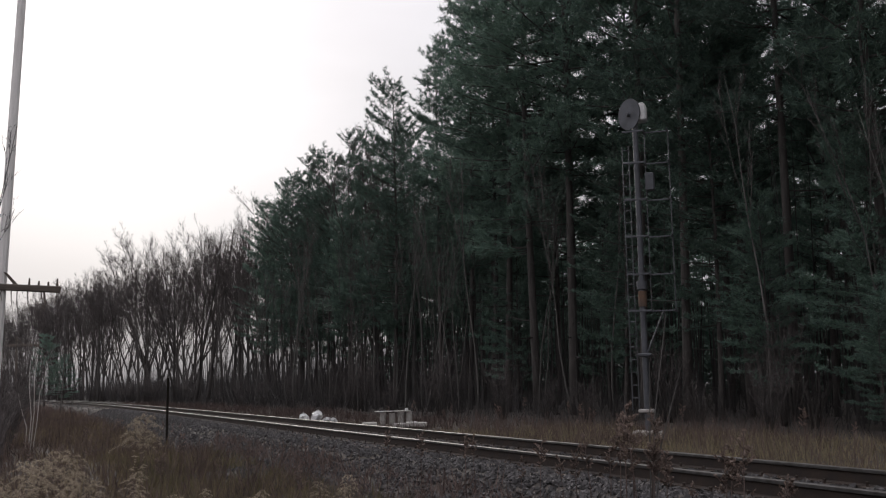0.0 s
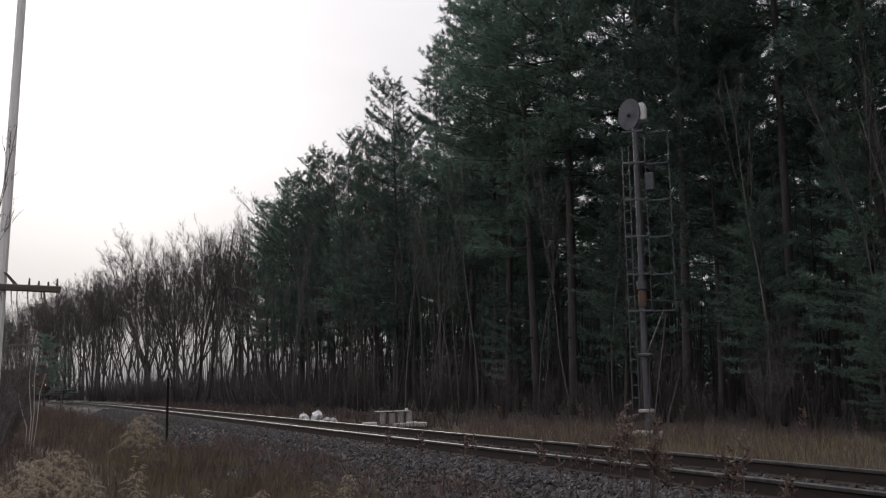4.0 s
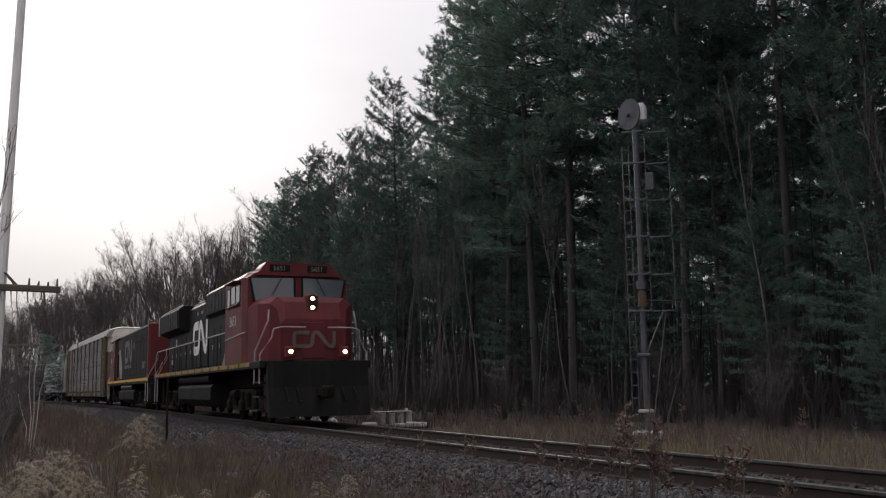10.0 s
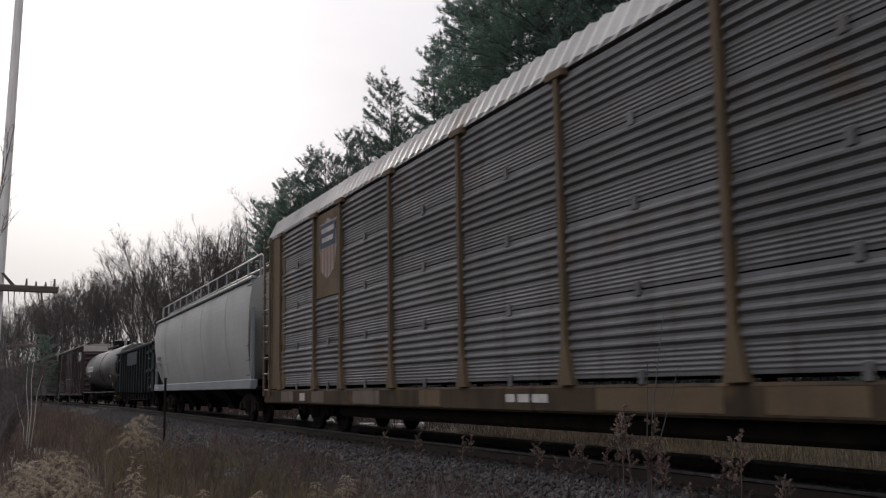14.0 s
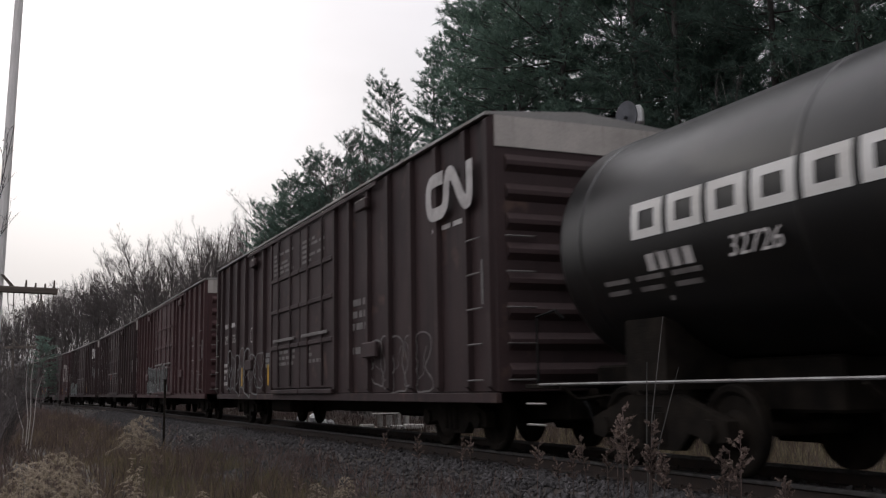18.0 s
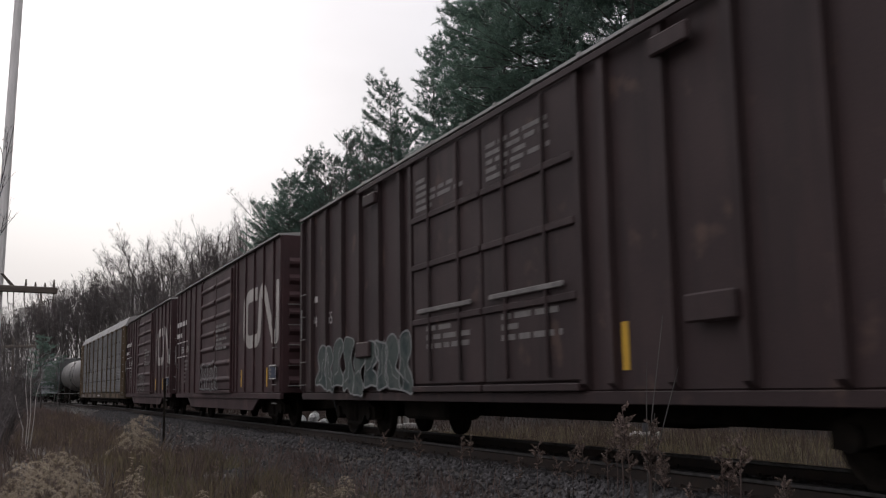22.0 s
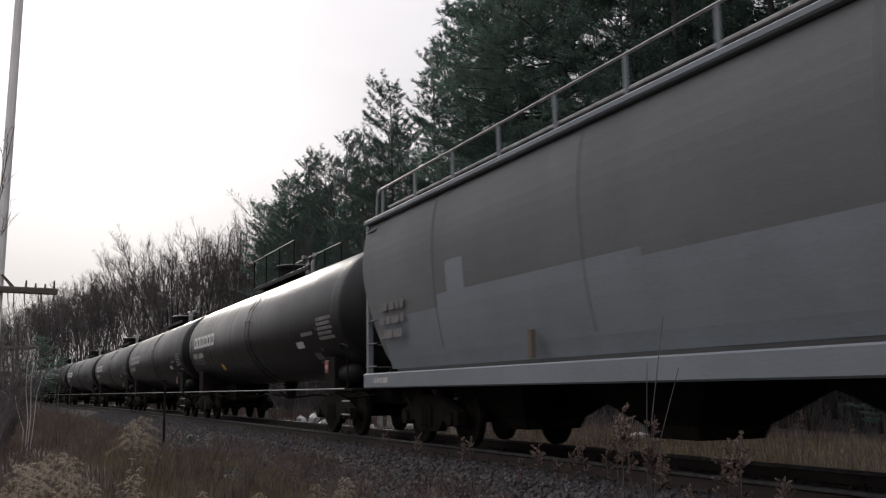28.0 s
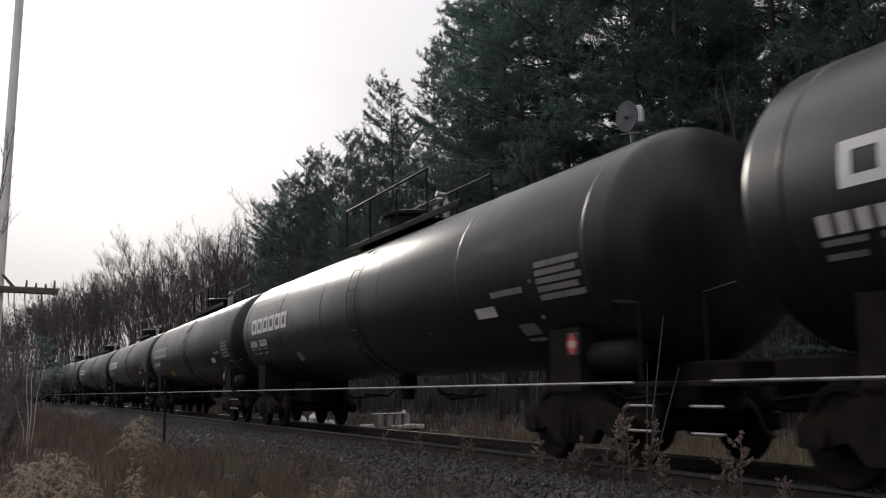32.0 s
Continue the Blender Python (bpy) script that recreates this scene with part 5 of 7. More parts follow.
# ---- gondola ----
def gondola(S0, S1):
    L = S1 - S0
    h = L / 2
    c = car("gondola", "dark green open gondola with heavy side ribs and a rusty rim", "gondola", (S0 + S1) / 2, h - 2.0)
    W = 1.44
    part("side_wall", Shape().box(-h, h, -W, -W + 0.06, 0.92, 3.02, 0.01), M_GREEN, c)
    part("side_wall", Shape().box(-h, h, W - 0.06, W, 0.92, 3.02, 0.01), M_GREEN, c)
    for k in (-1, 1):
        part("end_wall", Shape().box(k * h - (0.08 if k > 0 else 0), k * h + (0 if k > 0 else 0.08), -W + 0.06, W - 0.06, 0.92, 3.02, 0.01), M_GREEN, c)
        rungs(c, k * (h - 0.4), -W - 0.12, span(1.1, 2.8, 5))
    part("floor", Shape().box(-h + 0.08, h - 0.08, -W + 0.06, W - 0.06, 0.85, 1.2, 0.02), M_GRIME, c)
    part("top_chord", Shape().box(-h, h, -W - 0.1, -W + 0.08, 3.02, 3.14, 0.02).box(-h, h, W - 0.08, W + 0.1, 3.02, 3.14, 0.02), M_GREEN, c, "worn top rim")
    for x in [-6.65] + [-5.1 + 1.06 * i for i in range(11)] + [6.65]:
        r = Shape().slab([(x - 0.07, 3.02), (x - 0.07, 0.9), (x + 0.07, 0.9), (x + 0.07, 3.02)], -W - 0.1, -W)
        part("rib", r, M_GREEN, c)
        part("rib", Shape().slab([(x - 0.07, 3.02), (x - 0.07, 0.9), (x + 0.07, 0.9), (x + 0.07, 3.02)], W, W + 0.1), M_GREEN, c)
        part("rib_gusset", Shape().slab([(x - 0.1, 0.9), (x + 0.1, 0.9), (x + 0.02, 0.55), (x - 0.02, 0.55)], -1.3, -1.2), M_GREEN, c)
    for z in (1.86, 2.7):
        for k in (-1, 1):
            part("end_stiffener", Shape().box(min(k * 7.6, k * 5.1), max(k * 7.6, k * 5.1), -W - 0.07, -W, z - 0.06, z + 0.06, 0.01), M_GREEN, c)
    part("name_board", Shape().box(-1.8, 2.3, -W - 0.115, -W - 0.1, 2.26, 2.9, 0.01), M_BLUEGR, c, "plain blue-green board")
    part("belly", Shape().slab([(-h + 2.8, 0.92), (-h + 3.6, 0.5), (h - 3.6, 0.5), (h - 2.8, 0.92)], -1.2, 1.2), M_GRIME, c)
    bars(c, -5.98, -5.2, 2.26, 2.5, 1, -W - 0.006, M_STENCIL, 3)
    lettering("44", c, -5.98, 2.0, -W - 0.004, 0.24, M_STENCIL)
    bars(c, -5.6, -5.22, 1.99, 2.2, 1, -W - 0.006, M_STENCIL, 9)
    for x in (-3.4, -0.2, 1.8, 4.8, 6.6):
        bars(c, x, x + 0.26, 1.05, 1.25, 1, -W - 0.006, M_STENCIL, int(x * 7) % 9)
    for x, z in ((-6.0, 0.25), (-1.55, 0.62), (0.95, 0.7)):
        part("brace_plate", Shape().slab([(x - 0.22, 3.0), (x + 0.24, 3.0), (x - 0.02, 3.14 + z), (x - 0.08, 3.14 + z)], -1.38, -1.34), M_BLUEGR, c, "dark grey triangular brace")
    part("load", Shape().box(-h + 0.5, h - 0.5, -1.0, 1.0, 1.2, 3.08, 0.12), M_GRIME, c, "dark covered load")
    gear(c, h + 0.25, h - 2.0)


gondola(-59.95, -44.75)


# ---- tank cars ----
def tank_shell(h, r, zc, n=40):
    prof = [(-h, 0.02), (-h + 0.03, 0.5), (-h + 0.09, 0.86), (-h + 0.18, 1.12), (-h + 0.28, 1.28), (-h + 0.36, 1.35), (-h + 0.45, r)]
    prof += [(-x, q) for x, q in reversed(prof)]
    rings = [[(x, q * math.cos(2 * math.pi * j / n), zc + q * math.sin(2 * math.pi * j / n)) for j in range(n)] for x, q in prof]
    return Shape().loft(rings)


def tank_template(h, paint):
    """The shared meshes of one kind of tank car."""
    r, zc = 1.38, 2.52
    out = {"r": r, "zc": zc, "shell": tank_shell(h, r, zc).mesh("shell", paint, True)}
    ring = [[(x, q * math.cos(2 * math.pi * j / 40), zc + q * math.sin(2 * math.pi * j / 40)) for j in range(40)] for x, q in ((-0.03, r), (-0.015, r + 0.005), (0.015, r + 0.005), (0.03, r))]
    out["seam"] = Shape().loft(ring, False).mesh("weld_band", paint, True)
    out["cradle"] = Shape().loft([[(-0.35, y, z), (0.35, y, z)] + [(0.35, y2, z2), (-0.35, y2, z2)] for y, z, y2, z2 in ((-1.15, 0.85, -1.15, 1.6), (0, 0.85, 0, 1.2), (1.15, 0.85, 1.15, 1.6))]).mesh("cradle", M_GRIME)
    out["sill"] = Shape().box(h - 3.6, h + 0.5, -0.35, 0.35, 0.62, 1.16, 0.03).mesh("stub_sill", M_GRIME)
    out["rail"] = Shape().tube([(-h - 0.1, -1.42, 0.93), (h + 0.1, -1.42, 0.93)], 0.017, 6).mesh("side_rail", M_STEEL)
    out["deck"] = Shape().box(-1.9, 2.6, -0.618, 0.618, 3.89, 3.92, 0.005).mesh("top_deck", M_BLACK)
    out["kick"] = Shape().box(-1.9, 4.0, -0.02, 0.02, 3.86, 3.98, 0.01).mesh("deck_edge", M_BLACK)
    out["dome"] = Shape().loft([[(0.3 + q * math.cos(2 * math.pi * j / 18), q * math.sin(2 * math.pi * j / 18), z) for j in range(18)] for q, z in ((0.52, 3.8), (0.52, 4.3), (0.6, 4.31), (0.6, 4.37), (0.45, 4.42), (0.0, 4.44))]).mesh("manway_dome", M_BLACK)
    out["valve"] = Shape().tube([(0, 0, 3.85), (0, 0, 4.35), (0.05, 0.02, 4.5), (0.2, 0.04, 4.52)], 0.06, 8).mesh("vent_valve", M_STEEL)
    out["post"] = Shape().tube([(0, 0, 3.95), (0, 0, 4.78)], 0.02, 5).mesh("rail_post", M_BLACK)
    out["hand"] = Shape().tube([(-1.9, 0, 4.78), (2.6, 0, 4.78)], 0.022, 5).mesh("top_rail", M_BLACK)
    out["strut"] = Shape().tube([(0, -1.42, 0.9), (0, -1.2, 0.75), (0, -0.6, 0.8)], 0.025, 5).mesh("rail_bracket", M_GRIME)
    out["res"] = Shape().loft([[(x, -0.75 + q * math.cos(2 * math.pi * j / 14), 0.95 + 0.28 + q * math.sin(2 * math.pi * j / 14)) for j in range(14)] for x, q in ((-0.5, 0.05), (-0.46, 0.15), (-0.36, 0.2), (0.36, 0.2), (0.46, 0.15), (0.5, 0.05))]).mesh("air_reservoir", M_BLACK, True)
    return out


def tank_car(S0, S1, T, label, paint, seed, name=True, full=True, group="tank cars of the train"):
    h = (S1 - S0) / 2
    r, zc = T["r"], T["zc"]
    c = car("tank_car", label, "tank car", (S0 + S1) / 2, h - 1.7, group)
    rng = random.Random(seed)
    part("shell", T["shell"], None, c)
    for x in span(-h + 0.85, h - 0.85, 6):
        part("weld_band", T["seam"], None, c, at=pose(x, 0, 0))
    for k in (-1, 1):
        part("cradle", T["cradle"], None, c, at=pose(k * (h - 1.7), 0, 0))
    part("stub_sill", T["sill"], None, c)
    part("stub_sill", T["sill"], None, c, at=pose(0, 0, 0, 0, 0, 180))
    for k in (-1, 1):
        part("side_rail", T["rail"], None, c, at=pose(0, 0, 0, 0, 0, 0 if k < 0 else 180))
        for x in span(-h + 0.4, h - 0.4, 5):
            part("rail_bracket", T["strut"], None, c, at=pose(x, 0, 0, 0, 0, 0 if k < 0 else 180))
    off = rng.uniform(-0.4, 0.5)
    part("top_deck", T["deck"], None, c, at=pose(off, 0, 0))
    part("manway_dome", T["dome"], None, c, at=pose(off, 0, 0))
    for x in (-0.9, 1.3, 1.8):
        part("vent_valve", T["valve"], None, c, at=pose(off + x, 0.1, 0, 0, 0, rng.uniform(0, 360)))
    for y in (-0.64, 0.64):
        part("deck_edge", T["kick"], None, c, at=pose(off, y, 0))
        part("top_rail", T["hand"], None, c, at=pose(off, y, 0))
        for x in (-1.9, -0.4, 1.1, 2.6):
            part("rail_post", T["post"], None, c, at=pose(off + x, y, 0))

    def skin(z):
        return -math.sqrt(max(r * r - (z - zc) ** 2, 0.01)) - 0.006

    for z in span(1.25, 3.55, 7):
        part("rung", G_RUNGD, None, c, at=pose(off + 0.6, skin(z) - 0.05, z))
    part("ladder_rail", Shape().tube([(off + 0.36, skin(z) - 0.03, z) for z in span(1.0, 3.8, 9)], 0.009, 4), M_BLACK, c)
    part("ladder_rail", Shape().tube([(off + 0.84, skin(z) - 0.03, z) for z in span(1.0, 3.8, 9)], 0.009, 4), M_BLACK, c)
    if name:
        block_letters(c, -h + (1.87 if seed == 2 else 1.5), -h + (5.53 if seed == 2 else 5.15), 2.4, 2.78, 6, skin, M_WHITE if seed % 3 else M_STENCIL)
    if full:
        sh = Shape()

        def mark(x0, x1, z0, z1, m, nm, lab=""):
            part(nm, Shape().add([(x0, skin(z0), z0), (x1, skin(z0), z0), (x1, skin(z1), z1), (x0, skin(z1), z1)], [(0, 1, 2, 3)]), m, c, lab)

        if seed == 2:
            lettering("32726", c, -h + 3.35, 2.04, -1.372, 0.2, M_STENCIL)
        for i in range(9):
            if i < 4 or (i > 4 and seed != 2):
                mark(-h + 2.05 + 0.2 * i - (0.85 if seed != 2 else 0), -h + 2.19 + 0.2 * i - (0.85 if seed != 2 else 0), 2.06, 2.23, M_STENCIL, "stencil_bar")
        for i in range(3):
            mark(-h + 1.2 + 0.6 * i, -h + 1.65 + 0.6 * i, 1.98, 2.03, M_FAINT, "stencil_bar")
            mark(-h + 1.2 + 0.6 * i, -h + 1.6 + 0.6 * i, 1.87, 1.92, M_FAINT, "stencil_bar")
        for i in range(5):
            mark(h - 2.0, h - 0.95 - 0.1 * (i % 2), 2.36 - 0.1 * i, 2.43 - 0.1 * i, M_FAINT, "stencil_bar")
        mark(h - 3.3, h - 2.4, 2.1, 2.18, M_FAINT, "stencil_bar")
        mark(h - 3.9, h - 3.3, 1.86, 2.0, M_STENCIL, "data_plate")
        mark(h - 2.9, h - 2.45, 1.5, 1.72, M_FAINT, "data_plate")
        mark(-h + 5.2, -h + 5.6, 1.6, 1.78, M_YELLOW if seed % 2 else M_FAINT, "data_plate")
        for x in span(-h + 2.2, h - 2.2, 5):
            mark(x, x + 0.07, 1.75, 2.25, M_OCHRE if rng.random() < 0.4 else M_FAINT, "reflector_strip")
        pl = part("placard_holder", Shape().box(h - 1.24, h - 0.96, -1.4, -1.37, 1.25, 1.51, 0.01), M_TANK, c, at=None)
        x = h - 1.1
        part("placard", Shape().add([(x, -1.403, 1.25), (x + 0.13, -1.403, 1.38), (x, -1.403, 1.51), (x - 0.13, -1.403, 1.38)], [(0, 1, 2, 3)]), M_REDTAG, pl, "red diamond hazard placard")
        part("placard", Shape().box(x - 0.06, x + 0.06, -1.408, -1.404, 1.34, 1.42), M_DIRTYW, pl)
        part("air_reservoir", T["res"], None, c, at=pose(h - 0.95, -0.15, 0))
    for k in (-1, 1):
        part("end_platform", Shape().box(k * (h + 0.15) - 0.35, k * (h + 0.15) + 0.35, -1.4, 1.4, 0.88, 0.94, 0.01), M_GRIME, c)
        part("end_handrail", Shape().tube([(k * (h + 0.2), -1.38, 0.95), (k * (h + 0.2), -1.38, 1.75), (k * (h - 0.25), -1.38, 1.8), (k * (h - 0.3), -1.3, 1.7)], 0.02, 5), M_BLACK, c)
        rungs(c, k * (h + 0.2), -1.42, (0.45, 0.7), G_RUNGB)
    part("bottom_valve", Shape().tube([(off, 0, 1.25), (off, 0, 0.7)], 0.2, 10, 0.12), M_GRIME, c)
    gear(c, h + 0.45, h - 1.7)


TANK_A = tank_template(9.3, M_TANK)
TANK_B = tank_template(9.2, M_TANK)
TANK_C = tank_template(7.7, M_TANK2)
BLACKTANK = "glossy black tank car with a top deck railing and pale stencils"
tank_car(-43.1, -24.5, TANK_A, BLACKTANK, M_TANK, 2)
tank_car(118.3, 133.7, TANK_C, "weathered grey tank car with dark stains", M_TANK2, 4, name=False, full=False)
TANK_D = tank_template(8.9, M_TANK)
TANK_E = tank_template(9.5, M_TANK)
for i in range(13):
    a, b = 154.9 + 19.35 * i, 173.3 + 19.35 * i
    T = TANK_B
    if i == 2:
        a, b, T = 193.1, 210.9, TANK_D
    if i == 3:
        a, b, T = 212.35, 231.35, TANK_E
    tank_car(a, b, T, BLACKTANK, M_TANK, 5 + i, full=i < 8)
# ---- locomotives ----
G_LOCOTRUCK = Shape().slab([(-2.35, 0.4), (-2.35, 0.62), (-1.9, 0.7), (-1.2, 0.92), (1.2, 0.92), (1.9, 0.7), (2.35, 0.62), (2.35, 0.4), (1.4, 0.34), (-1.4, 0.34)], -1.14, -1.0).mesh("truck_frame", M_GRIME)
G_BOX = Shape().box(-0.17, 0.17, -1.26, -1.1, 0.3, 0.6, 0.04).box(-0.08, 0.08, -1.2, -1.12, 0.6, 0.86, 0.02).mesh("journal_box", M_GRIME)
G_SPRING = Shape().tube([(0, -1.2, 0.45), (0, -1.2, 0.82)], 0.09, 8).mesh("spring", M_GRIME)


def loco_truck(parent, x):
    t = part("truck", Shape().box(-2.2, 2.2, -0.6, 0.6, 0.5, 0.95, 0.05), M_GRIME, parent, at=pose(x, 0, 0))
    for k in (0, 180):
        part("truck_frame", G_LOCOTRUCK, None, t, at=pose(0, 0, 0, 0, 0, k))
        for a in (-1.7, 0, 1.7):
            part("journal_box", G_BOX, None, t, at=pose(a, 0, 0, 0, 0, k))
        for a in (-0.85, 0.85):
            part("spring", G_SPRING, None, t, at=pose(a, 0, 0, 0, 0, k))
        part("brake_cylinder", Shape().tube([(-1.1, -1.22, 0.8), (-0.5, -1.22, 0.8)], 0.11, 8), M_GRIME, t, at=pose(0, 0, 0, 0, 0, k))
    for a in (-1.7, 0, 1.7):
        w = part("wheelset", G_SET, None, t)
        w.matrix_parent_inverse = Matrix.Translation((a, 0, 0.452))
        WHEELS.append(w)


def pane(c, pts, m=None, name="window_pane"):
    """A pane over four corners, set into a dark rubber rim."""
    v = [Vector(p) for p in pts]
    mid = sum(v, Vector()) / 4
    n = (v[1] - v[0]).cross(v[3] - v[0]).normalized()
    rim = part("window_frame", Shape().add([p + (p - mid).normalized() * 0.07 + n * 0.004 for p in v] + [p + n * 0.02 for p in v], [(0, 1, 5, 4), (1, 2, 6, 5), (2, 3, 7, 6), (3, 0, 4, 7)]), M_BLACK, c)
    return part(name, Shape().add([p + n * 0.012 for p in v], [(0, 1, 2, 3)]), m or M_GLASS, rim)


def steps(c, x, k, side=-1, rails=True):
    """Corner steps with their handrails."""
    for i, (y, z) in enumerate(((1.4, 0.36), (1.36, 0.71), (1.32, 1.08))):
        part("step", Shape().box(x - 0.35, x + 0.35, side * y - 0.1, side * y + 0.1, z - 0.03, z + 0.03, 0.01), M_GRIME, c)
        part("step_edge", Shape().box(x - 0.34, x + 0.34, side * (y + 0.105) - 0.006, side * (y + 0.105) + 0.006, z - 0.012, z + 0.02), M_GRIMEL, c)
    part("step_back", Shape().box(x - 0.37, x + 0.37, side * 1.15 - 0.03, side * 1.15 + 0.03, 0.3, 1.3, 0.01), M_BLACK, c)
    for q in (-0.4, 0.4) if rails else ():
        part("handrail", Shape().tube([(x + q, side * 1.47, 0.45), (x + q, side * 1.47, 1.6), (x + q + k, side * 1.05, 2.45), (x + q + k, side * 1.05, 2.7)], 0.022, 6), M_DULL, c)


def lead_locomotive():
    c = car("locomotive", "red and black diesel locomotive with lit headlamps", "locomotive", -142.0, 6.7, "locomotives")
    deck = part("walkway", Shape().box(-10.4, 9.6, -1.5, 1.5, 1.44, 1.64, 0.02), M_BLACK, c)
    for i in range(14):
        x = -10.2 + 1.28 * i * 1.13
        if x + 1.25 < 9.4:
            for s in (-1, 1):
                part("sill_stripe", Shape().box(x, x + 1.25, s * 1.505 - 0.004, s * 1.505 + 0.004, 1.51, 1.62), M_WORNY, deck, "yellow sill stripe")
    # long hood
    hood = part("engine_hood", Shape().profile([(-0.95, 1.64), (-0.95, 4.02), (-0.75, 4.2), (0.75, 4.2), (0.95, 4.02), (0.95, 1.64)], -10.35, 5.0), M_BLACK, c)
    part("brake_hatch", Shape().profile([(-0.97, 3.4), (-1.12, 3.5), (-1.12, 4.22), (-0.95, 4.36), (0.95, 4.36), (1.12, 4.22), (1.12, 3.5), (0.97, 3.4)], -0.5, 4.3), M_BLACK, hood)
    part("radiator_housing", Shape().profile([(-0.96, 3.2), (-1.35, 3.38), (-1.35, 4.1), (-1.15, 4.24), (1.15, 4.24), (1.35, 4.1), (1.35, 3.38), (0.96, 3.2)], -10.4, -5.1), M_BLACK, hood)
    for s in (-1, 1):
        for x0, x1, z0, z1, y in ((-10.2, -5.3, 3.45, 4.05, 1.355), (-0.3, 4.2, 3.56, 4.15, 1.125)):
            scr = part("screen", Shape().box(x0, x1, s * y - 0.006, s * y + 0.006, z0, z1), M_DARKIN, hood)
            for x in span(x0, x1, 9):
                part("screen_rib", Shape().box(x - 0.02, x + 0.02, s * y - 0.02, s * y + 0.02, z0, z1), M_BLACK, scr)
        for i in range(12):
            x = -9.9 + 1.16 * i
            door = part("hood_door", Shape().box(x, x + 1.08, s * 0.965 - 0.012, s * 0.965 + 0.012, 1.75, 3.05, 0.008), M_BLACK, hood)
            part("latch", Shape().box(x + 0.9, x + 0.98, s * 0.985 - 0.01, s * 0.985 + 0.01, 2.3, 2.45, 0.005), M_STEEL, door)
        for x in (-2.9, -2.0, -1.1, -0.2, 0.7):
            part("lifting_eye", Shape().disc(x, s * 0.96 - 0.02, s * 0.96 + 0.02, 3.75, 0.06, 10), M_DULL, hood)
    part("roof_edge", Shape().box(-10.35, -0.5, -0.78, -0.7, 4.2, 4.24, 0.01), M_STEEL, hood)
    for x in (-9.2, -7.7, -6.2):
        part("fan", Shape().loft([[(x + q * math.cos(2 * math.pi * j / 20), q * math.sin(2 * math.pi * j / 20), z) for j in range(20)] for q, z in ((0.6, 4.22), (0.6, 4.38), (0.5, 4.4))]), M_BLACK, hood)
    part("exhaust_stack", Shape().box(-2.2, -1.5, -0.3, 0.3, 4.2, 4.4, 0.03), M_GRIME, hood)
    emblem(c, -3.85, -0.75, 2.28, 3.42, -0.985, M_WHITE, 0.145)
    emblem(c, -0.75, -3.85, 2.28, 3.42, 0.985, M_WHITE, 0.145)
    part("white_stripe", Shape().slab([(2.1, 1.7), (4.95, 1.7), (4.95, 3.38), (3.75, 3.38)], -1.0, -0.994), M_STRIPE, hood, "white slanting stripe")
    part("panel_seam", Shape().box(3.95, 4.02, -1.012, -0.999, 1.7, 3.38), M_BLACK, hood)
    for s in (-1, 1):
        part("edge_trim", Shape().tube([(-10.43, s * 1.36, 3.3), (-10.43, s * 1.36, 4.1), (-10.38, s * 1.2, 4.24), (-5.1, s * 1.2, 4.25)], 0.035, 6), M_DULL, hood, "pale worn edge")
        rd = part("white_roundel", Shape().disc(-7.81, s * 0.99 - 0.004, s * 0.99 + 0.004, 2.9, 0.15, 22), M_STENCIL, hood)
        part("red_mark", Shape().box(-7.84, -7.78, s * 0.996 - 0.003, s * 0.996 + 0.003, 2.84, 2.96), M_FADEDRED, rd)
        # flat dark slab: the recess's shade is in its colour, not its depth
        rc = part("dark_recess", Shape().box(-9.35, -8.65, s * 0.98 - 0.006, s * 0.98 + 0.006, 1.95, 3.0), M_DARKIN, hood)
        part("plate", Shape().box(-9.15, -8.75, s * 0.99 - 0.004, s * 0.99 + 0.004, 2.02, 2.22), M_STEEL, rc)
    # cab
    roof = [(-1.5, 4.0), (-1.32, 4.16), (-0.8, 4.42), (0.8, 4.42), (1.32, 4.16), (1.5, 4.0)]
    cab = part("cab", Shape().profile([(-1.5, 1.64)] + roof + [(1.5, 1.64)], 5.05, 7.35), M_RED, c, "red cab")
    part("cab_front", Shape().loft([[(7.35, y, z) for y, z in [(-1.5, 1.64)] + roof + [(1.5, 1.64)]], [(7.72, y * 0.95, z) for y, z in [(-1.5, 1.64), (-1.5, 3.97), (-1.32, 4.1), (-0.8, 4.3), (0.8, 4.3), (1.32, 4.1), (1.5, 3.97), (1.5, 1.64)]]]), M_RED, cab)
    for s in (-1, 1):
        y = s * 1.5
        q = (1, -1)[s > 0]
        for x0, x1, z0, z1 in ((5.35, 5.75, 3.3, 3.82), (5.9, 6.5, 3.36, 3.86), (6.58, 7.1, 3.36, 3.84)):
            pts = [(x0, y, z0), (x1, y, z0), (x1, y, z1), (x0, y, z1)]
            pane(cab, pts if s < 0 else pts[::-1])
        part("window_awning", Shape().box(5.85, 7.15, min(y, y + s * 0.2), max(y, y + s * 0.2), 3.92, 3.95, 0.005), M_RED, cab)
        part("armrest", Shape().box(5.9, 7.1, min(y, y + s * 0.08), max(y, y + s * 0.08), 3.26, 3.32, 0.01), M_RED, cab)
        part("cab_grab", Shape().tube([(5.3, y + s * 0.05, 2.35), (8.0, y + s * 0.05, 2.45)], 0.015, 5), M_DULL, cab)
        # windshields lean back
        pts = [(7.74, s * 1.22, 3.34), (7.74, s * 0.14, 3.36), (7.70, s * 0.14, 4.0), (7.70, s * 1.34, 3.97)]
        pts = [(x + 0.03, yy, z) for x, yy, z in pts]
        pane(cab, pts if s < 0 else pts[::-1])
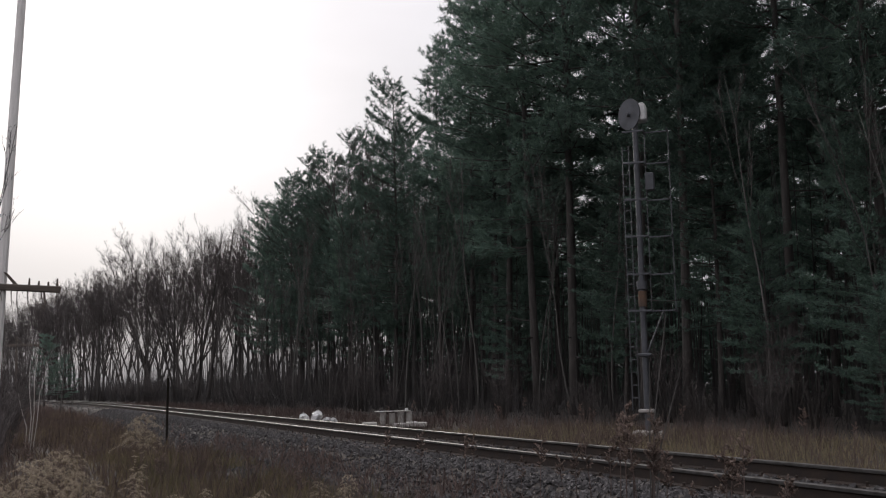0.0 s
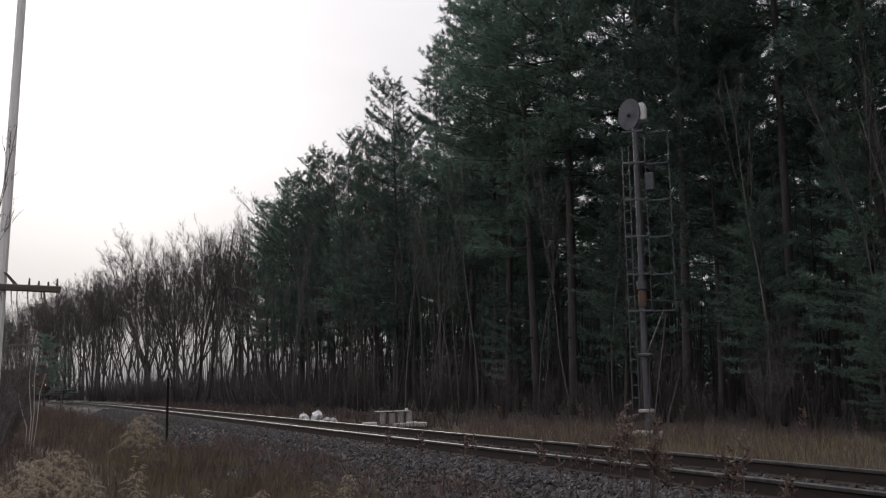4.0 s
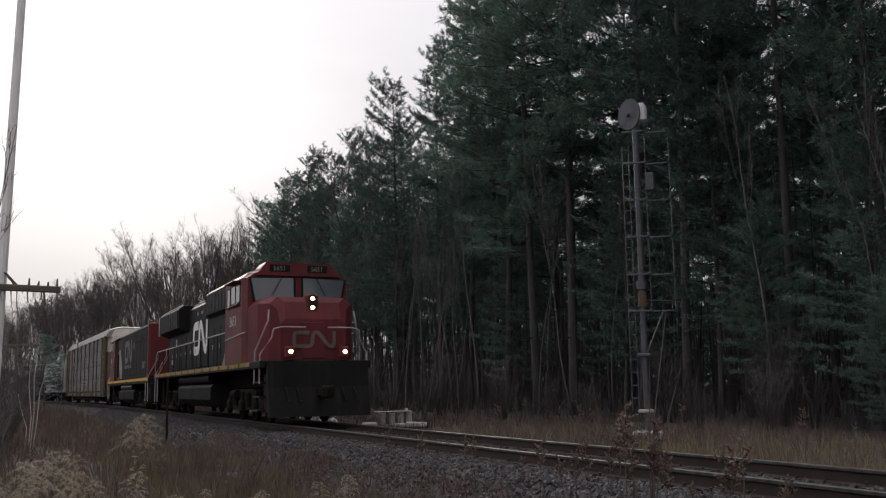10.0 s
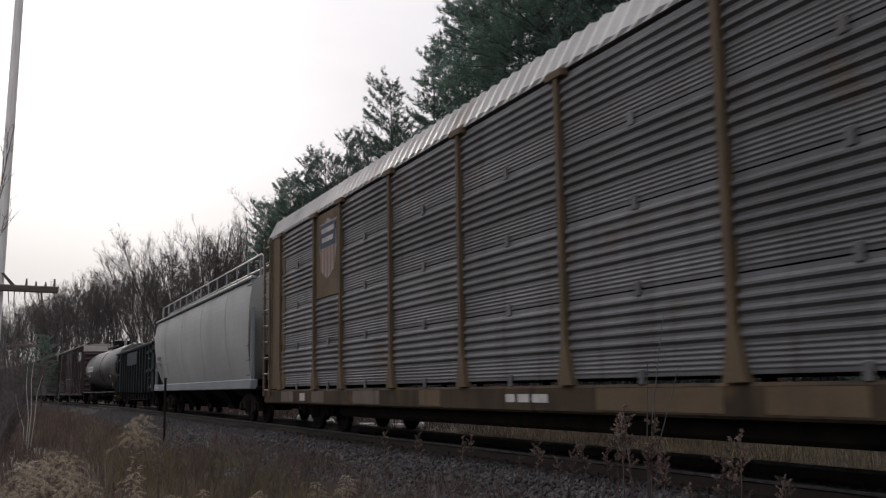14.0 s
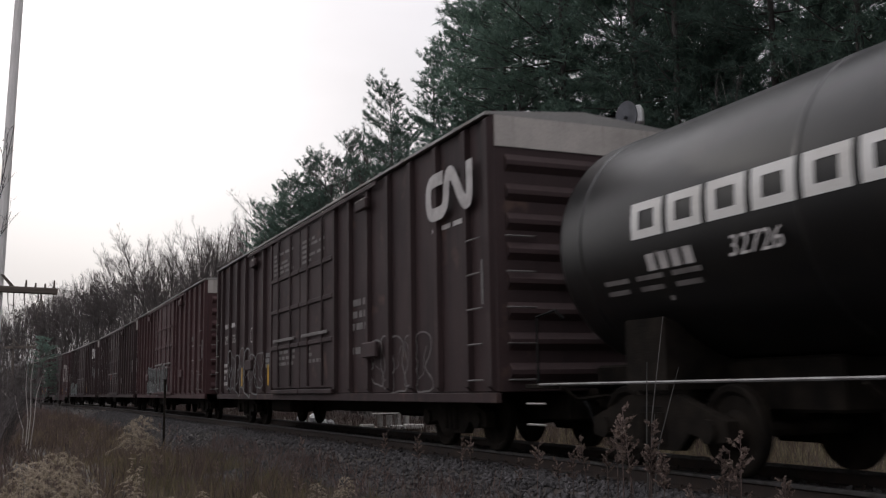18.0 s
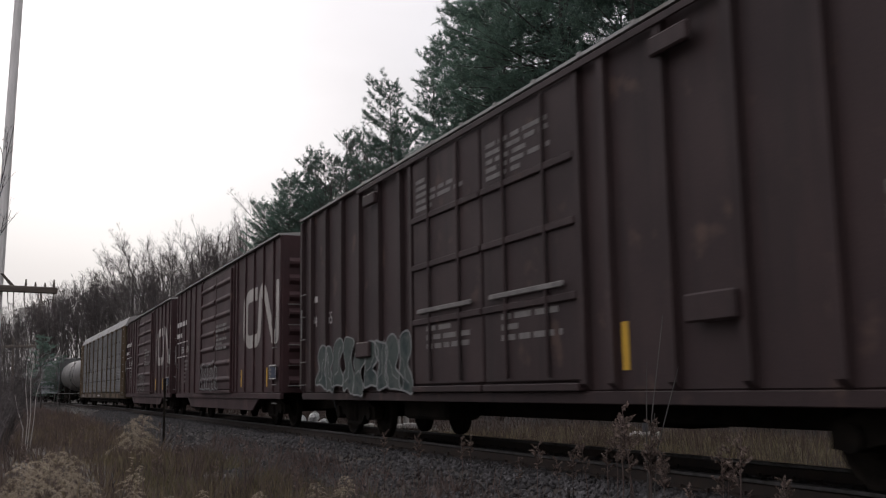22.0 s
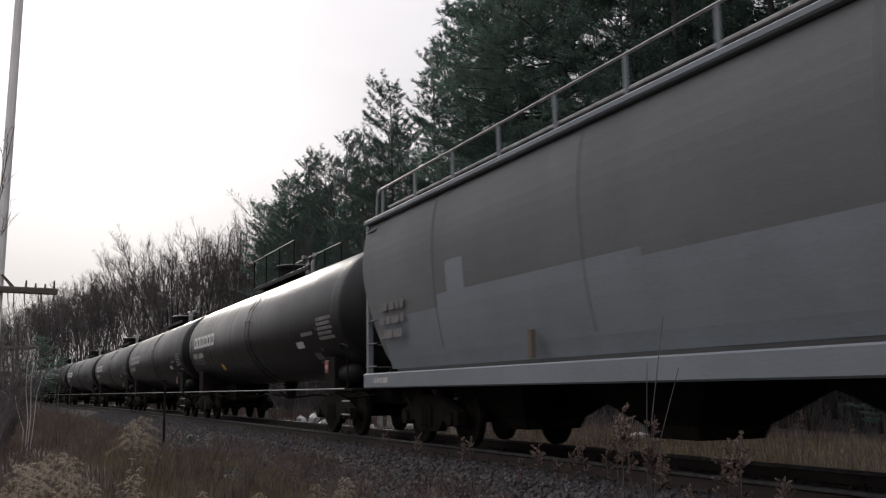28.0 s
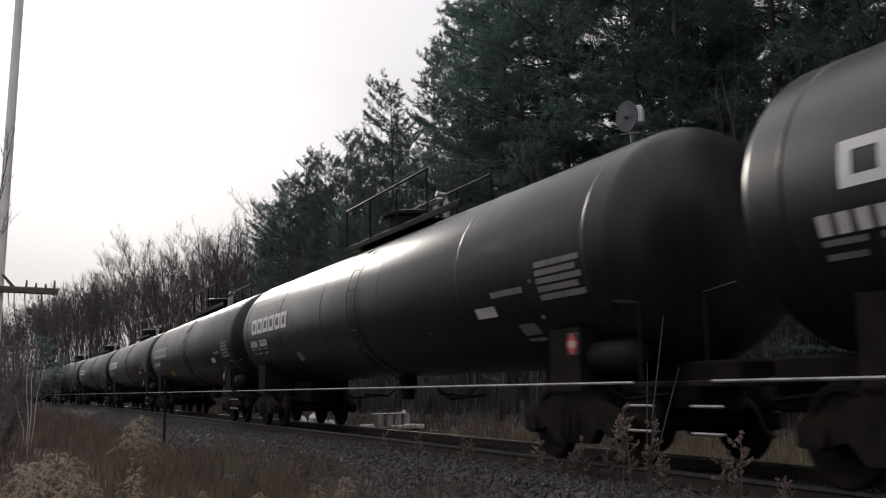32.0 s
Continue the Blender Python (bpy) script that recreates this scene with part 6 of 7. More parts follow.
        part("wiper", Shape().tube([(7.86, s * 0.5, 3.98), (7.9, s * 0.75, 3.5)], 0.012, 4), M_BLACK, cab)
        bd = part("number_board", Shape().box(7.78, 7.79, min(s * 0.25, s * 0.83), max(s * 0.25, s * 0.83), 4.16, 4.36, 0.003), M_BLACK, cab)
        lettering("5651", c, 7.795, 0, 0, 0.13, M_FAINT, 1).matrix_basis = pose(7.795, min(s * 0.25, s * 0.83) + 0.1, 4.195, 90, 0, 90)
    part("number_board_housing", Shape().loft([[(7.2, y, z) for y, z in ((-1.3, 4.05), (-0.95, 4.42), (0.95, 4.42), (1.3, 4.05))], [(7.78, y, z) for y, z in ((-1.2, 4.05), (-0.92, 4.42), (0.92, 4.42), (1.2, 4.05))]]), M_RED, cab)
    lettering("5651", cab, 5.7, 2.72, -1.506, 0.3, M_STENCIL, wide=1.15)
    # nose
    nose = [[(x, -w, z0), (x, -w, z1 - 0.18), (x, -w + 0.2, z1), (x, w - 0.2, z1), (x, w, z1 - 0.18), (x, w, z0)] for x, w, z0, z1 in ((7.7, 1.42, 1.64, 3.32), (8.5, 1.32, 1.64, 3.36), (9.0, 1.12, 1.64, 3.34), (9.12, 0.95, 1.64, 3.2))]
    nose.append([(9.3, -0.9, 1.66), (9.3, -0.9, 2.6), (9.28, -0.75, 2.75), (9.28, 0.75, 2.75), (9.3, 0.9, 2.6), (9.3, 0.9, 1.66)])
    ns = part("nose", Shape().loft(nose), M_RED, c, "red wide nose")
    hb = part("headlight_housing", Shape().box(8.95, 9.2, -0.16, 0.16, 2.92, 3.42, 0.05), M_RED, ns)
    for z in (3.05, 3.29):
        part("headlamp", Shape().loft([[(x, q * math.cos(2 * math.pi * j / 16), z + q * math.sin(2 * math.pi * j / 16)) for j in range(16)] for x, q in ((9.2, 0.052), (9.222, 0.05), (9.23, 0.025))]), M_LAMP, hb, "lit headlamp")
        part("lamp_rim", Shape().loft([[(x, q * math.cos(2 * math.pi * j / 16), z + q * math.sin(2 * math.pi * j / 16)) for j in range(16)] for x, q in ((9.19, 0.115), (9.212, 0.112), (9.21, 0.064))]), M_BLACK, hb)
    emblem(ns, -0.62, 0.62, 1.98, 2.42, 0, M_TAN, 0.11, end=9.335)
    part("nose_door", Shape().box(9.3, 9.325, -0.3, 0.3, 1.7, 2.65, 0.01), M_RED, ns)
    for s in (-1, 1):
        lamp = part("ditch_light", Shape().box(9.55, 9.75, s * 0.73 - 0.12, s * 0.73 + 0.12, 1.7, 2.0, 0.03), M_RED, c)
        part("lamp_lens", Shape().loft([[(x, s * 0.73 + q * math.cos(2 * math.pi * j / 14), 1.86 + q * math.sin(2 * math.pi * j / 14)) for j in range(14)] for x, q in ((9.74, 0.055), (9.762, 0.052), (9.77, 0.026))]), M_LAMP, lamp, "lit ditch lamp")
        part("handrail", Shape().tube([(9.33, s * 1.45, 1.05), (9.34, s * 1.45, 1.3), (9.38, s * 1.45, 1.82), (9.55, s * 1.2, 2.2), (9.6, s * 1.15, 2.45), (9.62, s * 0.95, 2.5), (9.6, s * 0.3, 2.5)], 0.02, 6), M_DULL, c)
        part("handrail", Shape().tube([(8.74, s * 1.45, 1.05), (8.78, s * 1.45, 1.9), (9.2, s * 1.2, 2.68), (9.14, s * 1.17, 2.98)], 0.021, 6), M_DULL, c)
        # walkway rail
        part("walkway_rail", Shape().tube([(4.6, s * 1.3, 2.66), (4.3, s * 1.45, 2.61), (-10.2, s * 1.45, 2.6), (-10.6, s * 1.45, 2.4), (-10.9, s * 1.45, 1.5)], 0.022, 6), M_DULL, c)
        for x in span(-9.8, 3.6, 10):
            part("stanchion", Shape().tube([(x, s * 1.45, 1.62), (x, s * 1.45, 2.6)], 0.018, 5), M_BLACK, c)
        steps(c, 9.05, 0.0, s, False)
        steps(c, -10.2, 0.25, s)
    part("pilot", Shape().slab([(9.6, 0.95), (9.6, 1.6), (9.8, 1.6), (9.84, 0.95), (10.02, 0.2), (9.8, 0.2)], -1.34, 1.34), M_BLACK, c, "black plough pilot")
    part("rear_pilot", Shape().box(-10.75, -10.45, -1.4, 1.4, 0.35, 1.6, 0.05), M_BLACK, c)
    part("fuel_tank", Shape().profile([(-1.0, 0.34), (-1.4, 0.6), (-1.4, 1.0), (-1.3, 1.1), (1.3, 1.1), (1.4, 1.0), (1.4, 0.6), (1.0, 0.34)], -4.4, 2.3), M_BLACK, c)
    part("air_tank", Shape().tube([(-4.2, -1.3, 1.28), (2.0, -1.3, 1.28)], 0.14, 10), M_GRIME, c)
    part("air_tank", Shape().tube([(-4.2, 1.3, 1.28), (2.0, 1.3, 1.28)], 0.14, 10), M_GRIME, c)
    part("underframe", Shape().box(-10.3, 9.6, -0.7, 0.7, 0.95, 1.44, 0.03), M_GRIME, c)
    part("horn", Shape().tube([(3.2, -0.2, 4.42), (3.2, -0.2, 4.6), (3.7, -0.2, 4.62)], 0.05, 8, 0.1), M_DULL, c)
    loco_truck(c, -6.9)
    loco_truck(c, 6.1)
    for k in (-1, 1):
        part("coupler", G_COUPLER, None, c, at=pose(k * 10.3, 0, 0, 0, 0, 0 if k > 0 else 180))
        for y in (-0.9, -0.6, 0.6, 0.9):
            part("air_hose", G_HOSE, None, c, at=pose(k * (9.84 if k > 0 else 10.5), y, 0.95, 0, 0, 0 if k > 0 else 180))


M_OLDBLACK = mat("weathered_black_paint", (0.0165, 0.0172, 0.0175), (0.024, 0.0245, 0.0245), 0.9, 0.65, 0, 0.06, 40, spots=(0.036, 0.033, 0.031), spot_scale=1.3, spot_at=0.62, streak=(0.032, 0.031, 0.03), gloss=0.06)


def trailing_locomotive():
    c = car("locomotive", "weathered black and red cowl locomotive coupled cab to the rear", "locomotive", -119.2, 6.0, "locomotives")
    deck = part("frame", Shape().box(-9.5, 9.45, -1.48, 1.48, 1.28, 1.56, 0.02), M_BLACK, c)
    for a, b in ((-9.4, -6.2), (-5.9, 0.6), (0.75, 9.4)):
        for s in (-1, 1):
            part("sill_stripe", Shape().box(a, b, s * 1.486 - 0.004, s * 1.486 + 0.004, 1.42, 1.55), M_YELLOW, deck, "yellow sill stripe")
    sect = [(-1.48, 1.56), (-1.48, 3.98), (-1.2, 4.12), (-0.6, 4.28), (0.6, 4.28), (1.2, 4.12), (1.48, 3.98), (1.48, 1.56)]
    body = part("cowl_body", Shape().profile(sect, -1.55, 9.1), M_OLDBLACK, c)
    part("tapered_body", Shape().loft([[(-5.75, y * k, z) for y, z in sect] for k in (0.87,)] + [[(-1.68, y * 0.87, z) for y, z in sect]] + [[(-1.55, y, z) for y, z in sect]]), M_OLDBLACK, body)
    part("roof_edge", Shape().box(-5.6, 9.1, -1.24, -1.14, 4.12, 4.17, 0.01), M_STEEL, body)
    part("rear_end", Shape().box(9.1, 9.38, -1.48, 1.48, 1.56, 4.14, 0.08), M_RED, c, "red rear end")
    part("rear_corner", Shape().box(8.95, 9.14, -1.487, 1.487, 1.56, 4.0, 0.005), M_RED, c)
    lettering("5560", c, 9.385, 0.35, 0, 0.24, M_STENCIL, 1).matrix_basis = pose(9.39, -0.5, 3.72, 90, 0, 90)
    emblem(c, -0.4, 0.65, 1.98, 2.56, 0, M_DIRTYW, 0.14, end=9.39)
    part("rear_lamp", Shape().loft([[(x, 0.1 + q * math.cos(2 * math.pi * j / 12), 3.45 + q * math.sin(2 * math.pi * j / 12)) for j in range(12)] for x, q in ((9.37, 0.1), (9.43, 0.09), (9.44, 0.02))]), M_STEEL, c)
    part("rear_window", Shape().box(9.38, 9.392, -0.1, 0.45, 2.75, 3.05, 0.003), M_DARKIN, c)
    for s in (-1, 1):
        y = s * 1.484
        scr = part("radiator_screen", Shape().box(4.25, 8.9, y - 0.006, y + 0.006, 3.42, 3.95), M_DARKIN, body)
        for x in span(4.25, 8.9, 12):
            part("screen_rib", Shape().box(x - 0.02, x + 0.02, y - 0.02, y + 0.02, 3.42, 3.95), M_BLACK, scr)
        part("belt_rail", Shape().box(4.2, 9.0, y - 0.02, y + 0.02, 3.35, 3.41, 0.005), M_OLDBLACK, body)
        part("belt_rail", Shape().box(-1.5, 9.0, y - 0.02, y + 0.02, 1.78, 1.84, 0.005), M_OLDBLACK, body)
        for i in range(8):
            x = -1.3 + 1.3 * i
            part("body_door", Shape().box(x, x + 1.2, y - 0.008, y + 0.008, 1.88, 3.28, 0.005), M_OLDBLACK, body)
        for z in span(2.05, 2.3, 4):
            part("louvre", Shape().box(7.4, 8.3, y - 0.02, y + 0.02, z, z + 0.03), M_DULL, body)
    emblem(c, -0.2, 2.95, 2.48, 3.62, -1.494, M_FAINT, 0.13)
    for k, w in enumerate((0.26, 0.26, 0.26, 0.08, 0.22, 0.22, 0.08, 0.22, 0.22)):
        x = -0.1 + 0.335 * k + (0.26 - w) / 2
        part("web_mark", Shape().box(x, x + w, -1.499, -1.495, 2.16, 2.34 if w > 0.1 else 2.22), M_FAINT, c, "pale block mark")
    emblem(c, 2.95, -0.2, 2.48, 3.62, 1.494, M_DIRTYW, 0.15)
    part("white_stripe", Shape().slab([(-5.2, 3.26), (-4.15, 3.43), (-2.5, 1.66), (-3.75, 1.66), (-4.6, 2.3)], -1.322, -1.312), M_STRIPE, c, "worn white slanting stripe")
    part("red_panel", Shape().slab([(-5.68, 1.64), (-5.68, 2.95), (-5.25, 2.95), (-4.3, 1.64)], -1.326, -1.312), M_RED, c, "red panel behind the cab")
    part("white_wedge", Shape().slab([(-5.55, 2.95), (-5.2, 2.95), (-5.05, 2.45)], -1.331, -1.327), M_STRIPE, c)
    part("stained_panel", Shape().slab([(-4.28, 1.64), (-5.0, 2.62), (-3.78, 1.64)], -1.319, -1.312), M_TAN, c, "brown stained panel")
    part("stripe_board", Shape().slab([(-5.3, 1.6), (-5.3, 3.45), (-4.0, 3.45), (-2.2, 1.6)], -1.31, -1.18), M_OLDBLACK, c)
    # flat dark slab painted in for the shade below the roof overhang
    part("dark_recess", Shape().box(-5.6, -1.75, -1.3, -1.292, 3.42, 3.98), M_DARKIN, c)
    part("side_locker", Shape().box(-5.1, -4.7, -1.44, -1.25, 1.75, 3.12, 0.02), M_OLDBLACK, c)
    part("small_crest", Shape().slab([(3.82, 3.42), (3.82, 3.16), (3.95, 3.06), (4.08, 3.16), (4.08, 3.42)], -1.499, -1.494), M_FAINT, c, "small faint crest")
    # cab and nose, trailing
    roof = [(-1.48, 3.95), (-1.3, 4.1), (-0.7, 4.3), (0.7, 4.3), (1.3, 4.1), (1.48, 3.95)]
    cab = part("cab", Shape().profile([(-1.48, 1.56)] + roof + [(1.48, 1.56)], -8.0, -5.7), M_RED, c, "red cab")
    part("nose", Shape().loft([[(x, -w, 1.56), (x, -w, z - 0.15), (x, -w + 0.2, z), (x, w - 0.2, z), (x, w, z - 0.15), (x, w, 1.56)] for x, w, z in ((-8.0, 1.45, 3.22), (-9.2, 1.3, 3.2), (-9.48, 1.1, 3.05))]), M_RED, c, "red nose")
    part("cab_roof", Shape().profile([(-1.53, 3.95), (-1.53, 3.98), (-1.32, 4.13), (-0.7, 4.33), (0.7, 4.33), (1.32, 4.13), (1.53, 3.98), (1.53, 3.95)], -8.15, -5.6), M_BLACK, cab, "black overhanging cab roof")
    part("grey_side_strip", Shape().box(-5.8, -5.73, -1.5, -1.479, 1.6, 3.95), M_STRIPE, cab)
    for s in (-1, 1):
        y = s * 1.48
        for x0, x1, z0, z1 in ((-7.85, -7.35, 3.4, 3.86), (-7.25, -6.75, 3.42, 3.84)):
            pts = [(x0, y, z0), (x1, y, z0), (x1, y, z1), (x0, y, z1)]
            pane(cab, pts if s < 0 else pts[::-1])
        door = part("cab_door", Shape().box(-6.5, -5.98, y - 0.015, y + 0.015, 1.62, 3.93, 0.01), M_RED, cab)
        pts = [(-6.42, y + s * 0.012, 3.2), (-6.06, y + s * 0.012, 3.2), (-6.06, y + s * 0.012, 3.82), (-6.42, y + s * 0.012, 3.82)]
        pane(door, pts if s < 0 else pts[::-1])
        part("cab_grab", Shape().tube([(-7.9, y + s * 0.05, 2.42), (-6.6, y + s * 0.05, 2.5)], 0.015, 5), M_DULL, cab)
        for z in span(1.75, 2.35, 5):
            part("step_grille", Shape().box(-6.35, -6.0, y - 0.03, y + 0.03, z, z + 0.06, 0.005), M_BLACK, door)
        steps(c, 8.95, 0.25, s)
        steps(c, -9.0, -0.25, s)
        part("handrail", Shape().tube([(9.55, s * 0.55, 0.6), (9.55, s * 0.55, 1.6), (9.45, s * 0.45, 2.1), (9.45, s * 0.4, 2.6)], 0.025, 6), M_DULL, c)
    lettering("5560", cab, -7.95, 2.66, -1.486, 0.3, M_STENCIL, wide=1.2)
    part("fuel_tank", Shape().profile([(-1.0, 0.28), (-1.38, 0.5), (-1.38, 0.92), (-1.28, 1.0), (1.28, 1.0), (1.38, 0.92), (1.38, 0.5), (1.0, 0.28)], -3.6, 3.25), M_BLACK, c)
    part("air_tank", Shape().tube([(-2.8, -1.25, 1.16), (2.2, -1.25, 1.16)], 0.13, 10), M_TANK, c)
    part("underframe", Shape().box(-9.3, 9.3, -0.7, 0.7, 0.9, 1.28, 0.03), M_GRIME, c)
    part("pilot", Shape().box(9.4, 9.6, -1.4, 1.4, 0.35, 1.3, 0.05), M_BLACK, c)
    part("pilot", Shape().box(-9.75, -9.5, -1.4, 1.4, 0.25, 1.3, 0.05), M_BLACK, c)
    loco_truck(c, -6.0)
    loco_truck(c, 6.2)
    for k in (-1, 1):
        part("coupler", G_COUPLER, None, c, at=pose(k * 9.6, 0, 0, 0, 0, 0 if k > 0 else 180))
        for y in (-0.9, -0.6, 0.6):
            part("air_hose", G_HOSE, None, c, at=pose(k * 9.55, y, 0.9, 0, 0, 0 if k > 0 else 180))


lead_locomotive()
trailing_locomotive()
# ---- beside the line ----
M_POLE = mat("weathered_pole", (0.78, 0.75, 0.73), (0.62, 0.6, 0.58), 4, 0.9, 0, 0.4, 25, stretch=(4, 4, 0.4))
M_ARM = mat("old_crossarm", (0.07, 0.055, 0.045), (0.12, 0.10, 0.085), 4, 0.9, 0, 0.5, 25, stretch=(0.6, 4, 4))
M_MAST = mat("grey_mast_paint", (0.08, 0.084, 0.096), (0.05, 0.052, 0.058), 3, 0.5, 0.2, 0.08, 40, spots=(0.09, 0.065, 0.05), spot_scale=2.5, spot_at=0.66)
M_RUST = mat("rusty_steel", (0.13, 0.075, 0.045), (0.085, 0.06, 0.048), 5, 0.8, 0.2, 0.2, 40)
M_SHEET = mat("pale_plastic_sheet", (0.62, 0.62, 0.62), (0.45, 0.45, 0.45), 5, 0.5, 0, 0.3, 12)
M_CONC = mat("pale_block", (0.5, 0.48, 0.45), (0.36, 0.34, 0.32), 6, 0.85, 0, 0.3, 40)
M_STRAW = leafy("dry_grass", (0.10, 0.078, 0.05), (0.2, 0.16, 0.105), 0.3, 0.2)
M_STRAWG = leafy("tan_green_grass", (0.105, 0.092, 0.06), (0.23, 0.19, 0.125), 0.3, 0.2)
M_GREENISH = leafy("fading_green_grass", (0.075, 0.072, 0.04), (0.165, 0.14, 0.085), 0.3, 0.2)
M_WEED = leafy("red_brown_weeds", (0.054, 0.039, 0.036), (0.122, 0.09, 0.08), 0.2, 0.2)
M_SEED = leafy("dry_seed_heads", (0.1, 0.074, 0.064), (0.24, 0.185, 0.16), 0.35, 0.2)
M_PLUME = leafy("seed_fluff", (0.19, 0.158, 0.118), (0.43, 0.365, 0.285), 0.45, 0.15)


def signal_mast():
    x, y = 4.86, 24.0
    m = thing("signal_mast", "grey railway signal mast with caged ladder and round target", "signal", m=pose(x, y, -0.35, 0, 0, -18))
    part("base", Shape().box(-0.35, 0.35, -0.35, 0.35, -0.3, 0.12, 0.04), M_CONC, m)
    part("pole", Shape().tube([(0, 0, 0.1), (0, 0, 3.7), (0, 0, 7.9)], 0.075, 14, 0.07), M_MAST, m)
    part("pole_collar", Shape().tube([(0, 0, 3.55), (0, 0, 3.75)], 0.13, 14), M_MAST, m)
    part("rust_band", Shape().tube([(0, 0, 3.12), (0, 0, 3.5)], 0.104, 14), M_RUST, m, "rust-orange painted band")
    for k in (-0.36, -0.2):
        part("ladder_rail", Shape().tube([(k, 0.1, 0.6), (k, 0.1, 7.2)], 0.012, 5), M_MAST, m)
    for z in span(0.9, 7.1, 21):
        part("ladder_rung", Shape().tube([(-0.36, 0.1, z), (-0.2, 0.1, z)], 0.012, 4), M_MAST, m)
    for z in (3.0, 3.9, 4.83, 5.75, 6.68, 7.48):
        f = part("stage_frame", Shape().box(-0.3, 0.24, -0.3, -0.27, z - 0.022, z + 0.022, 0.005), M_MAST, m)
        part("stage_bar", Shape().box(0.2, 0.81, -0.05, -0.02, z - 0.016, z + 0.016, 0.004), M_MAST, f)
        part("stage_bar", Shape().box(0.2, 0.23, -0.3, 0.3, z - 0.016, z + 0.016, 0.004), M_MAST, f)
        part("stage_bar", Shape().box(0.78, 0.81, -0.3, 0.3, z - 0.016, z + 0.016, 0.004), M_MAST, f)
    for k, z0 in ((0.8, 3.0), (0.22, 3.0)):
        part("cage_post", Shape().tube([(k, -0.03, z0), (k, -0.03, 7.5)], 0.013, 5), M_MAST, m)
    part("brace", Shape().tube([(0.05, -0.05, 1.95), (0.5, -0.05, 3.0)], 0.018, 5), M_MAST, m)
    part("clamp", Shape().box(-0.16, 0.16, -0.14, 0.14, 1.9, 1.98, 0.02), M_MAST, m)
    part("clamp", Shape().box(-0.2, 0.16, -0.16, 0.14, 0.55, 0.63, 0.02), M_DULL, m)
    tgt = part("target_disc", Shape().loft([[(0.46 * math.cos(a) * 0.78, dy, 8.0 + 0.40 * math.sin(a)) for a in span(0, 2 * math.pi, 33)[:-1]] for dy in (-0.03, 0.0)]), M_MAST, m, "dark grey round target", at=pose(-0.12, 0.0, 0, 0, 0, -35))
    part("lamp_bracket", Shape().loft([[(0.045 * math.cos(a), d, 7.98 + 0.045 * math.sin(a)) for a in span(0, 2 * math.pi, 17)[:-1]] for d in (-0.12, 0.02)]), M_MAST, tgt)
    hd = part("signal_head", Shape().box(0.06, 0.30, -0.16, 0.2, 7.78, 8.2, 0.04).box(0.1, 0.26, -0.1, 0.14, 8.2, 8.26, 0.03), M_SHEET, m, "pale grey signal housing")
    part("visor", Shape().tube([(0.18, 0.2, 8.0), (0.18, 0.42, 8.0)], 0.12, 12), M_MAST, hd)
    part("junction_box", Shape().box(0.2, 0.42, -0.12, 0.1, 6.0, 6.45, 0.02), M_MAST, m)
    return m


signal_mast()


def telegraph_pole(x, y, lean, top, arms, half, seed, vines):
    rng = random.Random(seed)
    z0 = -0.7
    p = thing("telegraph_pole", "old weathered telegraph pole with crossarm and trailing vines" if vines else "distant old telegraph pole with a bare crossarm", "pole", "telegraph poles", pose(x, y, z0, 0, lean, 24))
    part("pole", Shape().tube([(0, 0, -0.4), (0, 0, top)], 0.15 if vines else 0.1, 12, 0.11 if vines else 0.07), M_POLE if vines else M_ARM, p)
    for z in arms:
        arm = part("crossarm", Shape().box(-half, half, -0.19, -0.07, z - 0.09, z + 0.09, 0.025), M_ARM, p, "dark mossy crossarm")
        part("arm_brace", Shape().slab([(0.04, z + 0.4), (0.12, z + 0.4), (0.42, z + 0.08), (0.3, z + 0.08)], -0.14, -0.1), M_ARM, p)
        for k in (-0.93, -0.78, -0.62, -0.46, 0.46, 0.62, 0.78, 0.93):
            part("insulator_pin", Shape().tube([(k * half, -0.13, z + 0.08), (k * half, -0.13, z + rng.uniform(0.2, 0.32))], 0.035, 7, 0.02), M_ARM, arm)
        if vines:
            for i in range(16):
                q = rng.uniform(-half, half)
                l = rng.uniform(0.12, 0.75)
                part("vine", Shape().tube([(q, -0.13, z - 0.07), (q + rng.uniform(-0.06, 0.06), -0.15, z - l * 0.5), (q + rng.uniform(-0.1, 0.1), -0.13, z - l)], 0.016, 4, 0.005), M_ARM, p)
    return p


telegraph_pole(-12.0, 26.0, 1.3, 13.0, (4.42,), 1.5, 3, True)
telegraph_pole(-27.1, 62.0, -1.0, 5.2, (4.6,), 1.35, 4, False)


def marker_post():
    x, y = -7.86, 27.8
    m = thing("marker_post", "thin dark trackside post of grimy steel", "post", m=pose(x, y, -0.65, 0, 0, 24))
    part("post", Shape().box(-0.03, 0.03, -0.02, 0.02, -0.3, 1.9, 0.006), M_GRIME, m)
    part("cap", Shape().box(-0.04, 0.04, -0.03, 0.03, 1.9, 1.93, 0.004), M_GRIME, m)


marker_post()


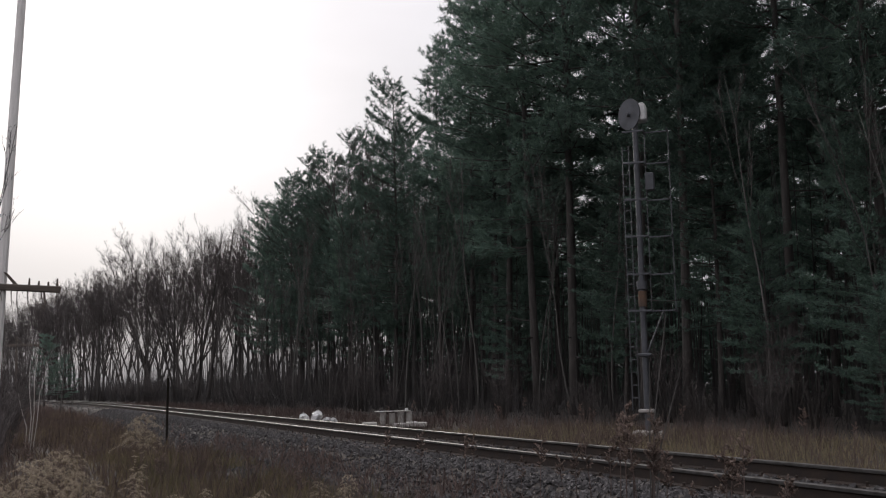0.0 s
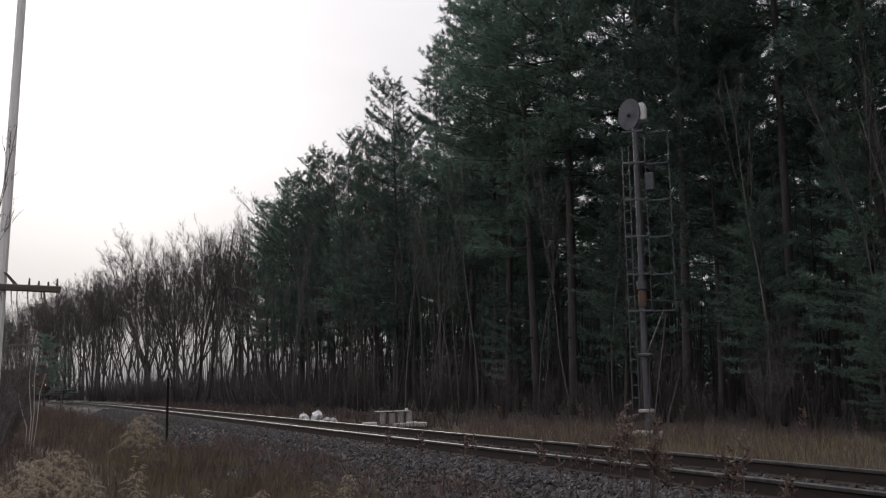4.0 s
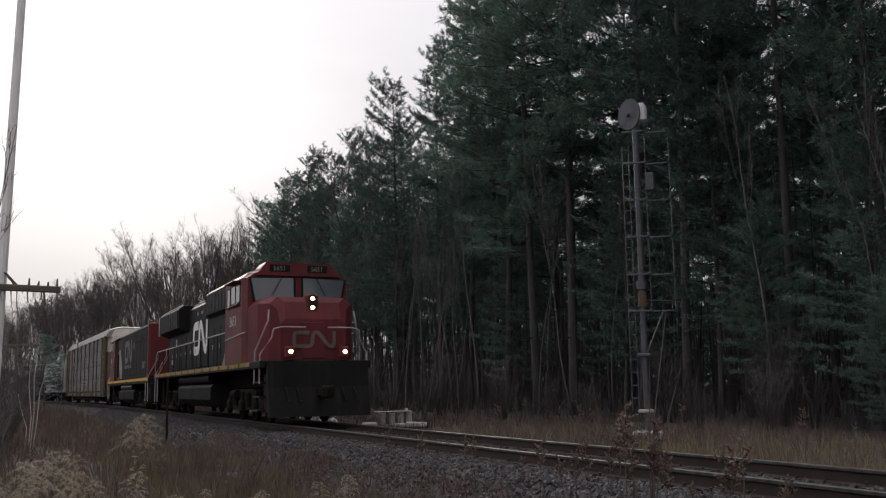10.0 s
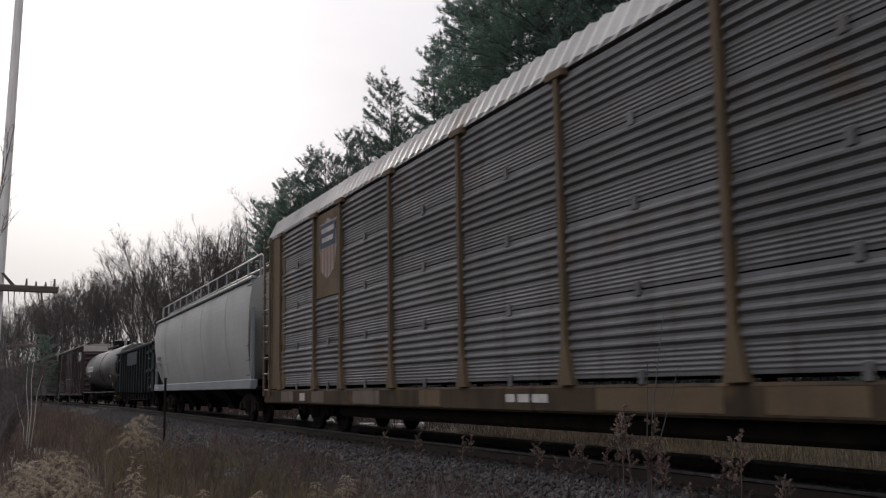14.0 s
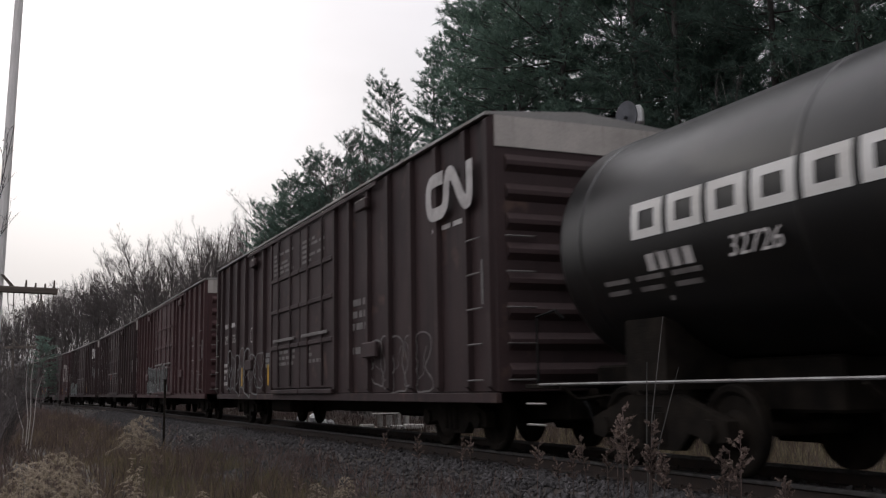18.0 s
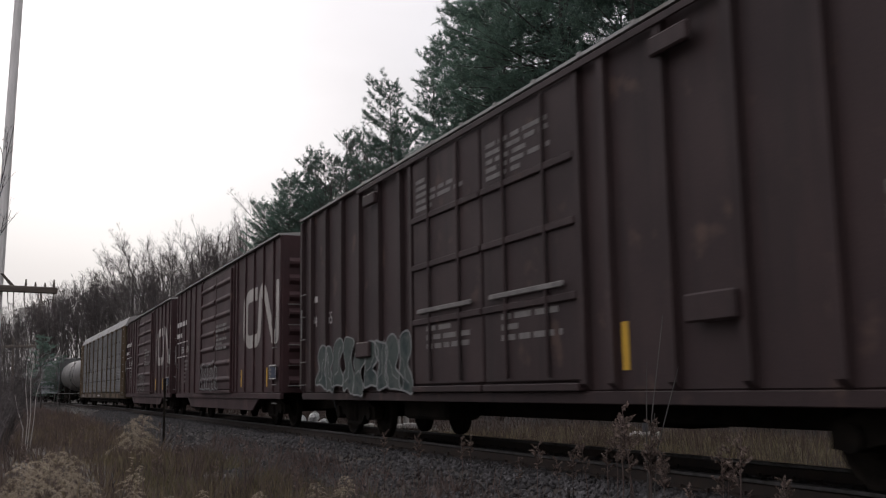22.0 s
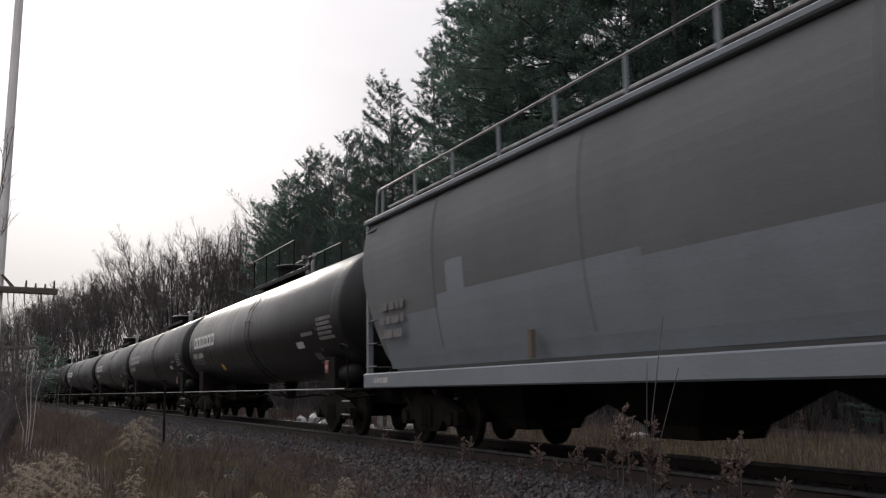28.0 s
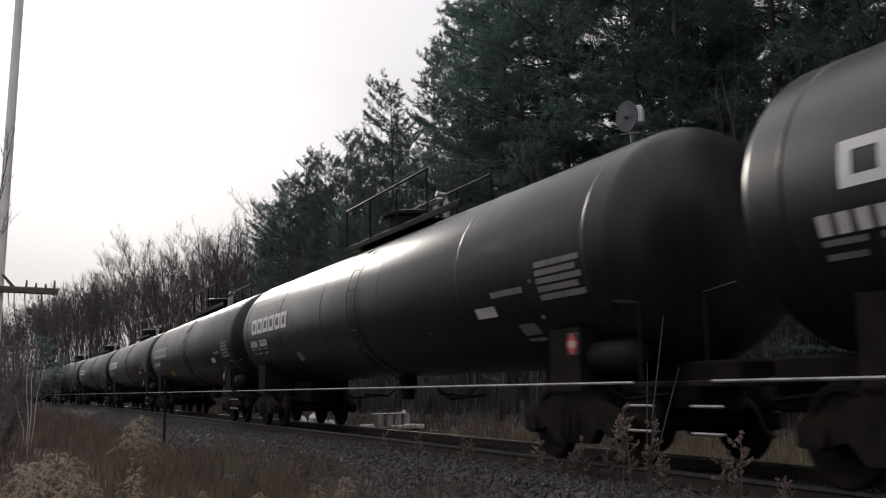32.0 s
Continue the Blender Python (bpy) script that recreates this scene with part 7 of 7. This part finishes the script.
def sheet_heap():
    m = thing("plastic_heap", "crumpled white plastic sheeting heaped beside the track", "debris", m=pose(-4.75, 35.6, land(2.8, 34.6), 0, 0, 20))
    rng = random.Random(8)
    for a, b, h, x0, tip in ((0.26, 0.36, 0.46, -0.34, -0.1), (0.3, 0.4, 0.54, -0.02, 0.14), (0.36, 0.36, 0.27, 0.36, 0.08), (0.22, 0.3, 0.25, 0.72, -0.05), (0.3, 0.3, 0.17, -0.72, 0.1)):
        rings = []
        for i in range(8):
            t = i / 7
            q = (1 - t) ** 0.55 * (1 - 0.25 * math.sin(t * 6))
            rings.append([(x0 + tip * t + a * q * math.cos(u) * rng.uniform(0.62, 1.2), b * q * math.sin(u) * rng.uniform(0.62, 1.2), h * t + rng.uniform(-0.05, 0.05) * (t > 0) - 0.03) for u in span(0, 2 * math.pi, 17)[:-1]])
        part("sheet_fold", Shape().loft(rings), M_SHEET, m)


def stacked_pallet():
    m = thing("loaded_pallet", "low wooden pallet with pale drums and boxes beside the track", "pallet", m=pose(-1.75, 31.3, land(3.8, 29.4), 0, 0, 22) @ Matrix.Diagonal((1.1, 1.1, 1.0, 1)))
    for y in (-0.35, 0, 0.35):
        part("bearer", Shape().box(-0.75, 0.75, y - 0.05, y + 0.05, 0, 0.1, 0.01), M_TIE, m)
    for i in range(7):
        x = -0.72 + 0.22 * i
        part("slat", Shape().box(x, x + 0.16, -0.45, 0.45, 0.1, 0.13, 0.005), M_TIE, m)
    for i, (x, h) in enumerate(((-0.3, 0.36), (-0.02, 0.34), (0.24, 0.36), (0.5, 0.38))):
        d = part("drum", Shape().loft([[(x + q * math.cos(u), -0.1 + q * math.sin(u), 0.13 + z) for u in span(0, 2 * math.pi, 15)[:-1]] for q, z in ((0.07, 0), (0.085, 0.02), (0.085, h - 0.02), (0.07, h))]), M_DULL, m)
        part("lid", Shape().loft([[(x + q * math.cos(u), -0.1 + q * math.sin(u), 0.13 + h + z) for u in span(0, 2 * math.pi, 15)[:-1]] for q, z in ((0.09, 0), (0.09, 0.02))]), M_CONC, d)
    part("board", Shape().box(-0.5, 0.5, -0.24, 0.06, 0.535, 0.56, 0.008), M_CONC, m, "pale board on top")
    part("cup", Shape().tube([(0.42, -0.1, 0.56), (0.42, -0.1, 0.64)], 0.05, 8), M_SHEET, m)
    for x0, x1, z1 in ((-1.0, -0.6, 0.24), (0.3, 0.62, 0.22), (0.64, 0.9, 0.2), (-0.1, 0.26, 0.19)):
        part("block", Shape().box(x0, x1, -0.55, -0.32, 0.05, z1, 0.03), M_CONC, m)


sheet_heap()
stacked_pallet()


# ---- grasses and weeds ----
def blades(name, n, region, height, material, label, seed, width=(0.004, 0.009), lean=0.35, clump=0.6, patch=None):
    rng = np.random.default_rng(seed)
    specs = []
    while len(specs) < n:
        s, la0 = region(rng)
        if patch and noise.noise((s * 0.35, la0 * 0.35, patch)) < -0.28:
            continue
        x, y = along(s, la0)
        z = land(la0, s) - 0.03
        hgt = rng.uniform(*height) * (0.75 + 0.5 * noise.noise((s * 0.25, la0 * 0.25, 9.0)) + 0.25)
        d = rng.normal(0, lean, 2)
        for _ in range(5):
            o = np.array([x + rng.normal(0, clump * 0.12), y + rng.normal(0, clump * 0.12), z])
            h = hgt * rng.uniform(0.5, 1.1)
            v = np.array([d[0] + rng.normal(0, lean * 0.6), d[1] + rng.normal(0, lean * 0.6), 1.0])
            v *= h / np.linalg.norm(v)
            a = rng.uniform(0, math.pi)
            w = np.array([math.cos(a), math.sin(a), 0]) * rng.uniform(*width) * (1 + 0.03 * s)
            specs.append((o, o + v, w))
    tagged(new(name, frond_mesh(name, specs, material)), label, "grass", kind="stuff")


def near_side(rng):
    s = 2 + 70 * rng.random() ** 1.4
    return s, -3.5 - 6.5 * rng.random() ** 1.1 + 0.5 * noise.noise((s * 0.3, 0, 4))


def far_side(rng):
    s = 3 + 22 * rng.random() ** 0.8
    return s, 2.7 + 6.0 * rng.random()


blades("dry_grass", 26000, near_side, (0.2, 0.55), M_STRAW, "matted dry tan grass between camera and track", 51, patch=3.0)
blades("brown_weeds", 24000, near_side, (0.3, 0.75), M_WEED, "red-brown dead weeds between camera and track", 52, lean=0.3, patch=8.0)
blades("tan_grass", 15000, lambda r: (8 + 16 * r.random(), -2.8 - 2.6 * r.random()), (0.12, 0.34), M_GREENISH, "short tan-green grass at the foot of the ballast", 58, lean=0.4, patch=5.0)
blades("trackside_grass", 30000, far_side, (0.12, 0.42), M_STRAWG, "pale dry grass strip beyond the track", 53, lean=0.55, clump=1.2, patch=6.0)
blades("verge_stalks", 4500, far_side, (0.35, 0.85), M_WEED, "thin dead stalks standing in the grass beyond the track", 59, width=(0.003, 0.006), lean=0.2)
blades("verge_weeds", 16000, lambda r: (16 + 90 * r.random() ** 1.3, 2.6 + 6.0 * r.random()), (0.25, 0.6), M_WEED, "brown dead weeds beyond the track", 57, lean=0.4)
blades("far_bank_weeds", 9000, lambda r: (r.uniform(40, 190), -2.9 - 4.5 * r.random()), (0.3, 0.8), M_WEED, "dead weeds along the near bank", 54)
blades("fringe_weeds", 5000, lambda r: (r.uniform(4, 26), -2.1 - 1.0 * r.random()), (0.15, 0.4), M_WEED, "thin dead weeds at the ballast edge", 55, lean=0.5)


def weed_meshes(seed, H, plume, branches, reach=1.0):
    """A dead weed: stalk and branches, and its fluffy or seedy heads."""
    rng = random.Random(seed)
    st = Shape()
    specs = []
    top = Vector((rng.uniform(-0.1, 0.1), rng.uniform(-0.1, 0.1), H))
    st.tube([(0, 0, -0.1), tuple(top * 0.5 + Vector((0.02, 0, 0))), tuple(top)], 0.008, 5, 0.003)
    for i in range(branches):
        t = rng.uniform(0.5, 1.0) ** 0.7
        o = top * t
        a = rng.uniform(0, 6.283)
        ln = reach * H * rng.uniform(0.12, 0.3) * (1.25 - 0.6 * t)
        e = o + Vector((math.cos(a) * ln * 0.7, math.sin(a) * ln * 0.7, ln * rng.uniform(0.3, 0.9)))
        st.tube([tuple(o), tuple(o.lerp(e, 0.5) + Vector((0, 0, 0.02))), tuple(e)], 0.004, 4, 0.002)
        for j in range(plume):
            q = o.lerp(e, rng.uniform(0.35, 1.08))
            v = Vector((rng.gauss(0, 1), rng.gauss(0, 1), rng.gauss(0.3, 0.8))).normalized() * rng.uniform(0.02, 0.055) * reach
            w = v.cross(Vector((rng.gauss(0, 1), rng.gauss(0, 1), rng.gauss(0, 1)))).normalized() * rng.uniform(0.006, 0.014)
            specs.append((tuple(q), tuple(q + v), tuple(w)))
    return st.mesh("stalk", M_WEED, True), specs


def plume_meshes(seed, H, sprays):
    """A dead goldenrod: a stalk whose top bears arching one-sided sprays of fluff."""
    rng = random.Random(seed)
    st, specs = Shape(), []
    top = Vector((rng.uniform(-0.12, 0.12), rng.uniform(-0.12, 0.12), H))
    st.tube([(0, 0, -0.1), tuple(top * 0.5 + Vector((0.03, 0.01, 0))), tuple(top)], 0.006, 5, 0.002)
    for i in range(sprays):
        t = 0.58 + 0.42 * (i + rng.random()) / sprays
        a = i * 2.4 + rng.uniform(-0.5, 0.5)
        ln = H * rng.uniform(0.14, 0.27) * (1.45 - t)* 1.7
        out = Vector((math.cos(a), math.sin(a), 0))
        pts = [top * t + out * ln * q + Vector((0, 0, ln * (0.95 * q - 0.95 * q * q))) for q in (0, 0.3, 0.6, 0.85, 1.0)]
        st.tube([tuple(p) for p in pts], 0.003, 3, 0.0015)
        for j in range(150):
            q = rng.uniform(0.12, 1.0) * 4
            k = min(int(q), 3)
            c = pts[k].lerp(pts[k + 1], q - k) + Vector((rng.gauss(0, 0.012), rng.gauss(0, 0.012), rng.gauss(0.008, 0.012)))
            v = Vector((rng.gauss(0, 1), rng.gauss(0, 1), rng.gauss(0.5, 0.8))).normalized() * rng.uniform(0.008, 0.026)
            w = v.cross(Vector((rng.gauss(0, 1), rng.gauss(0, 1), rng.gauss(0, 1)))).normalized() * rng.uniform(0.002, 0.0055)
            specs.append((tuple(c), tuple(c + v), tuple(w)))
    for i in range(26):
        z = rng.uniform(0.15, 0.62) * H
        a = rng.uniform(0, 6.283)
        v = Vector((math.cos(a), math.sin(a), rng.uniform(-0.7, 0.3))) * rng.uniform(0.04, 0.1)
        o = top * (z / H)
        specs.append((tuple(o), tuple(o + v), (0.0, 0.0, 0.008)))
    return st.mesh("stalk", M_WEED, True), frond_mesh("plume", specs, M_PLUME)


FLUFF = [plume_meshes(60 + i, 1.1, 17) for i in range(4)]
SEEDY = []
for i in range(5):
    stm, sp = weed_meshes(70 + i, 1.0, 26, 15, 0.62)
    SEEDY.append((stm, frond_mesh("seed_head", sp, M_SEED)))


def weeds():
    rng = random.Random(12)

    def at(px, Z, k, kind, label):
        x = px * Z
        la0 = x * math.cos(TH) + Z * math.sin(TH) - DIST
        s = -x * math.sin(TH) + Z * math.cos(TH)
        plant("weed", kind, x, Z, land(la0, s), label, "weed", "dead weeds", k, rng.uniform(0, 360), rng.uniform(-6, 6))

    fl, se = "dead weed with a pale fluffy seed head", "brown dead weed with dry seed heads"
    for px, Z, k in ((-0.308, 15, 1.08), (-0.317, 15.3, 1.0)):
        at(px, Z, k, rng.choice(FLUFF), fl)
    for i in range(17):
        px, Z = rng.uniform(-0.46, -0.29) - 0.01, rng.uniform(8.2, 12.5)
        k = (0.5 + 0.2 * math.exp(-((px + 0.405) / 0.035) ** 2)) * rng.uniform(0.85, 1.12) * (0.72 + Z * 0.027)
        at(px, Z, k, rng.choice(FLUFF), fl)
    for i in range(11):
        px, Z, k = rng.uniform(-0.31, -0.08), rng.uniform(8.0, 12.0), rng.uniform(0.32, 0.5)
        at(px, Z, k, rng.choice(FLUFF), fl)
    for px, Z, k in ((-0.06, 13.6, 0.8), (-0.026, 12.6, 0.78), (0.018, 11.6, 0.72), (0.028, 11.8, 0.66), (0.092, 9.9, 0.75), (0.13, 9.3, 0.7), (0.16, 8.9, 0.8), (0.186, 8.5, 1.12), (0.19, 8.3, 0.95), (0.20, 8.2, 1.0),
                     (0.212, 8.0, 0.8), (0.224, 8.0, 0.72), (0.282, 7.3, 0.85), (0.288, 7.2, 0.95), (0.345, 6.7, 0.72), (0.355, 6.5, 0.6), (0.31, 7.2, 0.5), (0.07, 10.4, 0.55), (0.115, 9.6, 0.6), (0.145, 9.0, 0.85), (0.17, 8.8, 0.9), (0.176, 8.4, 1.05), (0.205, 8.1, 0.9), (0.25, 7.7, 0.55), (0.275, 7.4, 0.8), (0.335, 6.9, 0.62), (-0.27, 17, 0.8), (-0.2, 16, 0.7), (-0.15, 15, 0.5)):
        at(px, Z, k, rng.choice(SEEDY), se)
    for i in range(60):
        s, la0 = rng.uniform(8, 40), rng.uniform(-8, -2.6)
        x, y = along(s, la0)
        plant("weed", rng.choice(SEEDY), x, y, land(la0, s), se, "weed", "dead weeds", rng.uniform(0.35, 0.75), rng.uniform(0, 360), rng.uniform(-8, 8))
    for i in range(26):
        s, la0 = rng.uniform(8, 34), rng.uniform(3, 8)
        x, y = along(s, la0)
        plant("weed", rng.choice(SEEDY), x, y, land(la0, s), se, "weed", "dead weeds", rng.uniform(0.5, 0.95), rng.uniform(0, 360), rng.uniform(-8, 8))
    # whips of a young tree at the ballast edge
    t = thing("whip_sapling", "young leafless sapling of three thin pale stems", "sapling", m=pose(1.72, 8.55, -0.45))
    for dx, dz, dy in ((0.05, 1.55, 0.0), (0.22, 1.95, 0.05), (0.30, 1.5, -0.1), (0.12, 1.1, 0.1)):
        part("stem", Shape().tube([(0, 0, -0.1), (dx * 0.35, dy * 0.5, dz * 0.55), (dx, dy, dz)], 0.008, 5, 0.003), M_PALE, t)
    t = thing("dry_reed", "broken pale dry reed standing in the weeds", "reed", m=pose(-3.32, 8.9, -0.62))
    part("stem", Shape().tube([(0, 0, -0.1), (0.02, 0, 0.35), (0.055, 0.02, 0.74)], 0.011, 5, 0.005), M_STRAW, t)
    # pale clump of stems by the near bank
    t = thing("birch_clump", "clump of thin pale birch stems", "tree", m=pose(-10.95, 26.0, -0.6))
    for dx, dz in ((-0.3, 1.5), (-0.08, 2.2), (0.06, 2.5), (0.24, 2.0)):
        part("stem", Shape().tube([(dx * 0.35, 0, -0.1), (dx * 0.5 + 0.04, 0.05, dz * 0.4), (dx * 0.9 - 0.03, 0.08, dz * 0.75), (dx * 1.3, 0.1, dz)], 0.016, 5, 0.005), M_DIRTYW, t)


weeds()


def bush_meshes(seed, H, n):
    rng = random.Random(seed)
    st, specs = Shape(), []
    for i in range(n):
        a, r = rng.uniform(0, 6.283), rng.uniform(0.1, 0.75)
        e = Vector((math.cos(a) * r * H * 0.6, math.sin(a) * r * H * 0.6, H * rng.uniform(0.6, 1.05)))
        m = e * 0.5 + Vector((rng.gauss(0, 0.08), rng.gauss(0, 0.08), 0.15))
        o = Vector((math.cos(a) * 0.12, math.sin(a) * 0.12, -0.1))
        st.tube([tuple(o), tuple(m), tuple(e)], 0.016, 4, 0.005)
        for j in range(14):
            t = rng.uniform(0.3, 1.0)
            q = m.lerp(e, t * 2 - 1) if t > 0.5 else o.lerp(m, t * 2)
            v = Vector((rng.gauss(0, 0.5), rng.gauss(0, 0.5), rng.uniform(0.2, 1.0))) * H * 0.16
            w = v.cross(Vector((rng.gauss(0, 1), rng.gauss(0, 1), 0.2))).normalized() * 0.007
            specs.append((tuple(q), tuple(q + v), tuple(w)))
            for k in range(2):
                u = Vector((rng.gauss(0, 0.6), rng.gauss(0, 0.6), rng.uniform(0, 0.8))) * H * 0.08
                b = q + v * rng.uniform(0.4, 1)
                specs.append((tuple(b), tuple(b + u), tuple(w * 0.7)))
    return st.mesh("trunk", M_BARK, True), frond_mesh("crown", specs, M_TWIG)


BUSHES = [bush_meshes(81, 2.4, 26), bush_meshes(82, 3.0, 24), bush_meshes(83, 1.6, 22)]


def thickets():
    rng = random.Random(14)
    lb = "leafless brown bush on the bank beside the track"
    for i in range(14):
        s = rng.uniform(22, 75)
        la0 = rng.uniform(-8.8, -6.9) + min(0, (s - 45) * -0.0)
        x, y = along(s, la0)
        plant("bush", rng.choice(BUSHES), x, y, land(la0, s), lb, "bush", "bushes on the bank", rng.uniform(0.7, 1.35), rng.uniform(0, 360))
    for i in range(22):
        s = rng.uniform(70, 230)
        la0 = rng.uniform(-12, -4.2)
        x, y = along(s, la0)
        plant("bush", rng.choice(BUSHES), x, y, land(la0, s), lb, "bush", "bushes on the bank", rng.uniform(0.8, 1.8), rng.uniform(0, 360))
    for i in range(60):
        s = rng.uniform(10, 150)
        la0 = rng.uniform(8.6, 12.5)
        x, y = along(s, la0)
        plant("bush", rng.choice(BUSHES), x, y, land(la0, s), "leafless brown bush at the edge of the wood", "bush", "bushes at the wood", rng.uniform(0.5, 1.1), rng.uniform(0, 360))
    # green young pines at the edge
    for X, Z, k in ((9.0, 20.2, 0.24), (9.9, 21.5, 0.3), (10.6, 20.5, 0.26), (-37.5, 92, 0.55), (-36.6, 94, 0.4)):
        plant("young_pine", PINES[4], X, Z, -0.4, "bushy young green pine", "tree", "young pines", k, rng.uniform(0, 360), wide=1.5)


thickets()


def sky_blocking_trees():
    """Unseen trees added on the camera's own side to keep sky off the train; one sapling."""
    rng = random.Random(33)
    s = -40
    while s < 150:
        la0 = rng.uniform(-34, -20)
        x, y = along(s, la0)
        if rng.random() < 0.5:
            plant("pine_tree", rng.choice(PINES_FAR), x, y, land(la0, s), "tall dark green pine with level layered boughs in the wood", "tree", "pines beside the track", rng.uniform(0.6, 0.85), rng.uniform(0, 360))
        else:
            plant("bare_tree", rng.choice(BARES), x, y, land(la0, s), "leafless grey-brown broadleaf tree at the edge of the wood", "tree", "bare trees", rng.uniform(0.6, 0.85), rng.uniform(0, 360))
        s += rng.uniform(8, 15)
    x, y = along(24.5, -7.55)
    plant("sapling", SLIM[1], x, y, -0.6, "slim leafless sapling with pale grey bark", "tree", "saplings before the pines", 0.95, 40, 2)


sky_blocking_trees()


def motions():
    for c, centre, b in CARS:
        rows = []
        for k in range(65):
            t = k * 0.5
            s = centre - travelled(t)
            p, q = Vector(along(s - b, 0)), Vector(along(s + b, 0))
            d = p - q
            mid = (p + q) / 2
            rows.append((t, pose(mid.x, mid.y, 0, 0, 0, math.degrees(math.atan2(d.y, d.x)))))
        walk(c, rows)

    # all wheelsets turn alike, once for each 2.84 m of way
    turns = []
    for k in range(961):
        t = k / 30
        turns.append((t, pose(0, 0, 0, 0, math.degrees((travelled(t) - travelled(0)) / 0.452), 0)))
    first = WHEELS[0]
    walk(first, turns)
    for w in WHEELS[1:]:
        w.rotation_mode = "QUATERNION"
        w.animation_data_create()
        w.animation_data.action = first.animation_data.action
        w.animation_data.action_slot = first.animation_data.action_slot


motions()
